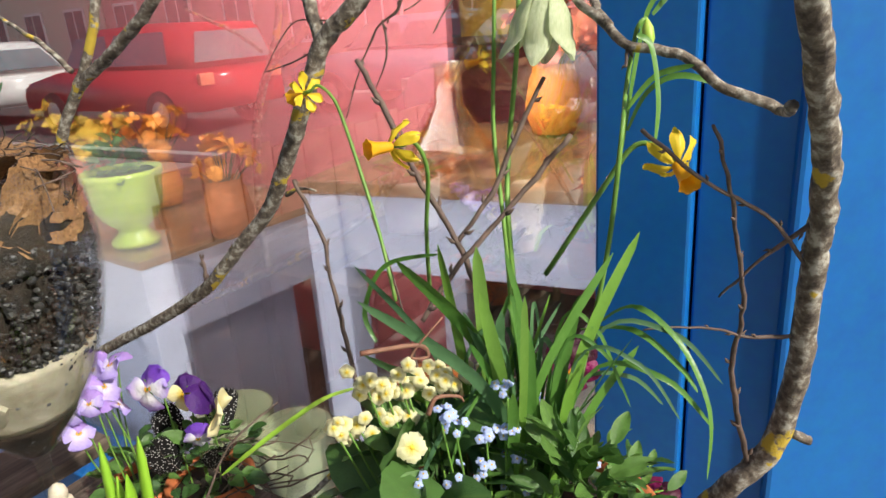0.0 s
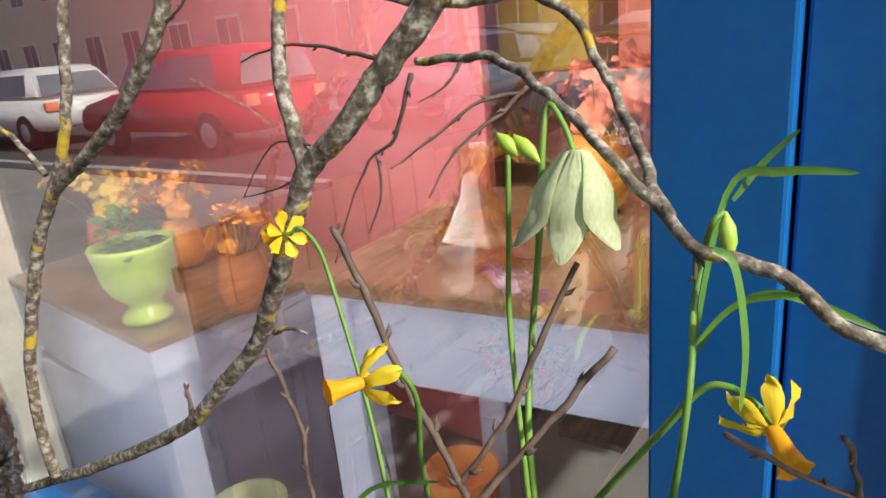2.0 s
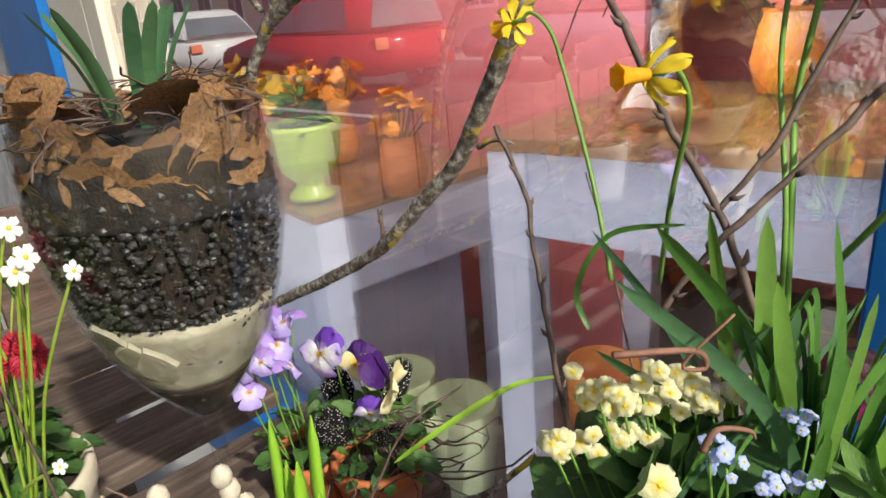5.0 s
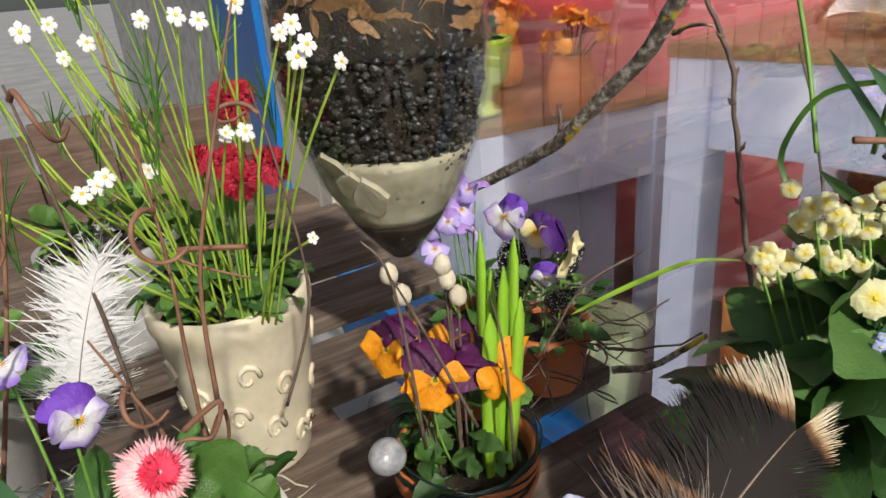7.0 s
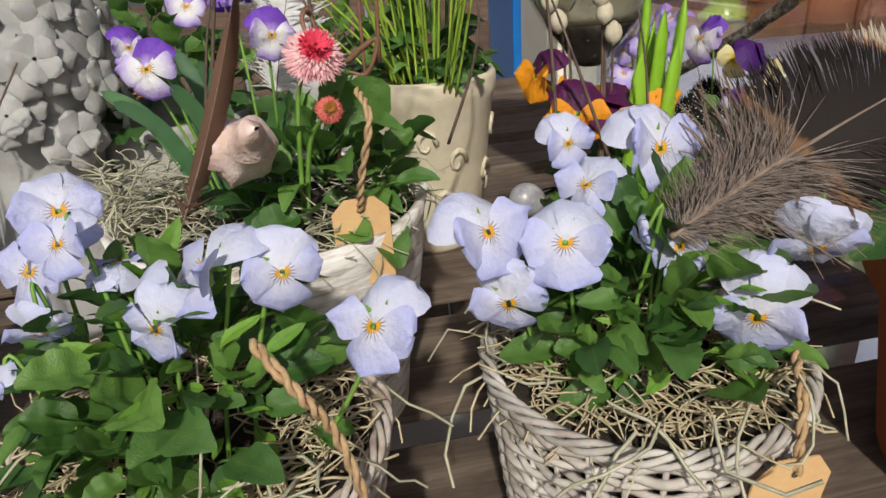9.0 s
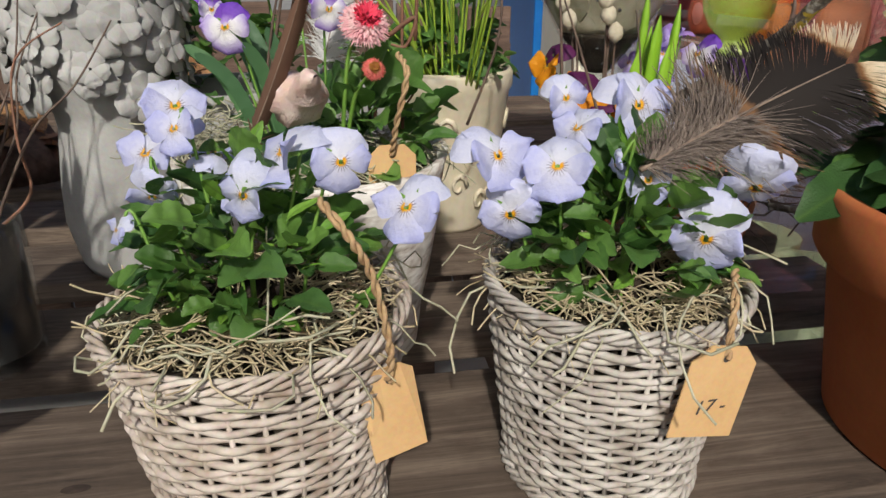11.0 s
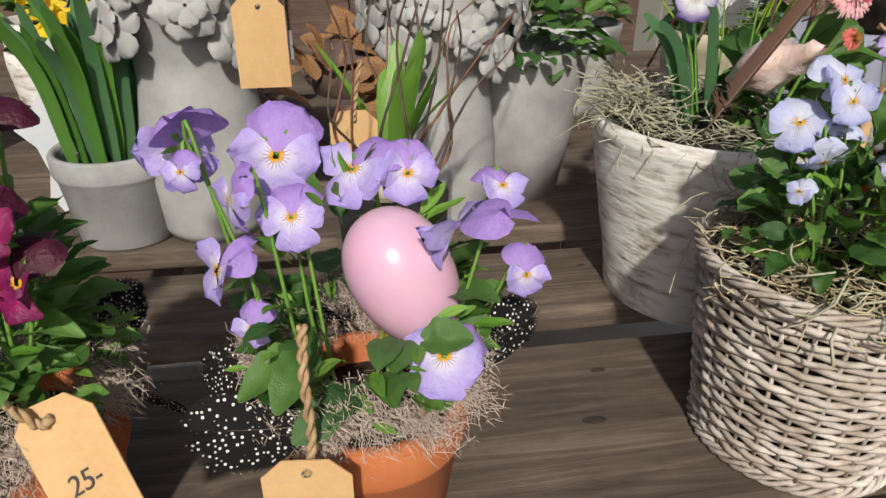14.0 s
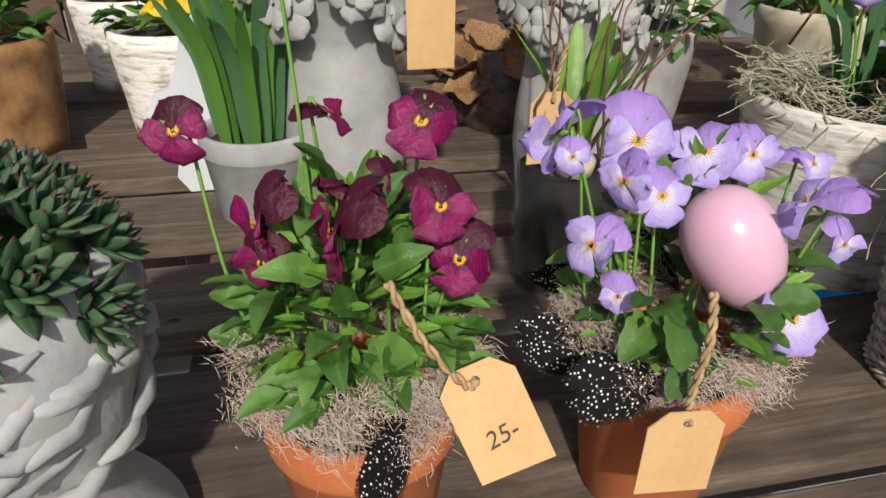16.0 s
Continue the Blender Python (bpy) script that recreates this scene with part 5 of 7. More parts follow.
# ---------------- bust planted with houseleeks
bm = bmesh.new()
prof = [(0.001, 0.0), (0.062, 0.0), (0.060, 0.015), (0.042, 0.045), (0.036, 0.065), (0.046, 0.085), (0.058, 0.11), (0.063, 0.135), (0.062, 0.155), (0.056, 0.172), (0.050, 0.174), (0.048, 0.165), (0.001, 0.16)]
lathe(bm, prof, 64, 0.09, 7)
for v in bm.verts:
    a = math.atan2(v.co.y, v.co.x)
    if v.co.z > 0.08:
        v.co += Vector((math.cos(a), math.sin(a), 0)) * 0.003 * math.sin(a * 9 + v.co.z * 160)
r = random.Random(17)
for k in range(70):
    a = r.uniform(0, 6.28)
    z = r.uniform(0.085, 0.16)
    pts = []
    for j in range(7):
        rr = 0.0615 + 0.003 * math.sin(j)
        rr *= 0.78 + 0.22 * min(1, (z - 0.07) / 0.05)
        pts.append((rr * math.cos(a), rr * math.sin(a), z))
        a += 0.13
        z = min(0.168, max(0.08, z + r.uniform(-0.004, 0.007)))
    tube(bm, pts, [0.002, 0.004, 0.0046, 0.0046, 0.004, 0.003, 0.001], 6)
bust = tagged(part("stone_head_planter", bm, plain("pale_cast_stone", (0.27, 0.27, 0.27), (0.46, 0.46, 0.455), 14, 0.85, 260, 0.4, 0.001)), "pale grey cast stone head planter with wavy hair", "planter")
bust.matrix_basis = Matrix.Translation((-0.421, -0.271, TOP)) @ Matrix.Scale(1.1, 4)

M_SEMP = leaf_mat("houseleek_leaf", (0.045, 0.10, 0.05), (0.11, 0.19, 0.10), 0.4, (0.10, 0.18, 0.09))
M_SEMP_TIP = plain("dark_leaf_tip", (0.06, 0.02, 0.03), (0.10, 0.03, 0.04), 40, 0.45)


def semp_leaf():
    bm = bmesh.new()
    prof = [(0.0, 0.02), (0.25, 0.16), (0.55, 0.20), (0.8, 0.12), (0.93, 0.05), (1.0, 0.004)]
    rings = []
    for y, w in prof:
        rings.append([bm.verts.new((w * math.cos(a), y, w * 0.45 * math.sin(a) + 0.25 * y * y)) for a in [2 * math.pi * k / 8 for k in range(8)]])
    for i, (a, b) in enumerate(zip(rings, rings[1:])):
        for k in range(8):
            bm.faces.new((a[k], a[(k + 1) % 8], b[(k + 1) % 8], b[k])).material_index = 1 if i >= 4 else 0
    return mesh_of(bm, "leaf", M_SEMP, M_SEMP_TIP)


SEMP = semp_leaf()
semp = thing("houseleek", Matrix.Translation((-0.421, -0.271, TOP + 0.161)) @ Matrix.Scale(1.14, 4), "green houseleek rosettes with dark tips in a stone head", "succulent plant")
part("mound", lathe(bmesh.new(), [(0.05, 0.0), (0.046, 0.02), (0.03, 0.04), (0.001, 0.05)], 24), M_LEAF_DARK, semp)
r = random.Random(4)
for k in range(30):
    q = (k + 0.5) / 30
    a = 2.399 * k
    o = Vector((math.cos(a) * math.sin(q * 1.6), math.sin(a) * math.sin(q * 1.6), math.cos(q * 1.6) + 0.15)).normalized()
    c = Vector((0, 0, 0.005)) + Vector((o.x * 0.052, o.y * 0.052, o.z * 0.050))
    ref = o.orthogonal().normalized()
    for j in range(26):
        b = 2.399 * j
        f = j / 26
        side = Matrix.Rotation(b, 3, o) @ ref
        share("leaf", SEMP, semp, leaf_pose(c, side * (0.25 + f) + o * (1.15 - 0.8 * f), o - side * 0.5, 0.017 + 0.007 * f))

# ---------------- loose bits on the boards
for k, (x, y, z, w) in enumerate([(-0.142, 0.183, 0.75, 0.006), (-0.119, 0.129, 0.75, 0.009), (-0.23, 0.332, 0.75, 0.005), (-0.319, 0.269, 0.75, 0.005), (-0.565, -0.095, 0.75, 0.006)]):
    bm = bmesh.new()
    bmesh.ops.create_circle(bm, cap_ends=True, radius=w * 0.6, segments=14, matrix=Matrix.Diagonal((1.7, 0.75, 1, 1)))
    ob = part("knot", bm, plain("dark_knot", (0.02, 0.013, 0.01), (0.06, 0.04, 0.03), 90, 0.9), table, smooth=False)
    ob.matrix_basis = un(0, 0, 0).inverted() @ Matrix.Translation((x, y, TOP + 0.0006)) @ Matrix.Rotation(A46, 4, "Z")
# ---------------- large goblet with layers of soil, stones and leaves
GOB = Vector((-0.074, 0.755, TOP))
gob = thing("glass_goblet", Matrix.Translation(GOB + Vector((0, 0, 0.042))), "large glass goblet layered with leaves, gravel and moss", "glass vase")
bowl = [(0.008, 0.140), (0.020, 0.152), (0.046, 0.185), (0.069, 0.225), (0.087, 0.270), (0.098, 0.320), (0.101, 0.355), (0.098, 0.395), (0.091, 0.432)]
outer = [(0.001, -0.042), (0.058, -0.042), (0.060, -0.039), (0.030, -0.032), (0.012, -0.020), (0.0075, 0.03), (0.007, 0.10)] + bowl
part("glass", lathe(bmesh.new(), outer + [(r - 0.0018, z + 0.0004) for r, z in reversed(bowl[1:])] + [(0.001, 0.150)], 72), M_CLEAR, gob, "clear glass foot, stem and bowl")


def fill(name, z0, z1, mat, label, inset=0.0035, wob=0.05):
    pts = [(r, z) for r, z in zip(*[np.interp(np.linspace(z0, z1, 9), [b[1] for b in bowl], [b[0] for b in bowl]), np.linspace(z0, z1, 9)])]
    prof = [(0.001, z0)] + [(max(0.002, r - inset), float(z)) for r, z in pts] + [(0.001, z1 + 0.004)]
    return part(name, lathe(bmesh.new(), prof, 56, wob * 0.25, z0 * 30), mat, gob, label)


M_GRAVEL = plain("grey_gravel", (0.10, 0.10, 0.10), (0.24, 0.24, 0.25), 90, 0.5, 300, 0.5)
M_PALE_MOSS = plain("pale_stone_slab", (0.34, 0.30, 0.20), (0.56, 0.51, 0.38), 35, 0.8, 200, 0.6, 0.002)
M_DEADLEAF = plain("dry_oak_leaf", (0.13, 0.06, 0.022), (0.38, 0.21, 0.09), 26, 0.6, 200, 0.3)
fill("gravel_layer", 0.147, 0.192, M_SOIL, "dark grit at the bottom")
fill("pale_layer", 0.1925, 0.262, M_PALE_MOSS, "pale sandy layer", 0.0045, 0.2)
fill("soil_layer", 0.2625, 0.350, M_SOIL, "dark soil and clay granules", 0.014)
fill("leaf_layer", 0.3505, 0.405, M_SOIL, "brown dry leaves pressed against the glass", 0.006)
r = random.Random(21)
seed_bm = bmesh.new()
bmesh.ops.create_icosphere(seed_bm, subdivisions=1, radius=1.0)
seed_bm.verts.ensure_lookup_table()
GRAIN_V = [v.co.copy() for v in seed_bm.verts]
GRAIN_F = [[v.index for v in f.verts] for f in seed_bm.faces]
seed_bm.free()


def grains(name, count, z0, z1, mat):
    """Small stones packed against the inside of the goblet, one mesh."""
    verts, faces = [], []
    for k in range(count):
        z, a = r.uniform(z0, z1), r.uniform(0, 6.28)
        rr = float(np.interp(z, [b[1] for b in bowl], [b[0] for b in bowl])) - 0.0075
        size = 0.0012 + 0.0034 * r.random() ** 2
        m = Matrix.Translation((rr * math.cos(a), rr * math.sin(a), z)) @ Matrix.Rotation(r.uniform(0, 3), 4, "X") @ Matrix.Diagonal((size, size * r.uniform(0.4, 1), size * r.uniform(0.5, 1.2), 1))
        faces += [[i + len(verts) for i in f] for f in GRAIN_F]
        verts += [m @ v for v in GRAIN_V]
    me = bpy.data.meshes.new(name)
    me.from_pydata(verts, [], faces)
    me.materials.append(mat)
    ob = new(name, me)
    ob.parent = gob
    ob["kind"] = "stuff"


M_GRANULE = plain("clay_granule", (0.012, 0.011, 0.010), (0.07, 0.064, 0.058), 160, 0.45, 500, 0.4)
grains("granule", 2600, 0.245, 0.372, M_GRANULE)
grains("pebble", 130, 0.155, 0.235, M_GRAVEL)
for k in range(3):
    a = radians(r.uniform(200, 330)) if k < 5 else r.uniform(0, 6.28)
    z = r.uniform(0.20, 0.26)
    rr = float(np.interp(z, [b[1] for b in bowl], [b[0] for b in bowl])) - 0.0055
    o = Vector((math.cos(a), math.sin(a), -0.55))
    bm = bmesh.new()
    n = 9
    rim = [(math.cos(2 * math.pi * i / n) * r.uniform(0.018, 0.029), math.sin(2 * math.pi * i / n) * r.uniform(0.015, 0.022)) for i in range(n)]
    lo, hi = [bm.verts.new((x, y, -0.002)) for x, y in rim], [bm.verts.new((x * 0.9, y * 0.9, 0.0015)) for x, y in rim]
    bm.faces.new(hi)
    bm.faces.new(lo[::-1])
    for i in range(n):
        bm.faces.new((lo[i], lo[(i + 1) % n], hi[(i + 1) % n], hi[i]))
    part("pale_slab", bm, M_PALE_MOSS, gob, smooth=False).matrix_basis = aim((rr * math.cos(a), rr * math.sin(a), z), o, r.uniform(0, 6))
DEAD = [leaf_mesh(M_DEADLEAF, 0.34, 0.10, -0.2, 0.2, k + 30, 10, 0.05) for k in range(3)]
for k in range(46):
    a = r.uniform(0, 6.28)
    z = r.uniform(0.368, 0.418)
    o = Vector((math.cos(a), math.sin(a), 0))
    rr = float(np.interp(z, [b[1] for b in bowl], [b[0] for b in bowl])) - 0.006
    share("dry_leaf", r.choice(DEAD), gob, leaf_pose(o * rr + Vector((0, 0, z)), Vector((-o.y, o.x, r.uniform(-0.6, 0.8))) - o * 0.25, o, r.uniform(0.05, 0.075)))
for k in range(14):
    a = r.uniform(0, 6.28)
    o = Vector((math.cos(a), math.sin(a), 0))
    share("dry_leaf", r.choice(DEAD), gob, leaf_pose(o * 0.04 + Vector((0, 0, 0.41)), o + Vector((0, 0, r.uniform(0.1, 1.1))), Vector((-0.03, 0.04, 0.967)) - o * 0.5, r.uniform(0.05, 0.085)))
strands("root_fibre", 150, 0.085, 0.412, 0.045, M_TWIG, gob, 6, 0.0008, 0.03)
for k in range(9):
    a = r.uniform(0, 6.28)
    o = Vector((math.cos(a), math.sin(a), 0))
    part("green_leaf", blade(bmesh.new(), [o * 0.02 + Vector((0, 0, 0.41)), o * 0.035 + Vector((0, 0, 0.46)), o * 0.06 + Vector((0, 0, 0.50))], 0.006, tuple(-o)), M_BLUEGREEN, gob)

# ---------------- daisies
def daisy_mesh(outer_c, inner_c, eye_c, rings=8):
    bm = bmesh.new()
    for q in range(rings):
        f = q / (rings - 1)
        n = 62 - int(34 * f)
        for k in range(n):
            a = 2 * math.pi * (k + 0.5 * (q % 2)) / n
            petal(bm, a, 0.46 * (1 - 0.66 * f) * (0.9 + 0.2 * noise.noise((k * 1.7, q * 2.3, 0))), 0.024 + 0.010 * (1 - f), -0.14 + 0.26 * f + 0.16 * noise.noise((k * 2.1, q, 5)), 0.02 + 0.05 * q * 0.6, k + q * 7, 1 if f > 0.70 else 0, 0.03, 2, 2, 0.06)
    return mesh_of(bm, "daisy", outer_c, inner_c, eye_c)


DAISY_PINK = daisy_mesh(plain("pink_petals", (0.80, 0.36, 0.42), (0.86, 0.62, 0.62), 6, 0.6, 60, 0.1, trans=0.2), plain("rose_petals", (0.68, 0.03, 0.08), (0.75, 0.08, 0.14), 6, 0.6, 60, 0.1), M_STEM)
DAISY_RED = daisy_mesh(plain("crimson_petals", (0.36, 0.008, 0.03), (0.50, 0.015, 0.05), 6, 0.6, 60, 0.1, trans=0.15), plain("crimson_heart", (0.28, 0.006, 0.02), (0.40, 0.01, 0.03), 6, 0.6, 60, 0.1), M_STEM)
DAISY_ROSE = daisy_mesh(plain("coral_petals", (0.55, 0.10, 0.09), (0.65, 0.18, 0.14), 6, 0.6, 60, 0.1), plain("coral_heart", (0.28, 0.10, 0.02), (0.36, 0.16, 0.03), 6, 0.6, 60, 0.1), M_STEM, 5)


def daisies(parent, mesh, rows, root_z, name="daisy"):
    inv = parent.matrix_basis.inverted()
    for x, y, z, wx, wy, wz, size in rows:
        p = inv @ Vector((x, y, z))
        w = (inv.to_3x3() @ Vector((wx, wy, wz))).normalized()
        share(name, mesh, parent, aim(p, w, x * 50, size))
        stem("stalk", [Vector((p.x * 0.5, p.y * 0.5, root_z)), (p * 0.7 + Vector((0, 0, p.z * 0.2))), p - w * 0.003], 0.0018, M_STEM, parent)


# ---------------- birch bark planter
def birch_mat():
    m, t, b = nodes_of("birch_bark")
    band = noise_tex(t, 30, 5, stretch=(1, 1, 5))
    blot = noise_tex(t, 16, 4)
    col = mixc(t, 1.0, ramp(t, band.outputs[0], [(0.30, (0.22, 0.17, 0.14)), (0.40, (0.55, 0.50, 0.45)), (0.52, (0.76, 0.74, 0.70))]).outputs[0], ramp(t, blot.outputs[0], [(0.33, (0.5, 0.43, 0.38)), (0.44, (1, 1, 1))]).outputs[0], "MULTIPLY")
    link(t, col, b.inputs["Base Color"])
    b.inputs["Roughness"].default_value = 0.8
    bump(t, b, band.outputs[0], 0.6, 0.003)
    return m


M_BIRCH = birch_mat()
bir = thing("birch_planter", un(0.167, 0.345, TOP), "white birch bark planter of daisies, violas, shell and feathers", "planter")


def bark_tub(parent, r0, r1, h):
    bm = lathe(bmesh.new(), [(0.001, 0.0), (r0, 0.0)] + [(r0 + (r1 - r0) * k / 12, h * k / 12) for k in range(1, 13)] + [(r1 - 0.006, h - 0.001), (r1 - 0.010, h - 0.02)], 56, 0.03, 2)
    part("bark_tub", bm, M_BIRCH, parent, "peeling white birch bark")
    part("soil", lathe(bmesh.new(), [(r1 - 0.008, h - 0.016), (r1 * 0.5, h - 0.008), (0.001, h - 0.006)], 28, 0.05), M_SOIL, parent)


bark_tub(bir, 0.078, 0.108, 0.168)
daisies(bir, DAISY_PINK, [(-0.056, 0.345, 1.019, 0.67, -0.4, 0.63, 0.04)], 0.16)
daisies(bir, DAISY_ROSE, [(-0.048, 0.343, 0.99, 0.72, -0.52, 0.45, 0.019)], 0.16)
violas(bir, "violet", [(-0.151, 0.304, 1.014, 0.7, -0.57, 0.42, 0.032), (-0.112, 0.367, 1.024, 0.77, -0.45, 0.44, 0.028), (-0.156, 0.374, 1.048, 0.7, -0.41, 0.58, 0.027), (-0.151, 0.339, 1.044, 0.51, -0.57, 0.64, 0.022), (-0.166, 0.306, 1.025, 0.38, -0.87, 0.32, 0.021)], 0.155, 3)
foliage(bir, 0.07, 0.165, 0.06, 60, ["spoon", "viola"], 0.045, 7, (0.04, -0.02))
foliage(bir, 0.09, 0.16, 0.03, 14, ["dark"], 0.04, 8)
strands("moss", 520, 0.098, 0.160, 0.034, M_MOSS, bir, 9, 0.0005, 0.016, 0.004, ring=0.35, label="grey tangled moss")
strands("moss_clump", 160, 0.035, 0.165, 0.032, M_MOSS, bir, 12, 0.0006, 0.035, centre=(-0.085, 0.0))
for k, p in enumerate([(-0.172, 0.291, 0.996), (-0.142, 0.311, 1.004), (-0.186, 0.293, 1.001), (-0.177, 0.323, 1.017), (-0.152, 0.341, 1.012), (-0.181, 0.345, 1.017)]):
    q = bir.matrix_basis.inverted() @ Vector(p)
    root = Vector((q.x * 0.4, q.y * 0.4, 0.16))
    part("bulb_leaf", blade(bmesh.new(), [root, root.lerp(q, 0.5) + Vector((0, 0, 0.02)), q], 0.005, (0, -1, 0.5)), M_BLUEGREEN, bir)
# knobbly sea shell on the moss
bm = lathe(bmesh.new(), [(0.001, -0.028), (0.008, -0.022), (0.016, -0.010), (0.020, 0.0), (0.0165, 0.008), (0.012, 0.012), (0.0125, 0.016), (0.007, 0.021), (0.0075, 0.024), (0.001, 0.032)], 26)
for v in bm.verts:
    v.co *= 1 + 0.30 * noise.noise(v.co * 95)
sh = tagged(part("sea_shell", bm, plain("pink_shell", (0.62, 0.42, 0.36), (0.76, 0.64, 0.58), 60, 0.55, 200, 0.6, 0.002)), "knobbly pale pink sea shell lying on moss", "sea shell")
sh.matrix_basis = Matrix.Translation((-0.093, 0.315, 0.969)) @ Matrix.Rotation(radians(62), 4, (0.4, 0.9, 0)) @ Matrix.Diagonal((0.95, 1.0, 1.35, 1))
a_, b_ = Vector((-0.123, 0.279, 0.92)), Vector((-0.058, 0.315, 1.049))
fe = thing("brown_feather", Matrix.Translation(a_), "narrow dark brown feather standing in the birch planter", "feather")
share("vane", FEATHERS["brown"], fe, leaf_pose((0, 0, 0), b_ - a_, Vector((0.7, -0.7, 0.2)), (b_ - a_).length))
a_, b_ = Vector((-0.165, 0.405, 0.966)), Vector((-0.127, 0.408, 1.099))
fe = thing("white_feather", Matrix.Translation(a_), "fluffy white down feather standing in the birch planter", "feather")
share("vane", FEATHERS["white"], fe, leaf_pose((0, 0, 0), b_ - a_, Vector((0.5, -0.8, 0.2)), (b_ - a_).length))["kind"] = "stuff"
price_tag(Matrix.Translation((-0.033, 0.341, 0.941)) @ Matrix.Rotation(radians(50), 4, "Z"), 0.033, 0.055, "", 0.0, "shaded kraft card price tag hanging on the birch planter",
          string=[(-0.036, 0.353, 0.999), (-0.014, 0.336, 0.99), (-0.023, 0.334, 0.955)])

# curly and straight twigs out of the planters
def twig_thing(pts, r0, mat, label, curls=0, seed=0):
    base = Vector(pts[0])
    t_ = thing("twig", Matrix.Translation(base), label, "twig")
    loc = [Vector(p) - base for p in pts]
    stem("shoot", loc, r0, mat, t_, 0.35, 6)
    rr = random.Random(seed)
    for k in range(curls):
        c = loc[-1].lerp(loc[len(loc) // 2], rr.random())
        ax = Vector((rr.uniform(-1, 1), rr.uniform(-1, 1), rr.uniform(-0.3, 0.8))).normalized()
        x = ax.orthogonal().normalized()
        y = ax.cross(x)
        ra = rr.uniform(0.008, 0.015)
        stem("curl", [c + (x * (math.cos(q) - 1) + y * math.sin(q)) * ra + ax * 0.004 * q for q in [k2 * 0.7 for k2 in range(8)]], 0.0017, M_TWIG_RED, t_, 0.5, 6)
    return t_


for k, pts in enumerate(([(-0.092, 0.422, 0.927), (-0.085, 0.417, 1.024), (-0.08, 0.416, 1.097), (-0.083, 0.414, 1.194)], [(-0.12, 0.414, 0.931), (-0.118, 0.407, 1.041), (-0.122, 0.403, 1.127), (-0.127, 0.401, 1.176)], [(-0.076, 0.421, 1.0), (-0.067, 0.42, 1.076), (-0.043, 0.426, 1.154), (-0.027, 0.431, 1.202)],
                         [(-0.103, 0.531, 0.912), (-0.072, 0.535, 0.998), (-0.073, 0.531, 1.083), (-0.081, 0.526, 1.15)], [(-0.211, 0.387, 0.942), (-0.172, 0.392, 1.041), (-0.147, 0.396, 1.115), (-0.138, 0.399, 1.151)], [(-0.163, 0.338, 0.946), (-0.148, 0.343, 1.012), (-0.137, 0.348, 1.05)],
                         [(-0.092, 0.389, 0.941), (-0.086, 0.388, 0.997), (-0.09, 0.382, 1.027), (-0.099, 0.374, 1.065)], [(-0.166, 0.341, 0.942), (-0.133, 0.352, 1.067), (-0.122, 0.356, 1.123)])):
    twig_thing(pts, 0.0015, M_TWIG if k % 2 else M_TWIG_RED, "thin reddish brown twig standing in a planter", 1 if k % 3 != 2 else 0, k)
for k, pts in enumerate(([(-0.099, 0.449, 1.077), (-0.063, 0.46, 1.075), (-0.093, 0.45, 1.077), (-0.097, 0.449, 1.07), (-0.065, 0.461, 1.055)], [(-0.074, 0.388, 1.006), (-0.056, 0.397, 1.019), (-0.063, 0.394, 0.999), (-0.075, 0.388, 1.0), (-0.09, 0.379, 0.994)], [(0.275, 0.479, 1.075), (0.281, 0.479, 1.086), (0.296, 0.481, 1.083), (0.3, 0.483, 1.077)],
                         [(0.237, 0.49, 1.121), (0.275, 0.496, 1.117), (0.281, 0.497, 1.107), (0.27, 0.495, 1.111), (0.293, 0.498, 1.133)], [(-0.101, 0.426, 0.948), (-0.081, 0.429, 0.987), (-0.083, 0.43, 0.963), (-0.098, 0.427, 0.942)])):
    twig_thing(pts, 0.0019, M_TWIG_RED, "curled reddish brown hazel twig above the flowers", 0, k)

# ---------------- cream embossed pot with red daisies and white saxifrage
M_CREAMPOT = plain("cream_glaze", (0.50, 0.44, 0.31), (0.66, 0.60, 0.46), 18, 0.45, 160, 0.15)
CR = (-0.219, 0.657)
crm = thing("cream_pot", Matrix.Translation((CR[0], CR[1], TOP)) @ Matrix.Diagonal((0.97, 0.97, 1.2, 1)), "cream embossed pot of crimson daisies and white saxifrage", "flower pot")
part("pot", lathe(bmesh.new(), [(0.001, 0.0), (0.048, 0.0), (0.052, 0.006), (0.066, 0.08), (0.075, 0.14), (0.079, 0.146), (0.079, 0.158), (0.076, 0.162), (0.071, 0.16), (0.068, 0.14)], 56), M_CREAMPOT, crm, "cream glazed pot")
part("soil", lathe(bmesh.new(), [(0.069, 0.143), (0.04, 0.15), (0.001, 0.152)], 24, 0.05), M_SOIL, crm)
r = random.Random(33)
for k in range(26):
    a, z = 2 * math.pi * k / 26, 0.035 + 0.075 * ((k * 7) % 5) / 4
    pts = []
    for j in range(9):
        q = j * 0.75
        s = 0.011 * (1 - j / 11)
        aa, zz = a + s * math.cos(q) / 0.066, z + s * math.sin(q) * 1.2
        rr = 0.0535 + 0.0215 * (zz / 0.14) + 0.0012
        pts.append((rr * math.cos(aa), rr * math.sin(aa), zz))
    part("scroll", tube(bmesh.new(), pts, [0.0030 * (1 - 0.05 * j) for j in range(9)], 6), M_CREAMPOT, crm)
foliage(crm, 0.085, 0.155, 0.06, 100, ["spoon", "dark"], 0.042, 14)
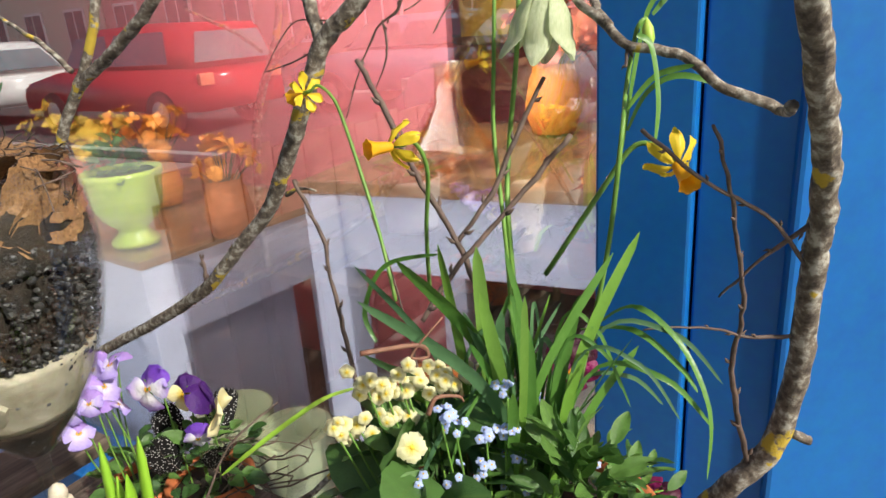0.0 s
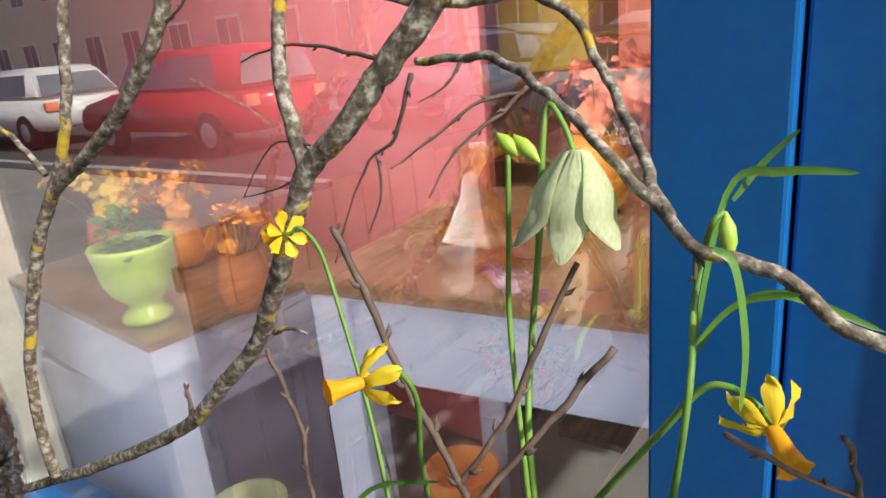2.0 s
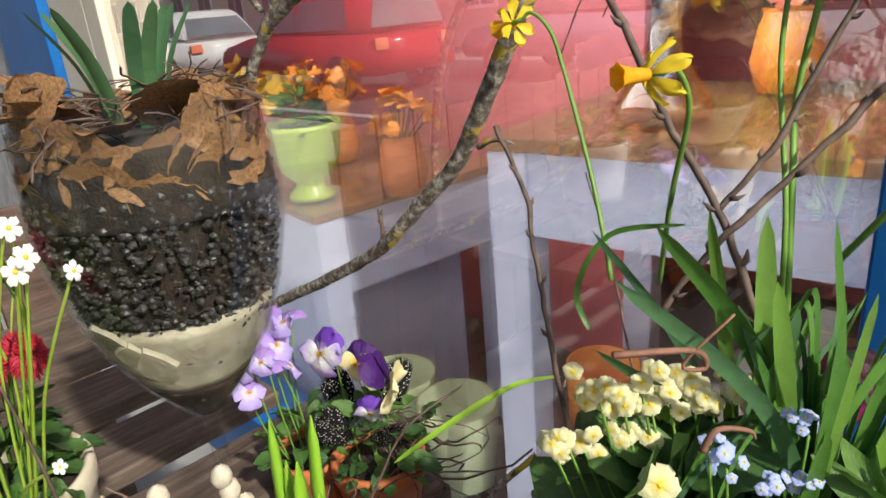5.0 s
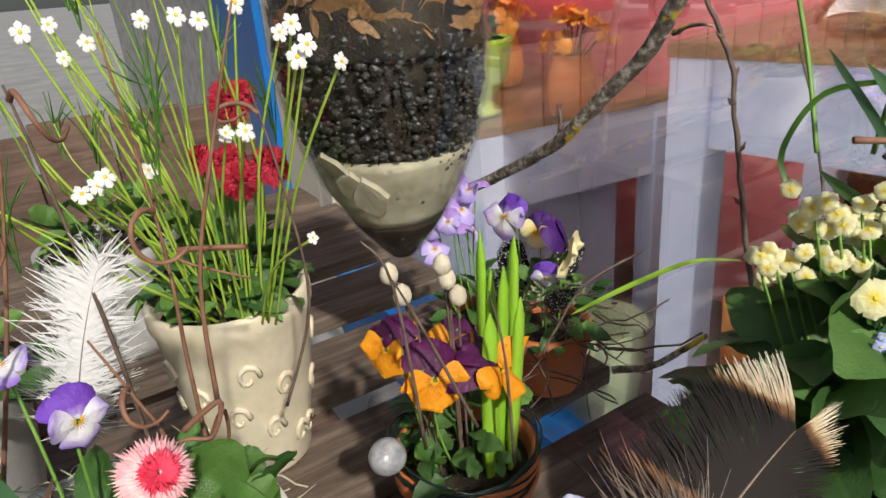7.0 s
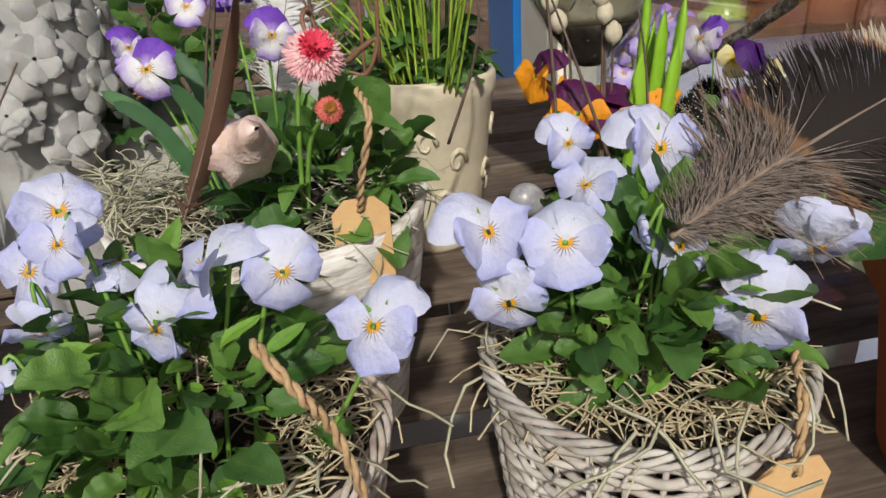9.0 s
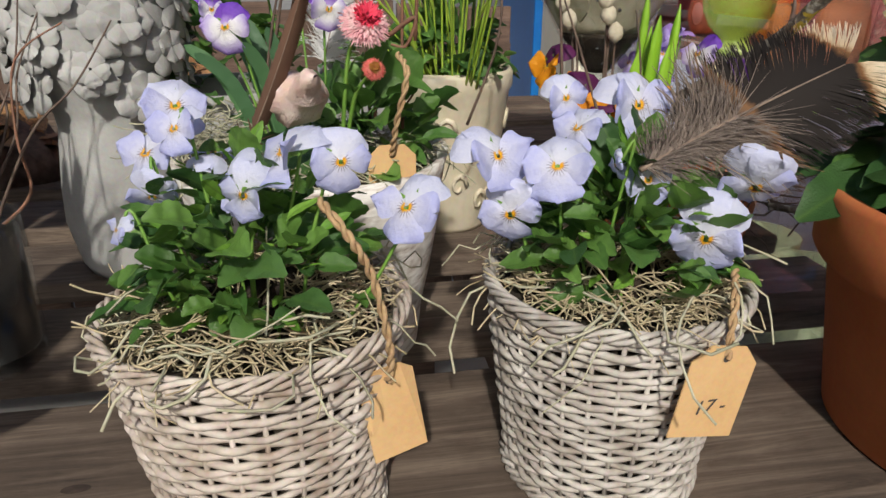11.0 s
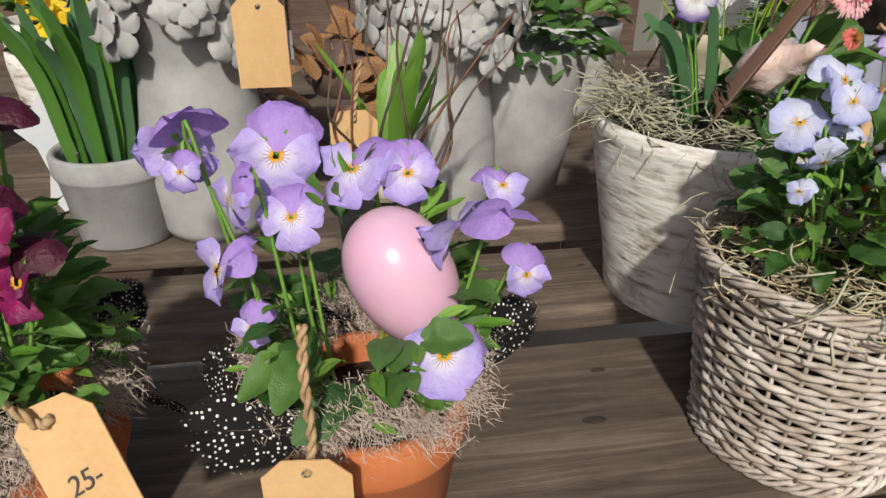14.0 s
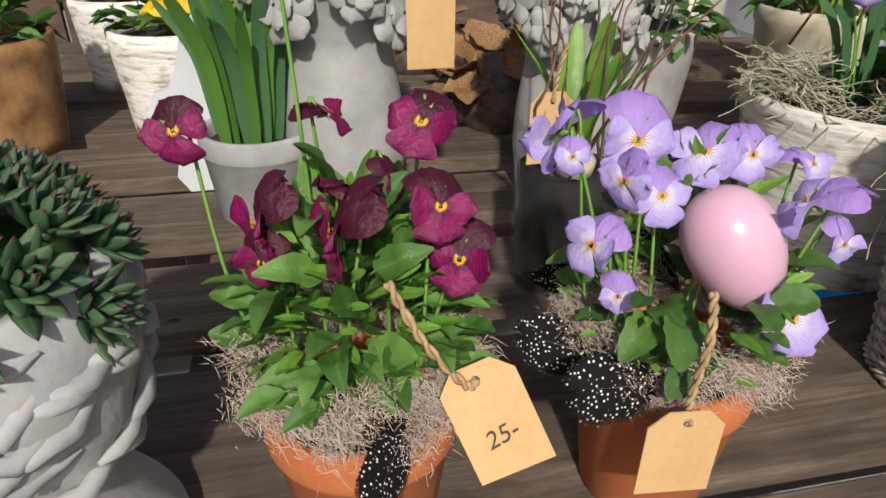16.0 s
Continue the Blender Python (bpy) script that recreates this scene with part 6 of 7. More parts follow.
daisies(crm, DAISY_RED, [(-0.172, 0.631, 1.074, 0.32, -0.62, 0.72, 0.037), (-0.157, 0.617, 1.064, 0.51, -0.66, 0.55, 0.038), (-0.135, 0.633, 1.071, 0.62, -0.41, 0.67, 0.039), (-0.188, 0.675, 1.115, 0.53, -0.71, 0.46, 0.044), (-0.181, 0.688, 1.119, 0.65, -0.58, 0.49, 0.029), (-0.211, 0.65, 1.072, 0.07, -0.68, 0.73, 0.029)], 0.15)


def star_mesh(mats, n=5, length=0.45, width=0.20, eye=0.11, lift=-0.05):
    bm = bmesh.new()
    for k in range(n):
        petal(bm, 2 * math.pi * k / n, length, width, lift, 0.0, k, 0, 0.03, 3, 3, 0.03)
    bmesh.ops.create_icosphere(bm, subdivisions=1, radius=eye, matrix=Matrix.Diagonal((1, 1, 0.5, 1)))
    bm.faces.ensure_lookup_table()
    for f in bm.faces[-20:]:
        f.material_index = 1
    return mesh_of(bm, "small_flower", *mats)


M_YOLK = plain("yellow_heart", (0.80, 0.50, 0.02), (0.86, 0.60, 0.05), 60, 0.6)
M_PURE = plain("white_blossom", (0.80, 0.80, 0.76), (0.86, 0.86, 0.83), 60, 0.55, trans=0.25)
STAR_WHITE = star_mesh((M_PURE, M_YOLK))
rows = [(-0.052, 0.537, 1.165, 0.46, -0.78, 0.42, 0.015), (-0.045, 0.538, 1.172, 0.61, -0.7, 0.37, 0.014), (-0.061, 0.555, 1.183, 0.46, -0.75, 0.48, 0.014), (-0.219, 0.512, 1.191, 0.59, -0.69, 0.41, 0.014), (-0.183, 0.506, 1.101, 0.6, -0.45, 0.66, 0.015), (-0.201, 0.502, 1.091, 0.46, -0.5, 0.73, 0.015), (-0.197, 0.513, 1.093, 0.74, -0.41, 0.54, 0.014), (-0.188, 0.554, 1.091, 0.54, -0.43, 0.72, 0.014), (-0.028, 0.546, 1.16, 0.75, -0.6, 0.26, 0.011), (-0.131, 0.566, 1.188, 0.55, -0.63, 0.55, 0.014)] + [(-0.153, 0.538, 1.192, 0.64, -0.68, 0.36, 0.012), (-0.198, 0.517, 1.174, 0.7, -0.6, 0.39, 0.01), (-0.204, 0.547, 1.18, 0.65, -0.52, 0.55, 0.013), (-0.096, 0.554, 1.197, 0.68, -0.66, 0.31, 0.014), (-0.091, 0.529, 1.123, 0.55, -0.54, 0.63, 0.014), (-0.097, 0.516, 1.125, 0.33, -0.64, 0.69, 0.012), (-0.225, 0.542, 1.193, 0.46, -0.72, 0.52, 0.012), (-0.058, 0.53, 1.051, 0.62, -0.54, 0.57, 0.009), (-0.083, 0.581, 1.176, 0.54, -0.64, 0.55, 0.013), (-0.157, 0.581, 1.191, 0.58, -0.61, 0.54, 0.015)]
inv = crm.matrix_basis.inverted()
for x, y, z, wx, wy, wz, size in rows:
    p, w = inv @ Vector((x, y, z)), Vector((wx, wy, wz))
    share("saxifrage_flower", STAR_WHITE, crm, aim(p, w, x * 90, size))
    root = Vector((p.x * 0.35 + 0.0, p.y * 0.35, 0.15))
    stem("flower_stem", [root, root.lerp(p, 0.55) + Vector((r.uniform(-0.01, 0.01), r.uniform(-0.01, 0.01), 0.01)), p - w * 0.002], 0.0014, M_STEM_LIME, crm, 0.6)
for k in range(26):
    a = r.uniform(0, 6.28)
    o = Vector((math.cos(a), math.sin(a), 0))
    L = r.uniform(0.12, 0.30)
    root = o * r.uniform(0.0, 0.05) + Vector((0, 0, 0.15))
    tip = root + o * r.uniform(0.0, 0.15) + Vector((-0.05, -0.05, L))
    stem("flower_stem", [root, root.lerp(tip, 0.4) + Vector((r.uniform(-0.02, 0.02), r.uniform(-0.02, 0.02), 0)), root.lerp(tip, 0.75) + Vector((r.uniform(-0.012, 0.012), r.uniform(-0.012, 0.012), 0)), tip], r.uniform(0.0009, 0.0017), r.choice((M_STEM_LIME, M_STEM_LIME, M_STEM)), crm, 0.5)
    if k % 2:
        bm = bmesh.new()
        for j in range(9):
            d = (o * r.uniform(-1, 1) + Vector((r.uniform(-1, 1), r.uniform(-1, 1), r.uniform(0.1, 1.2)))).normalized()
            tube(bm, [tip - Vector((0, 0, 0.01 * (j % 4))), tip + d * 0.012, tip + d * 0.026 + Vector((0, 0, 0.004))], [0.0007, 0.0006, 0.0003], 4, cap=False)
        part("needle_leaf", bm, M_GRASS, crm)

# ---------------- flame coloured violas with wire, egg, catkins and hyacinth shoots
FP = (0.021, 0.578)
flm = thing("viola_pot", Matrix.Translation((FP[0], FP[1], TOP)), "terracotta pot of purple and orange violas with hyacinth shoots", "flower pot")
clay_pot(flm, 0.045, 0.060, 0.10)
foliage(flm, 0.062, 0.10, 0.06, 60, ["dark", "dark", "viola"], 0.030, 51)
violas(flm, "flame", [(-0.013, 0.517, 0.976, -0.15, -0.83, 0.54, 0.034), (0.018, 0.523, 0.95, 0.25, -0.82, 0.51, 0.042), (0.059, 0.547, 0.947, 0.58, -0.58, 0.58, 0.044), (-0.015, 0.563, 0.954, 0.16, -0.57, 0.81, 0.036), (0.017, 0.575, 0.949, 0.29, -0.6, 0.75, 0.036), (0.041, 0.558, 0.947, 0.33, -0.57, 0.75, 0.034), (-0.003, 0.533, 0.946, -0.01, -0.81, 0.58, 0.03)], 0.09, 4)
for k, (x, y, z) in enumerate([(0.042, 0.586, 1.035), (0.061, 0.567, 1.016), (0.063, 0.606, 1.023), (0.049, 0.582, 1.006), (0.072, 0.565, 0.994), (0.053, 0.549, 0.989)]):
    tip = Vector((x - FP[0], y - FP[1], z - TOP))
    root = Vector((tip.x * 0.75, tip.y * 0.75, 0.09))
    bm = bmesh.new()
    L = (tip - root).length
    lathe(bm, [(0.004, 0), (0.0075, L * 0.3), (0.0078, L * 0.7), (0.006, L * 0.9), (0.0008, L)], 8, m=Matrix.Translation(root) @ (tip - root).to_track_quat("Z", "Y").to_matrix().to_4x4() @ Matrix.Diagonal((1, 0.55, 1, 1)))
    part("hyacinth_shoot", bm, M_SHOOT, flm)
M_CATKIN = plain("cream_catkin", (0.42, 0.37, 0.27), (0.58, 0.53, 0.41), 120, 0.9, 600, 0.6)
for k, (x, y, z) in enumerate([(0.024, 0.543, 1.027), (0.026, 0.545, 1.016), (0.032, 0.548, 1.002), (-0.009, 0.531, 1.025), (0.0, 0.527, 1.012)]):
    p = Vector((x - FP[0], y - FP[1], z - TOP))
    part("catkin", lathe(bmesh.new(), [(0.0005, -0.008), (0.0055, -0.004), (0.0065, 0.0), (0.0052, 0.005), (0.0008, 0.009)], 14, 0.05, m=Matrix.Translation(p)), M_CATKIN, flm)
    stem("catkin_stem", [Vector((p.x * 0.6, p.y * 0.6, 0.09)), p * 0.8 + Vector((0, 0, p.z * 0.1)), p - Vector((0, 0, 0.007))], 0.0012, M_TWIG, flm)
M_WIRE = plain("dark_green_wire", (0.02, 0.035, 0.03), (0.04, 0.06, 0.05), 60, 0.35, metal=0.6)
for k in range(7):
    pts = [((0.060 + 0.004 * noise.noise((q, k, 1))) * math.cos(q + k), (0.060 + 0.004 * noise.noise((q, k, 1))) * math.sin(q + k), 0.092 + 0.003 * k + 0.006 * math.sin(q * 2 + k)) for q in [j * 0.25 for j in range(26)]]
    part("wire", tube(bmesh.new(), pts, 0.0011, 5, cap=False), M_WIRE, flm)
se = tagged(part("silver_egg", lathe(bmesh.new(), [(max(0.0004, 0.014 * math.sin(math.pi * k / 14)), -0.018 * math.cos(math.pi * k / 14)) for k in range(15)], 24), plain("speckled_grey_shell", (0.22, 0.22, 0.24), (0.42, 0.42, 0.44), 120, 0.3, 400, 0.1)), "small speckled grey egg tucked in wire", "egg")
se.matrix_basis = Matrix.Translation((-0.027, 0.529, 0.874)) @ Matrix.Rotation(radians(60), 4, "X")
for pts in ([(0.01, 0.511, 0.901), (0.005, 0.498, 1.033), (-0.009, 0.491, 1.066)], [(0.045, 0.522, 0.915), (0.02, 0.507, 0.995), (0.005, 0.498, 1.038)], [(0.068, 0.532, 0.878), (0.066, 0.526, 0.969), (0.059, 0.519, 1.022)]):
    twig_thing(pts, 0.0015, M_TWIG, "thin brown twig standing among flame coloured violas", 0)

# ---------------- yellow violas and lilac violas in small pots by the window
YP = (0.064, 0.821)
yel = thing("viola_pot", Matrix.Translation((YP[0], YP[1], TOP)), "terracotta pot of purple and yellow violas near the window", "flower pot")
clay_pot(yel, 0.040, 0.052, 0.078)
foliage(yel, 0.075, 0.075, 0.075, 90, ["dark", "viola", "dark"], 0.026, 61)
violas(yel, "bicolour", [(0.092, 0.793, 0.927, 0.17, -0.89, 0.42, 0.052), (0.057, 0.817, 0.939, 0.09, -0.7, 0.71, 0.034)], 0.07, 2)
violas(yel, "violet", [(0.024, 0.802, 0.962, -0.04, -0.78, 0.62, 0.045), (0.067, 0.787, 0.898, -0.16, -0.97, 0.19, 0.028)], 0.07, 3)
strands("twig_wreath", 60, 0.058, 0.04, 0.09, M_TWIG, yel, 3, 0.001, 0.05, 0.01, ring=0.9)
LP = (-0.016, 0.848)
lil = thing("viola_pot", Matrix.Translation((LP[0], LP[1], TOP)), "small terracotta pot of pale lilac violas beside the goblet", "flower pot")
clay_pot(lil, 0.036, 0.046, 0.07)
foliage(lil, 0.055, 0.07, 0.05, 45, ["dark", "viola"], 0.026, 71)
violas(lil, "lilac", [(-0.054, 0.805, 0.922, 0.16, -0.85, 0.51, 0.033), (-0.029, 0.841, 0.955, 0.22, -0.81, 0.54, 0.037), (-0.022, 0.853, 0.975, 0.19, -0.72, 0.67, 0.034), (-0.041, 0.855, 0.971, 0.03, -0.8, 0.6, 0.031), (-0.059, 0.811, 0.945, -0.03, -0.77, 0.63, 0.027), (-0.015, 0.828, 0.937, 0.48, -0.75, 0.45, 0.027), (-0.038, 0.809, 0.953, 0.25, -0.92, 0.29, 0.027)], 0.065, 5)
for k in range(4):
    a = 1.2 + k * 1.3
    share("spotted_feather", FEATHERS["guinea"], yel, leaf_pose((0.03 * math.cos(a), 0.03 * math.sin(a), 0.10), (math.cos(a) * 0.6, math.sin(a) * 0.6, 1), (0.3, -1, 0.2), 0.06))
# clear plastic tray and a dark twig on the boards
tr_ = thing("clear_tray", un(0.60, 0.40, TOP + 0.0), "clear plastic tray lying at the end of the boards", "tray")
part("tray_base", box(bmesh.new(), (-0.04, -0.05, 0.001), (0.05, 0.05, 0.003), 0.001), M_CLEAR, tr_, smooth=False)
for lo, hi in (((-0.04, -0.05, 0.0035), (-0.038, 0.05, 0.03)), ((0.048, -0.05, 0.0035), (0.05, 0.05, 0.03)), ((-0.0375, -0.05, 0.0035), (0.0475, -0.048, 0.03)), ((-0.0375, 0.048, 0.0035), (0.0475, 0.05, 0.03))):
    part("tray_wall", box(bmesh.new(), lo, hi), M_CLEAR, tr_, smooth=False)
# ---------------- back of the table: daffodil leaves, cut-out rabbit, tubs of pansies
DL_ = Vector((-0.66, 0.10, TOP))
dp = thing("daffodil_pot", Matrix.Translation(DL_), "grey pot of budding daffodil leaves", "flower pot")
clay_pot(dp, 0.05, 0.062, 0.10, M_CONCRETE, "grey cast pot")
r = random.Random(101)
for k in range(30):
    a = r.uniform(0, 6.28)
    o = Vector((math.cos(a), math.sin(a), 0))
    h = r.uniform(0.12, 0.20)
    root = o * r.uniform(0.0, 0.045) + Vector((0, 0, 0.09))
    part("leaf", blade(bmesh.new(), [root, root + o * 0.012 + Vector((0, 0, h * 0.6)), root + o * r.uniform(0.015, 0.05) + Vector((0, 0, h))], r.uniform(0.005, 0.008), tuple(Vector((0.6, -0.7, 0)) + o * 0.4)), r.choice((M_BLUEGREEN, M_GRASS)), dp)
# flat painted rabbit
bm = bmesh.new()
RB = ((0.0, 0.0), (0.05, 0.0), (0.062, 0.02), (0.05, 0.045), (0.058, 0.07), (0.075, 0.085), (0.10, 0.10), (0.095, 0.118), (0.06, 0.115), (0.045, 0.122), (0.056, 0.16), (0.054, 0.195), (0.035, 0.205), (0.018, 0.185), (0.008, 0.15), (-0.004, 0.125), (-0.02, 0.12), (-0.03, 0.10), (-0.012, 0.08), (-0.005, 0.05), (-0.012, 0.02))
fr, bk = [bm.verts.new((x, -0.005, z)) for x, z in RB], [bm.verts.new((x, 0.005, z)) for x, z in RB]
bm.faces.new(fr)
bm.faces.new(bk[::-1])
for i in range(len(RB)):
    k = (i + 1) % len(RB)
    bm.faces.new((fr[k], fr[i], bk[i], bk[k]))
rb = tagged(part("wooden_cutout", bm, plain("pale_grey_paint", (0.50, 0.53, 0.56), (0.62, 0.64, 0.66), 8, 0.6, 120, 0.15), smooth=False), "pale grey painted wooden cut-out ornament", "ornament")
rb.matrix_basis = Matrix.Translation((-0.775, 0.085, TOP)) @ Matrix.Rotation(radians(48), 4, "Z")


def pansy_tub(m, kind, label, seed, mat, count=12):
    t_ = thing("pansy_tub", m, label, "flower pot", "bark tubs of pansies at the back")
    bm = lathe(bmesh.new(), [(0.001, 0.0), (0.075, 0.0)] + [(0.075 + 0.015 * k / 8, 0.15 * k / 8) for k in range(1, 9)] + [(0.083, 0.15), (0.08, 0.13)], 48, 0.04, seed)
    part("bark_tub", bm, mat, t_)
    part("soil", lathe(bmesh.new(), [(0.081, 0.135), (0.001, 0.14)], 24), M_SOIL, t_)
    foliage(t_, 0.10, 0.145, 0.07, 70, ["viola", "spoon"], 0.045, seed)
    rr = random.Random(seed)
    rows = []
    for k in range(count):
        a = rr.uniform(0, 6.28)
        d = rr.uniform(0.02, 0.085)
        p = m @ Vector((d * math.cos(a), d * math.sin(a), 0.215 - 0.4 * d * d / 0.09 + rr.uniform(0, 0.02)))
        rows.append((*p, 0.5 + rr.uniform(-0.4, 0.4), -0.7 + rr.uniform(-0.4, 0.4), 0.5, rr.uniform(0.04, 0.055)))
    violas(t_, kind, rows, 0.13, seed)


pansy_tub(Matrix.Translation((-0.958, 0.227, 0.75)), "yellow", "bark tub of yellow pansies at the back of the table", 111, M_BIRCH)
pansy_tub(Matrix.Translation((-1.091, 0.031, 0.75)), "white", "mossy bark tub of white pansies at the back", 112, M_DEADLEAF)
pansy_tub(un(0.25, 0.98, TOP), "yellow", "grey tub of leafy plants behind the cream pot", 113, M_CONCRETE, 0)
pansy_tub(un(-0.62, 1.12, TOP), "yellow", "bark tub of yellow pansies beside the window wall", 114, M_BIRCH)
we = tagged(part("wooden_egg", lathe(bmesh.new(), [(max(0.0004, 0.024 * math.sin(math.pi * k / 14)), -0.033 * math.cos(math.pi * k / 14)) for k in range(15)], 24), plain("pale_wood_egg", (0.55, 0.34, 0.18), (0.66, 0.45, 0.27), 20, 0.5)), "pale wooden egg resting among yellow pansies", "egg")
we.matrix_basis = Matrix.Translation(Vector((-0.958, 0.227, 0.75)) + Vector((-0.01, 0.0, 0.22)))
# heaps of dry leaves and bark between the tubs
for u, n, k in ((-0.85, 0.85, 0), (-0.35, 0.95, 1), (0.0, 0.85, 2), (-0.1, 1.2, 3)):
    h_ = thing("leaf_heap", un(u, n, TOP), "heap of dry brown leaves and bark on the boards", "dry leaves", "", "stuff")
    part("bark_core", lathe(bmesh.new(), [(0.001, 0), (0.12, 0), (0.10, 0.05), (0.06, 0.09), (0.001, 0.10)], 24, 0.3, k), M_TWIG, h_)
    for q in range(45):
        a, d = r.uniform(0, 6.28), r.uniform(0, 0.13)
        share("dry_leaf", r.choice(DEAD), h_, leaf_pose((d * math.cos(a), d * math.sin(a), 0.105 - d * 0.6), (r.uniform(-1, 1), r.uniform(-1, 1), r.uniform(-0.2, 0.7)), (r.uniform(-0.5, 0.5), r.uniform(-0.8, 0.2), 1), r.uniform(0.05, 0.085)))
# tall grey pot and glass beside the birch planter
gp = thing("stone_pot", un(0.06, 0.62, TOP), "mossy grey stone pot behind the birch planter", "pot")
part("pot", lathe(bmesh.new(), [(0.001, 0), (0.06, 0), (0.075, 0.08), (0.085, 0.17), (0.088, 0.18), (0.08, 0.18), (0.07, 0.1), (0.001, 0.09)], 40, 0.02), M_CONCRETE, gp)
foliage(gp, 0.11, 0.17, 0.12, 110, ["dark", "viola"], 0.045, 121)
price_tag(Matrix.Translation((-0.479, 0.162, 1.005)) @ Matrix.Rotation(radians(48), 4, "Z"), 0.045, 0.08, "", 0.0, "brown card price tag hanging on a pale stone bust", string=[(-0.488, 0.17, 1.036), (-0.488, 0.171, 1.013)])
# ---------------- large terracotta planter
PC = Vector((0.340, 0.540, TOP))
pl = thing("terracotta_planter", Matrix.Translation(PC), "large terracotta planter of daffodils, primroses and forget-me-nots", "planter")
part("pot", lathe(bmesh.new(), [(0.001, 0.0), (0.102, 0.0), (0.105, 0.003), (0.124, 0.12), (0.132, 0.122), (0.135, 0.127), (0.137, 0.166), (0.133, 0.171), (0.124, 0.168), (0.121, 0.14)], 72), M_TERRA, pl, "large terracotta pot with a thick rim")
part("soil", lathe(bmesh.new(), [(0.122, 0.152), (0.06, 0.158), (0.001, 0.160)], 36, 0.05), M_SOIL, pl)
inv = pl.matrix_basis.inverted()
VX, VY = Vector((0.96, 0.28, 0)), Vector((-0.28, 0.96, 0))
r = random.Random(77)
foliage(pl, 0.105, 0.160, 0.110, 110, ["primula"], 0.062, 81, (-0.055, 0.0), 0.5)
foliage(pl, 0.100, 0.160, 0.115, 260, ["myosotis"], 0.034, 82, (0.045, -0.045))
M_PRIM = petal_mat("primrose_petal", (0.82, 0.62, 0.05), (0.82, 0.70, 0.16), (0.80, 0.76, 0.42), (0.82, 0.79, 0.50))
M_FORGET = plain("forget_me_not_petal", (0.36, 0.46, 0.80), (0.50, 0.58, 0.86), 20, 0.55, trans=0.25)
PRIM = star_mesh((M_PRIM, M_YOLK), 5, 0.45, 0.26, 0.06)
FORGET = star_mesh((M_FORGET, M_YOLK), 5, 0.42, 0.22, 0.10)
spots = [(0.211, 0.538, 1.042), (0.222, 0.539, 1.042), (0.231, 0.541, 1.037), (0.239, 0.542, 1.069), (0.25, 0.544, 1.055), (0.253, 0.544, 1.065), (0.266, 0.546, 1.07), (0.271, 0.547, 1.055), (0.283, 0.549, 1.06), (0.296, 0.551, 1.061), (0.31, 0.553, 1.049), (0.322, 0.554, 1.054), (0.257, 0.545, 1.035), (0.262, 0.547, 1.012), (0.242, 0.543, 1.026), (0.271, 0.547, 1.033)] + [(0.288, 0.571, 1.035), (0.298, 0.571, 1.055), (0.313, 0.575, 1.026), (0.326, 0.576, 1.05), (0.284, 0.569, 1.054), (0.271, 0.567, 1.028), (0.257, 0.565, 1.031), (0.303, 0.573, 1.037), (0.342, 0.578, 1.029), (0.293, 0.571, 1.059), (0.249, 0.564, 1.048), (0.279, 0.569, 1.031), (0.229, 0.561, 1.02), (0.309, 0.573, 1.042)]
for k, p in enumerate(spots):
    p = inv @ Vector(p)
    for j in range(2):
        o = Vector((r.uniform(-1, 1), r.uniform(-0.6, 0.6), r.uniform(-1, 0.8))) * 0.013
        share("primrose", PRIM, pl, aim(p + o, (p.x * 3 + r.uniform(-0.8, 0.5), -1, r.uniform(0, 1.2)), r.uniform(0, 6), r.uniform(0.011, 0.014)))
    w = Vector((p.x * 3 + r.uniform(-0.5, 0.4), -1 + r.uniform(-0.4, 0.5), 0.9 + r.uniform(-0.5, 0.4)))
    share("primrose", PRIM, pl, aim(p, w, r.uniform(0, 6), r.uniform(0.013, 0.016)))
    stem("stalk", [Vector((p.x * 0.6, p.y * 0.6, 0.15)), p - w.normalized() * 0.004], 0.0012, M_STEM, pl)
for p in [(0.266, 0.509, 1.031)]:
    share("primrose", PRIM, pl, aim(inv @ Vector(p), (0, -1, 0.5), 1, 0.025))
for k, p in enumerate([(0.297, 0.503, 1.044), (0.32, 0.506, 1.032), (0.335, 0.507, 1.029), (0.271, 0.499, 1.005), (0.317, 0.506, 1.001), (0.342, 0.509, 0.97), (0.338, 0.507, 1.058), (0.272, 0.5, 0.986), (0.287, 0.501, 1.054), (0.293, 0.503, 1.001), (0.342, 0.509, 1.004)] + [(0.378, 0.622, 0.983), (0.401, 0.616, 0.979), (0.337, 0.627, 0.959), (0.323, 0.627, 0.946), (0.349, 0.623, 0.953), (0.373, 0.611, 0.912), (0.456, 0.588, 0.895), (0.36, 0.61, 0.891), (0.282, 0.629, 0.901), (0.449, 0.594, 0.915), (0.405, 0.607, 0.932), (0.471, 0.583, 0.882)]):
    c = inv @ Vector(p)
    root = Vector((c.x * 0.6, c.y * 0.6, 0.15))
    stem("flower_stem", [root, root.lerp(c, 0.6), c], 0.0011, M_STEM, pl)
    for j in range(7):
        o = Vector((r.uniform(-1, 1), r.uniform(-1, 1), r.uniform(-0.3, 1))) * 0.009
        share("forget_me_not", FORGET, pl, aim(c + o, o.normalized() + Vector((0, -0.8, 0.6)), r.uniform(0, 6), r.uniform(0.007, 0.010)))
# dark pansies at the side
violas(pl, "wine", [(0.45, 0.648, 0.98, -0.28, -0.86, 0.42, 0.053), (0.513, 0.591, 0.867, -0.25, -0.73, 0.63, 0.029)] , 0.15, 9)
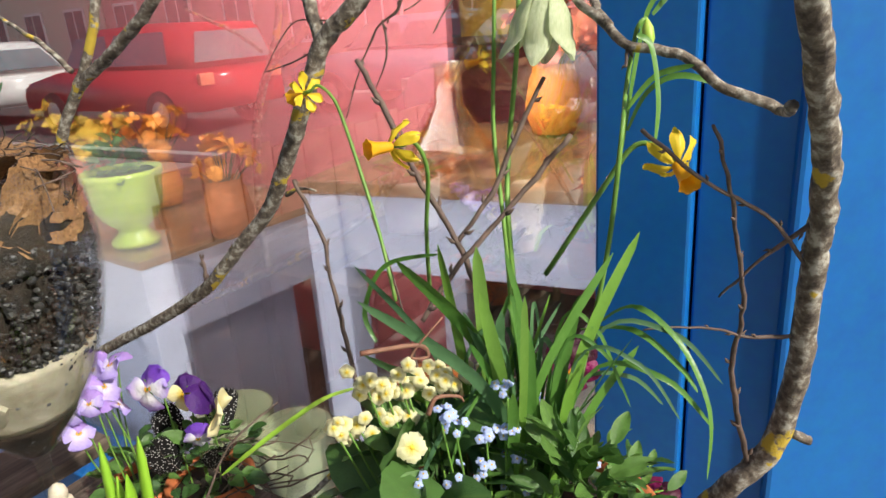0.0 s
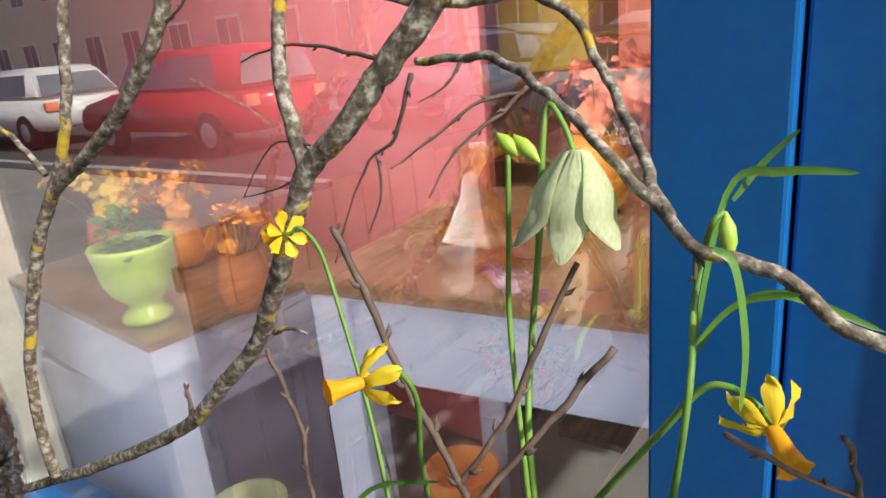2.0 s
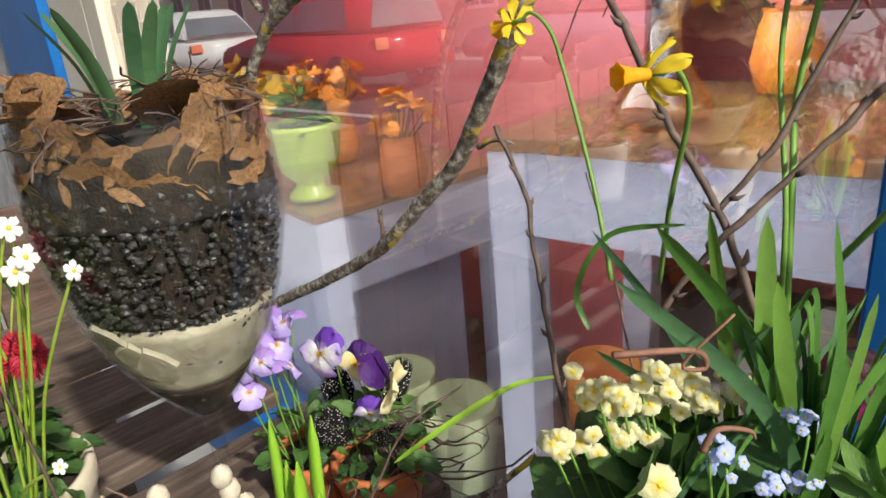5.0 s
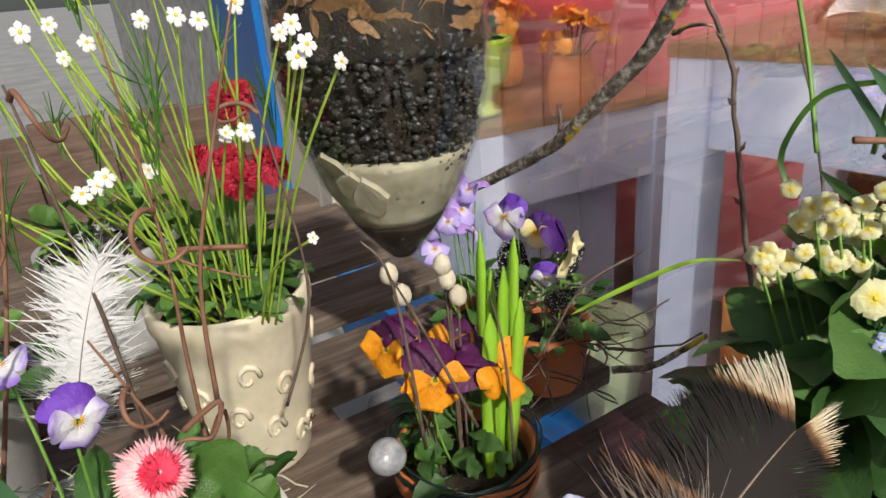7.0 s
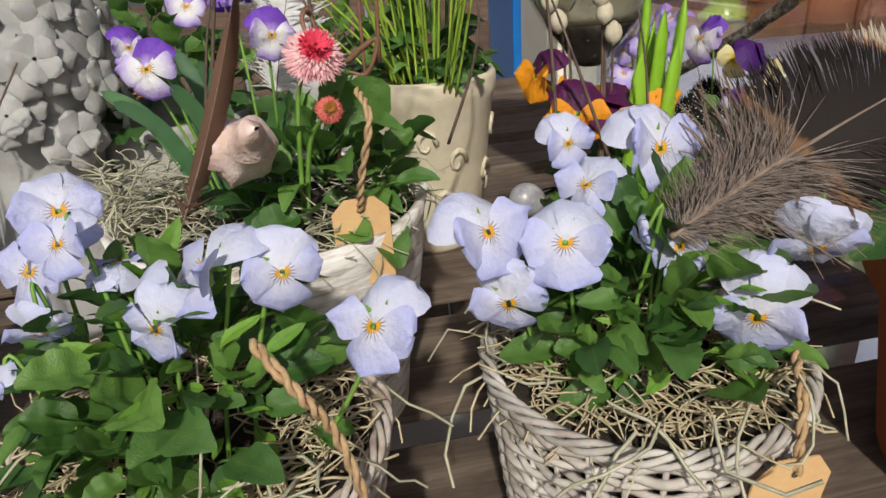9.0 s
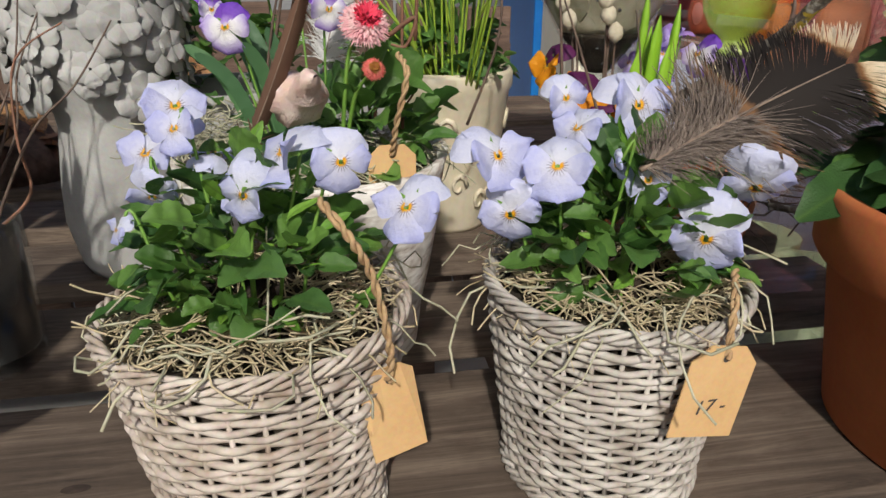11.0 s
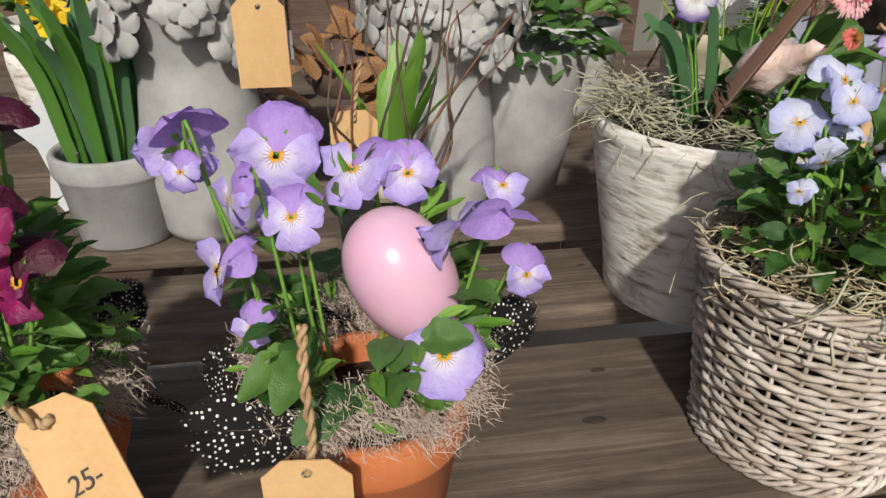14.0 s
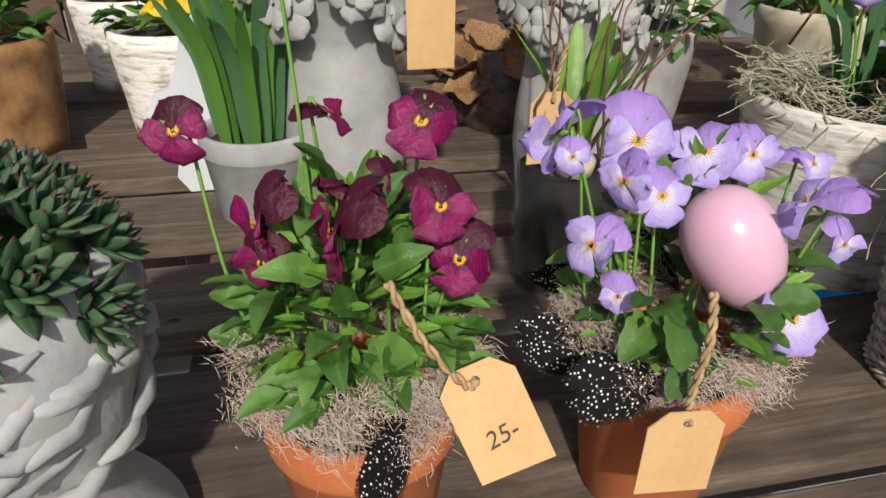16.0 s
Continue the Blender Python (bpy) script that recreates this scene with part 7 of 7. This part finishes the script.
# strap leaves
for k in range(34):
    x = r.gauss(0, 1)
    root = VX * (0.02 + 0.03 * r.uniform(-1, 1)) + VY * r.uniform(-0.02, 0.04) + Vector((0, 0, 0.15))
    h = r.uniform(0.14, 0.27)
    tip = root + VX * (0.055 * x) + VY * r.uniform(-0.05, 0.05) + Vector((0, 0, h))
    mid = root.lerp(tip, 0.55) - VX * 0.012 * x + Vector((0, 0, 0.012))
    part("strap_leaf", blade(bmesh.new(), [root, mid, tip], r.uniform(0.0028, 0.0062), tuple(-VY + VX * r.uniform(-0.6, 0.6)), r.uniform(-0.7, 0.7)), r.choice((M_GRASS, M_GRASS, M_LEAF_LIGHT, M_BLUEGREEN)), pl)
for k in range(26):
    a = r.uniform(-0.5, 1.6)
    o = VX * math.cos(a * 2) + VY * (math.sin(a * 2) * 0.6 - 0.3)
    root = VX * 0.03 + Vector((0, 0, 0.15))
    h = r.uniform(0.08, 0.2)
    L = r.uniform(0.05, 0.12)
    part("arching_leaf", blade(bmesh.new(), [root, root + o * L * 0.4 + Vector((0, 0, h)), root + o * L * 0.9 + Vector((0, 0, h * 1.0)), root + o * L * 1.25 + Vector((0, 0, h * 0.7))], r.uniform(0.0012, 0.0028), tuple(-VY)), r.choice((M_GRASS, M_BLUEGREEN)), pl)
for pts in ([(0.436, 0.589, 1.053), (0.462, 0.558, 1.087), (0.483, 0.521, 1.068), (0.492, 0.491, 1.023), (0.483, 0.476, 0.974)], [(0.432, 0.59, 1.057), (0.46, 0.552, 1.069), (0.48, 0.516, 1.051), (0.486, 0.498, 1.036)], [(0.467, 0.584, 1.24), (0.486, 0.575, 1.265), (0.509, 0.56, 1.272)], [(0.471, 0.576, 1.296), (0.48, 0.571, 1.287), (0.48, 0.559, 1.25), (0.473, 0.55, 1.218)],
            [(0.266, 0.693, 1.026), (0.259, 0.704, 1.056), (0.283, 0.701, 1.1), (0.333, 0.681, 1.111)], [(0.475, 0.604, 1.207), (0.5, 0.613, 1.312), (0.525, 0.601, 1.324), (0.555, 0.583, 1.323)], [(0.481, 0.607, 1.22), (0.49, 0.592, 1.252), (0.515, 0.581, 1.263), (0.556, 0.556, 1.245)], [(0.503, 0.611, 1.309), (0.523, 0.615, 1.327), (0.537, 0.606, 1.345)]):
    part("arching_leaf", blade(bmesh.new(), [inv @ Vector(p) for p in pts], 0.0026, tuple(-VY)), M_GRASS, pl)
part("arching_leaf", blade(bmesh.new(), [inv @ Vector(p) for p in [(0.259, 0.806, 0.916), (0.211, 0.777, 0.927), (0.155, 0.739, 0.92), (0.099, 0.7, 0.906)]], 0.0045, (-0.024, 0.058, 0.959)), M_SHOOT, pl)

# chequered bells: pale fritillary
def frit_flower(place, size):
    m = Matrix.Translation(place) @ Matrix.Rotation(radians(6), 4, "Y") @ Matrix.Scale(size, 4)
    core = part("fritillary_bell", tube(bmesh.new(), [(0, 0, 0.02), (0, 0, -0.10), (0, 0, -0.62)], [0.10, 0.09, 0.02], 8), M_FRIT, pl, "pale green nodding bell flower")
    core.matrix_basis = m
    for k in range(6):
        bm = bmesh.new()
        a = 2 * math.pi * k / 6
        rows = []
        flare = 0.04 * math.sin(k * 2.7)
        for i in range(11):
            s = i / 10
            rad = 0.10 + 0.30 * math.sin(min(1, s * 1.6) * math.pi / 2) + 0.14 * max(0, s - 0.7) / 0.3 + flare * s + (0.025 if k % 2 else 0)
            w = (0.60 + 0.28 * math.sin(s * math.pi)) * (1 if s < 0.66 else 1 - 0.8 * ((s - 0.66) / 0.34) ** 1.7)
            rows.append([bm.verts.new(((rad + 0.022 * math.cos(q * 9)) * math.cos(a + q * w * 0.75), (rad + 0.022 * math.cos(q * 9)) * math.sin(a + q * w * 0.75), -s * (1.0 + 0.09 * math.sin(k * 2.1)) + 0.02 * q * q)) for q in (-1, -0.66, -0.33, 0, 0.33, 0.66, 1)])
        for A, B in zip(rows, rows[1:]):
            for j in range(6):
                bm.faces.new((A[j], B[j], B[j + 1], A[j + 1]))
        part("petal", bm, M_FRIT, core)


M_FRIT = plain("pale_green_petal", (0.56, 0.64, 0.34), (0.72, 0.78, 0.52), 5, 0.5, 60, 0.2, 0.01, trans=0.4, stretch=(6, 6, 1))
frit_flower(inv @ Vector((0.434, 0.664, 1.336)), 0.058)
stem("flower_stem", [inv @ Vector(p) for p in [(0.397, 0.65, 1.016), (0.392, 0.655, 1.144)] + [(0.405, 0.686, 1.197), (0.412, 0.677, 1.279), (0.417, 0.681, 1.324), (0.424, 0.687, 1.362), (0.43, 0.676, 1.352), (0.432, 0.663, 1.335)]], 0.0026, M_STEM, pl, 0.7)
stem("flower_stem", [inv @ Vector(p) for p in [(0.391, 0.651, 1.016), (0.387, 0.649, 1.122)] + [(0.391, 0.684, 1.219), (0.394, 0.683, 1.287), (0.398, 0.688, 1.335)]], 0.0022, M_STEM, pl, 0.8)
stem("flower_stem", [inv @ Vector(p) for p in [(0.441, 0.611, 0.995), (0.453, 0.586, 1.119), (0.456, 0.569, 1.224)] + [(0.479, 0.607, 1.252), (0.485, 0.607, 1.288), (0.485, 0.6, 1.302), (0.491, 0.6, 1.307)]], 0.0024, M_STEM, pl, 0.7)
for t0, t1 in (((0.393, 0.693, 1.348), (0.404, 0.685, 1.333)), ((0.403, 0.691, 1.346), (0.415, 0.677, 1.329)), ((0.492, 0.6, 1.307), (0.49, 0.591, 1.281))):
    a, b = inv @ Vector(t0), inv @ Vector(t1)
    part("flower_bud", lathe(bmesh.new(), [(0.0006, 0), (0.0045, 0.3), (0.0048, 0.6), (0.0008, 1.0)], 12, m=Matrix.Translation(a) @ (b - a).to_track_quat("Z", "Y").to_matrix().to_4x4() @ Matrix.Diagonal((1, 1, (b - a).length, 1))), M_STEM_LIME, pl)

# small daffodils
M_DAFF = plain("daffodil_petal", (0.80, 0.58, 0.02), (0.86, 0.66, 0.04), 5, 0.5, 60, 0.15, 0.01, trans=0.3)
M_TRUMPET = plain("daffodil_trumpet", (0.86, 0.40, 0.008), (0.88, 0.48, 0.015), 5, 0.5, 60, 0.15, 0.01, trans=0.3)


def daffodil(place, way, size, back=-0.35):
    bm = bmesh.new()
    for k in range(6):
        petal(bm, 2 * math.pi * k / 6 + 0.2, 0.46, 0.15, back, 0.02 * (k % 2), k, 0, 0.05, 6, 4, 0.10, 0.8)
    prof = [(0.09, 0.0), (0.11, 0.12), (0.125, 0.30), (0.15, 0.46), (0.20, 0.54)]
    n = 24
    rings = [[bm.verts.new(((rr * (1 + (0.10 * math.sin(6 * 2 * math.pi * i / n) if z > 0.45 else 0))) * math.cos(2 * math.pi * i / n), (rr * (1 + (0.10 * math.sin(6 * 2 * math.pi * i / n) if z > 0.45 else 0))) * math.sin(2 * math.pi * i / n), z)) for i in range(n)] for rr, z in prof]
    for A, B in zip(rings, rings[1:]):
        for i in range(n):
            bm.faces.new((A[i], A[(i + 1) % n], B[(i + 1) % n], B[i])).material_index = 1
    tube(bm, [(0, 0, 0.02), (0, 0, -0.12), (0, 0, -0.26)], [0.06, 0.045, 0.05], 8, 2)
    ob = part("daffodil_flower", bm, (M_DAFF, M_TRUMPET, M_STEM), pl, "yellow daffodil with an orange trumpet")
    ob.matrix_basis = aim(place, way, 0.3, size)
    return ob.matrix_basis @ Vector((0, 0, -0.26))


p3 = inv @ Vector((0.497, 0.558, 1.199))
e3 = daffodil(p3, Vector((0.492, 0.532, 1.189)) - Vector((0.494, 0.559, 1.202)), 0.045)
stem("flower_stem", [inv @ Vector(p) for p in [(0.423, 0.646, 1.089), (0.459, 0.602, 1.178), (0.475, 0.589, 1.209), (0.487, 0.579, 1.213)]] + [e3], 0.0026, M_STEM, pl, 0.8)
p2 = inv @ Vector((0.29, 0.633, 1.224))
e2 = daffodil(p2, Vector((0.27, 0.624, 1.226)) - Vector((0.294, 0.633, 1.225)), 0.040)
stem("flower_stem", [inv @ Vector(p) for p in [(0.328, 0.722, 1.048), (0.321, 0.679, 1.133), (0.321, 0.651, 1.196), (0.311, 0.642, 1.223)]] + [e2], 0.0022, M_STEM, pl, 0.8)
p1 = inv @ Vector((0.235, 0.883, 1.25))
e1 = daffodil(p1, Vector((-0.5, 0.7, -0.2)), 0.046, -0.1)
stem("flower_stem", [inv @ Vector(p) for p in [(0.296, 0.749, 1.041), (0.289, 0.788, 1.115), (0.273, 0.837, 1.209), (0.264, 0.857, 1.243), (0.25, 0.87, 1.258)]] + [e1], 0.0022, M_STEM, pl, 0.8)

# ---------------- branches
def bark_mat():
    m, t, b = nodes_of("lichen_bark")
    n1 = noise_tex(t, 95, 6)
    n2 = noise_tex(t, 24, 4)
    n3 = noise_tex(t, 160, 4)
    base = ramp(t, n1.outputs[0], [(0.34, (0.06, 0.046, 0.036)), (0.50, (0.17, 0.14, 0.105)), (0.64, (0.46, 0.44, 0.37))])
    lich = ramp(t, n2.outputs[0], [(0.60, (0, 0, 0)), (0.635, (1, 1, 1))])
    col = mixc(t, lich.outputs[0], base.outputs[0], (0.50, 0.36, 0.04))
    link(t, col, b.inputs["Base Color"])
    b.inputs["Roughness"].default_value = 0.9
    bump(t, b, n1.outputs[0], 0.8, 0.003)
    return m


M_LICHEN = bark_mat()


def limb(bm, pts, r0, r1, seg=9, rough=0.12):
    line = glide(pts, 7)
    n = len(line) - 1
    line = [p + Vector((noise.noise(p * 60), noise.noise(p * 60 + Vector((9, 0, 0))), noise.noise(p * 60 + Vector((0, 9, 0))))) * min(0.0025, max(r0, r1) * 0.8) for p in line]
    tube(bm, line, [(r0 + (r1 - r0) * i / n) * (1 + (0.22 if max(r0, r1) < 0.004 else 0.09) * noise.noise(line[i] * 60)) for i in range(n + 1)], seg)


def branch(name, label, limbs, group="lichen covered branches"):
    base = Vector(limbs[0][0][0])
    b_ = thing(name, Matrix.Translation(base), label, "branch", group)
    for pts, r0, r1 in limbs:
        bm = bmesh.new()
        limb(bm, [Vector(p) - base for p in pts], r0, r1)
        part("limb", bm, M_LICHEN if max(r0, r1) > 0.0031 else M_TWIG, b_)
        if max(r0, r1) < 0.0031:
            line = glide([Vector(p) - base for p in pts], 7)
            for i in range(2, len(line) - 1, 4):
                rad = r0 + (r1 - r0) * i / len(line)
                d = (line[i + 1] - line[i - 1]).normalized()
                o = (Matrix.Rotation(i * 2.4, 3, d) @ d.orthogonal().normalized())
                tip = line[i] + o * rad * 2.6 + d * rad * 3.2
                part("bud", tube(bmesh.new(), [line[i], line[i] + o * rad * 1.6 + d * rad, tip], [rad * 0.9, rad * 0.8, rad * 0.12], 6), M_TWIG, b_)
    return b_


branch("branch", "thick lichen covered branch forking before the window", [
    ([(-0.399, 1.455, 0.672), (-0.185, 1.277, 0.8), (-0.053, 1.17, 0.884), (0.056, 1.082, 0.963), (0.127, 1.03, 1.044), (0.171, 1.005, 1.093), (0.209, 0.962, 1.175), (0.243, 0.923, 1.256), (0.265, 0.904, 1.304), (0.298, 0.877, 1.336), (0.333, 0.856, 1.379), (0.363, 0.835, 1.414), (0.396, 0.813, 1.458), (0.429, 0.796, 1.518)], 0.0085, 0.0125),
    ([(0.262, 0.908, 1.303), (0.255, 0.923, 1.34), (0.25, 0.936, 1.383), (0.255, 0.941, 1.429), (0.27, 0.941, 1.488)], 0.0085, 0.006),
    ([(0.196, 0.979, 1.116), (0.217, 0.961, 1.126), (0.235, 0.942, 1.124)], 0.0035, 0.001),
    ([(0.062, 1.078, 0.977), (0.063, 1.082, 1.004), (0.06, 1.089, 1.019)], 0.003, 0.0016),
    ([(0.347, 0.845, 1.39), (0.308, 0.886, 1.404), (0.257, 0.936, 1.413), (0.212, 0.976, 1.401)], 0.0025, 0.0008),
    ([(0.359, 0.832, 1.382), (0.34, 0.839, 1.331), (0.314, 0.858, 1.305), (0.276, 0.876, 1.219)], 0.0022, 0.0006),
    ([(0.325, 0.851, 1.321), (0.325, 0.843, 1.286), (0.31, 0.849, 1.25)], 0.0016, 0.0005),
    ([(0.274, 0.897, 1.309), (0.238, 0.927, 1.286), (0.193, 0.967, 1.271)], 0.0016, 0.0005),
    ([(0.304, 0.876, 1.34), (0.277, 0.898, 1.325), (0.232, 0.94, 1.324), (0.193, 0.967, 1.271)], 0.0016, 0.0005),
])
branch("branch", "lichen covered upright branch forking beside the goblet", [
    ([(-0.219, 1.278, 0.801), (-0.219, 1.278, 0.88), (-0.203, 1.271, 0.992), (-0.163, 1.257, 1.111), (-0.122, 1.235, 1.196), (-0.079, 1.206, 1.258), (-0.019, 1.158, 1.3), (0.036, 1.115, 1.341), (0.087, 1.076, 1.391), (0.125, 1.053, 1.442), (0.155, 1.037, 1.506)], 0.0085, 0.0085),
    ([(-0.084, 1.211, 1.257), (-0.048, 1.189, 1.314), (-0.023, 1.177, 1.376), (-0.01, 1.178, 1.442), (0.009, 1.179, 1.53)], 0.007, 0.0065),
    ([(-0.087, 1.219, 1.283), (-0.117, 1.252, 1.312), (-0.154, 1.293, 1.337), (-0.215, 1.358, 1.374)], 0.0045, 0.003),
    ([(0.139, 1.039, 1.447), (0.16, 1.024, 1.461), (0.176, 1.012, 1.48)], 0.0016, 0.001),
])
branch("branch", "slim arching branch above the fritillary flowers", [
    ([(0.365, 0.836, 1.391), (0.393, 0.801, 1.391), (0.413, 0.772, 1.39), (0.431, 0.732, 1.372), (0.447, 0.697, 1.349), (0.455, 0.657, 1.328), (0.465, 0.63, 1.31), (0.476, 0.602, 1.289), (0.496, 0.58, 1.283), (0.509, 0.567, 1.276), (0.521, 0.554, 1.26), (0.539, 0.541, 1.249), (0.563, 0.528, 1.237)] + [(0.527, 0.479, 1.249)], 0.0034, 0.0042),
    ([(0.331, 0.853, 1.448), (0.38, 0.837, 1.433), (0.42, 0.805, 1.431), (0.444, 0.79, 1.434), (0.471, 0.764, 1.412), (0.483, 0.752, 1.382), (0.485, 0.715, 1.352), (0.48, 0.67, 1.325), (0.471, 0.638, 1.313), (0.469, 0.617, 1.302)], 0.0035, 0.004),
    ([(0.426, 0.733, 1.371), (0.404, 0.731, 1.354), (0.373, 0.729, 1.334), (0.35, 0.722, 1.305)], 0.002, 0.0006),
    ([(0.423, 0.732, 1.367), (0.393, 0.736, 1.364), (0.358, 0.735, 1.343), (0.327, 0.734, 1.326)], 0.0018, 0.0006),
    ([(0.392, 0.794, 1.388), (0.38, 0.791, 1.373), (0.358, 0.791, 1.362)], 0.0014, 0.0006),
    ([(0.478, 0.601, 1.287), (0.473, 0.597, 1.272)], 0.002, 0.001),
])
branch("branch", "stout lichen covered branch rising before the blue post", [
    ([(0.435, 0.455, 0.919), (0.574, 0.612, 0.806), (0.607, 0.596, 0.853), (0.63, 0.58, 0.901), (0.632, 0.566, 0.964), (0.623, 0.549, 1.032), (0.608, 0.532, 1.095), (0.593, 0.513, 1.15), (0.572, 0.493, 1.2), (0.545, 0.472, 1.245), (0.516, 0.449, 1.282), (0.487, 0.425, 1.314), (0.467, 0.418, 1.352), (0.463, 0.433, 1.396)], 0.0125, 0.0075),
    ([(0.613, 0.591, 0.876), (0.59, 0.583, 0.938), (0.568, 0.57, 1.009), (0.565, 0.556, 1.061), (0.535, 0.532, 1.143), (0.507, 0.511, 1.199), (0.481, 0.493, 1.24)], 0.003, 0.0012),
    ([(0.584, 0.514, 1.153), (0.562, 0.533, 1.123), (0.539, 0.554, 1.084)], 0.0022, 0.0009),
    ([(0.594, 0.527, 1.114), (0.554, 0.519, 1.158), (0.495, 0.517, 1.195), (0.439, 0.509, 1.238)], 0.0018, 0.0014),
    ([(0.616, 0.551, 1.035), (0.575, 0.56, 1.038), (0.539, 0.566, 1.05), (0.485, 0.579, 1.053)], 0.002, 0.0008),
    ([(0.646, 0.574, 0.912), (0.664, 0.571, 0.904)], 0.0045, 0.005),
])
branch("branch", "dark forked twig leaning among the daffodil stems", [
    ([(0.372, 0.596, 1.02), (0.357, 0.616, 1.074), (0.343, 0.649, 1.131), (0.321, 0.681, 1.18), (0.303, 0.713, 1.231), (0.283, 0.749, 1.287)], 0.003, 0.0026),
    ([(0.343, 0.649, 1.131), (0.375, 0.653, 1.167), (0.403, 0.662, 1.212), (0.436, 0.672, 1.263)], 0.0024, 0.0022),
    ([(0.301, 0.626, 1.072), (0.338, 0.632, 1.116), (0.384, 0.636, 1.155), (0.446, 0.641, 1.216)], 0.0022, 0.0026),
], "dark knobbly twigs")
branch("branch", "thin upright budded twig beside the primroses", [
    ([(0.256, 0.661, 0.827), (0.249, 0.696, 0.928), (0.24, 0.732, 1.002), (0.234, 0.767, 1.07), (0.23, 0.793, 1.114), (0.209, 0.828, 1.165)], 0.0026, 0.0022),
    ([(0.324, 0.689, 0.865), (0.31, 0.736, 0.972), (0.299, 0.777, 1.061), (0.286, 0.808, 1.122)], 0.0014, 0.0008),
    ([(0.073, 0.692, 0.868), (0.109, 0.719, 0.925), (0.162, 0.741, 0.953)], 0.0013, 0.001),
    ([(0.136, 0.744, 0.819), (0.177, 0.754, 0.821), (0.23, 0.775, 0.846)], 0.004, 0.003),
], "dark knobbly twigs")
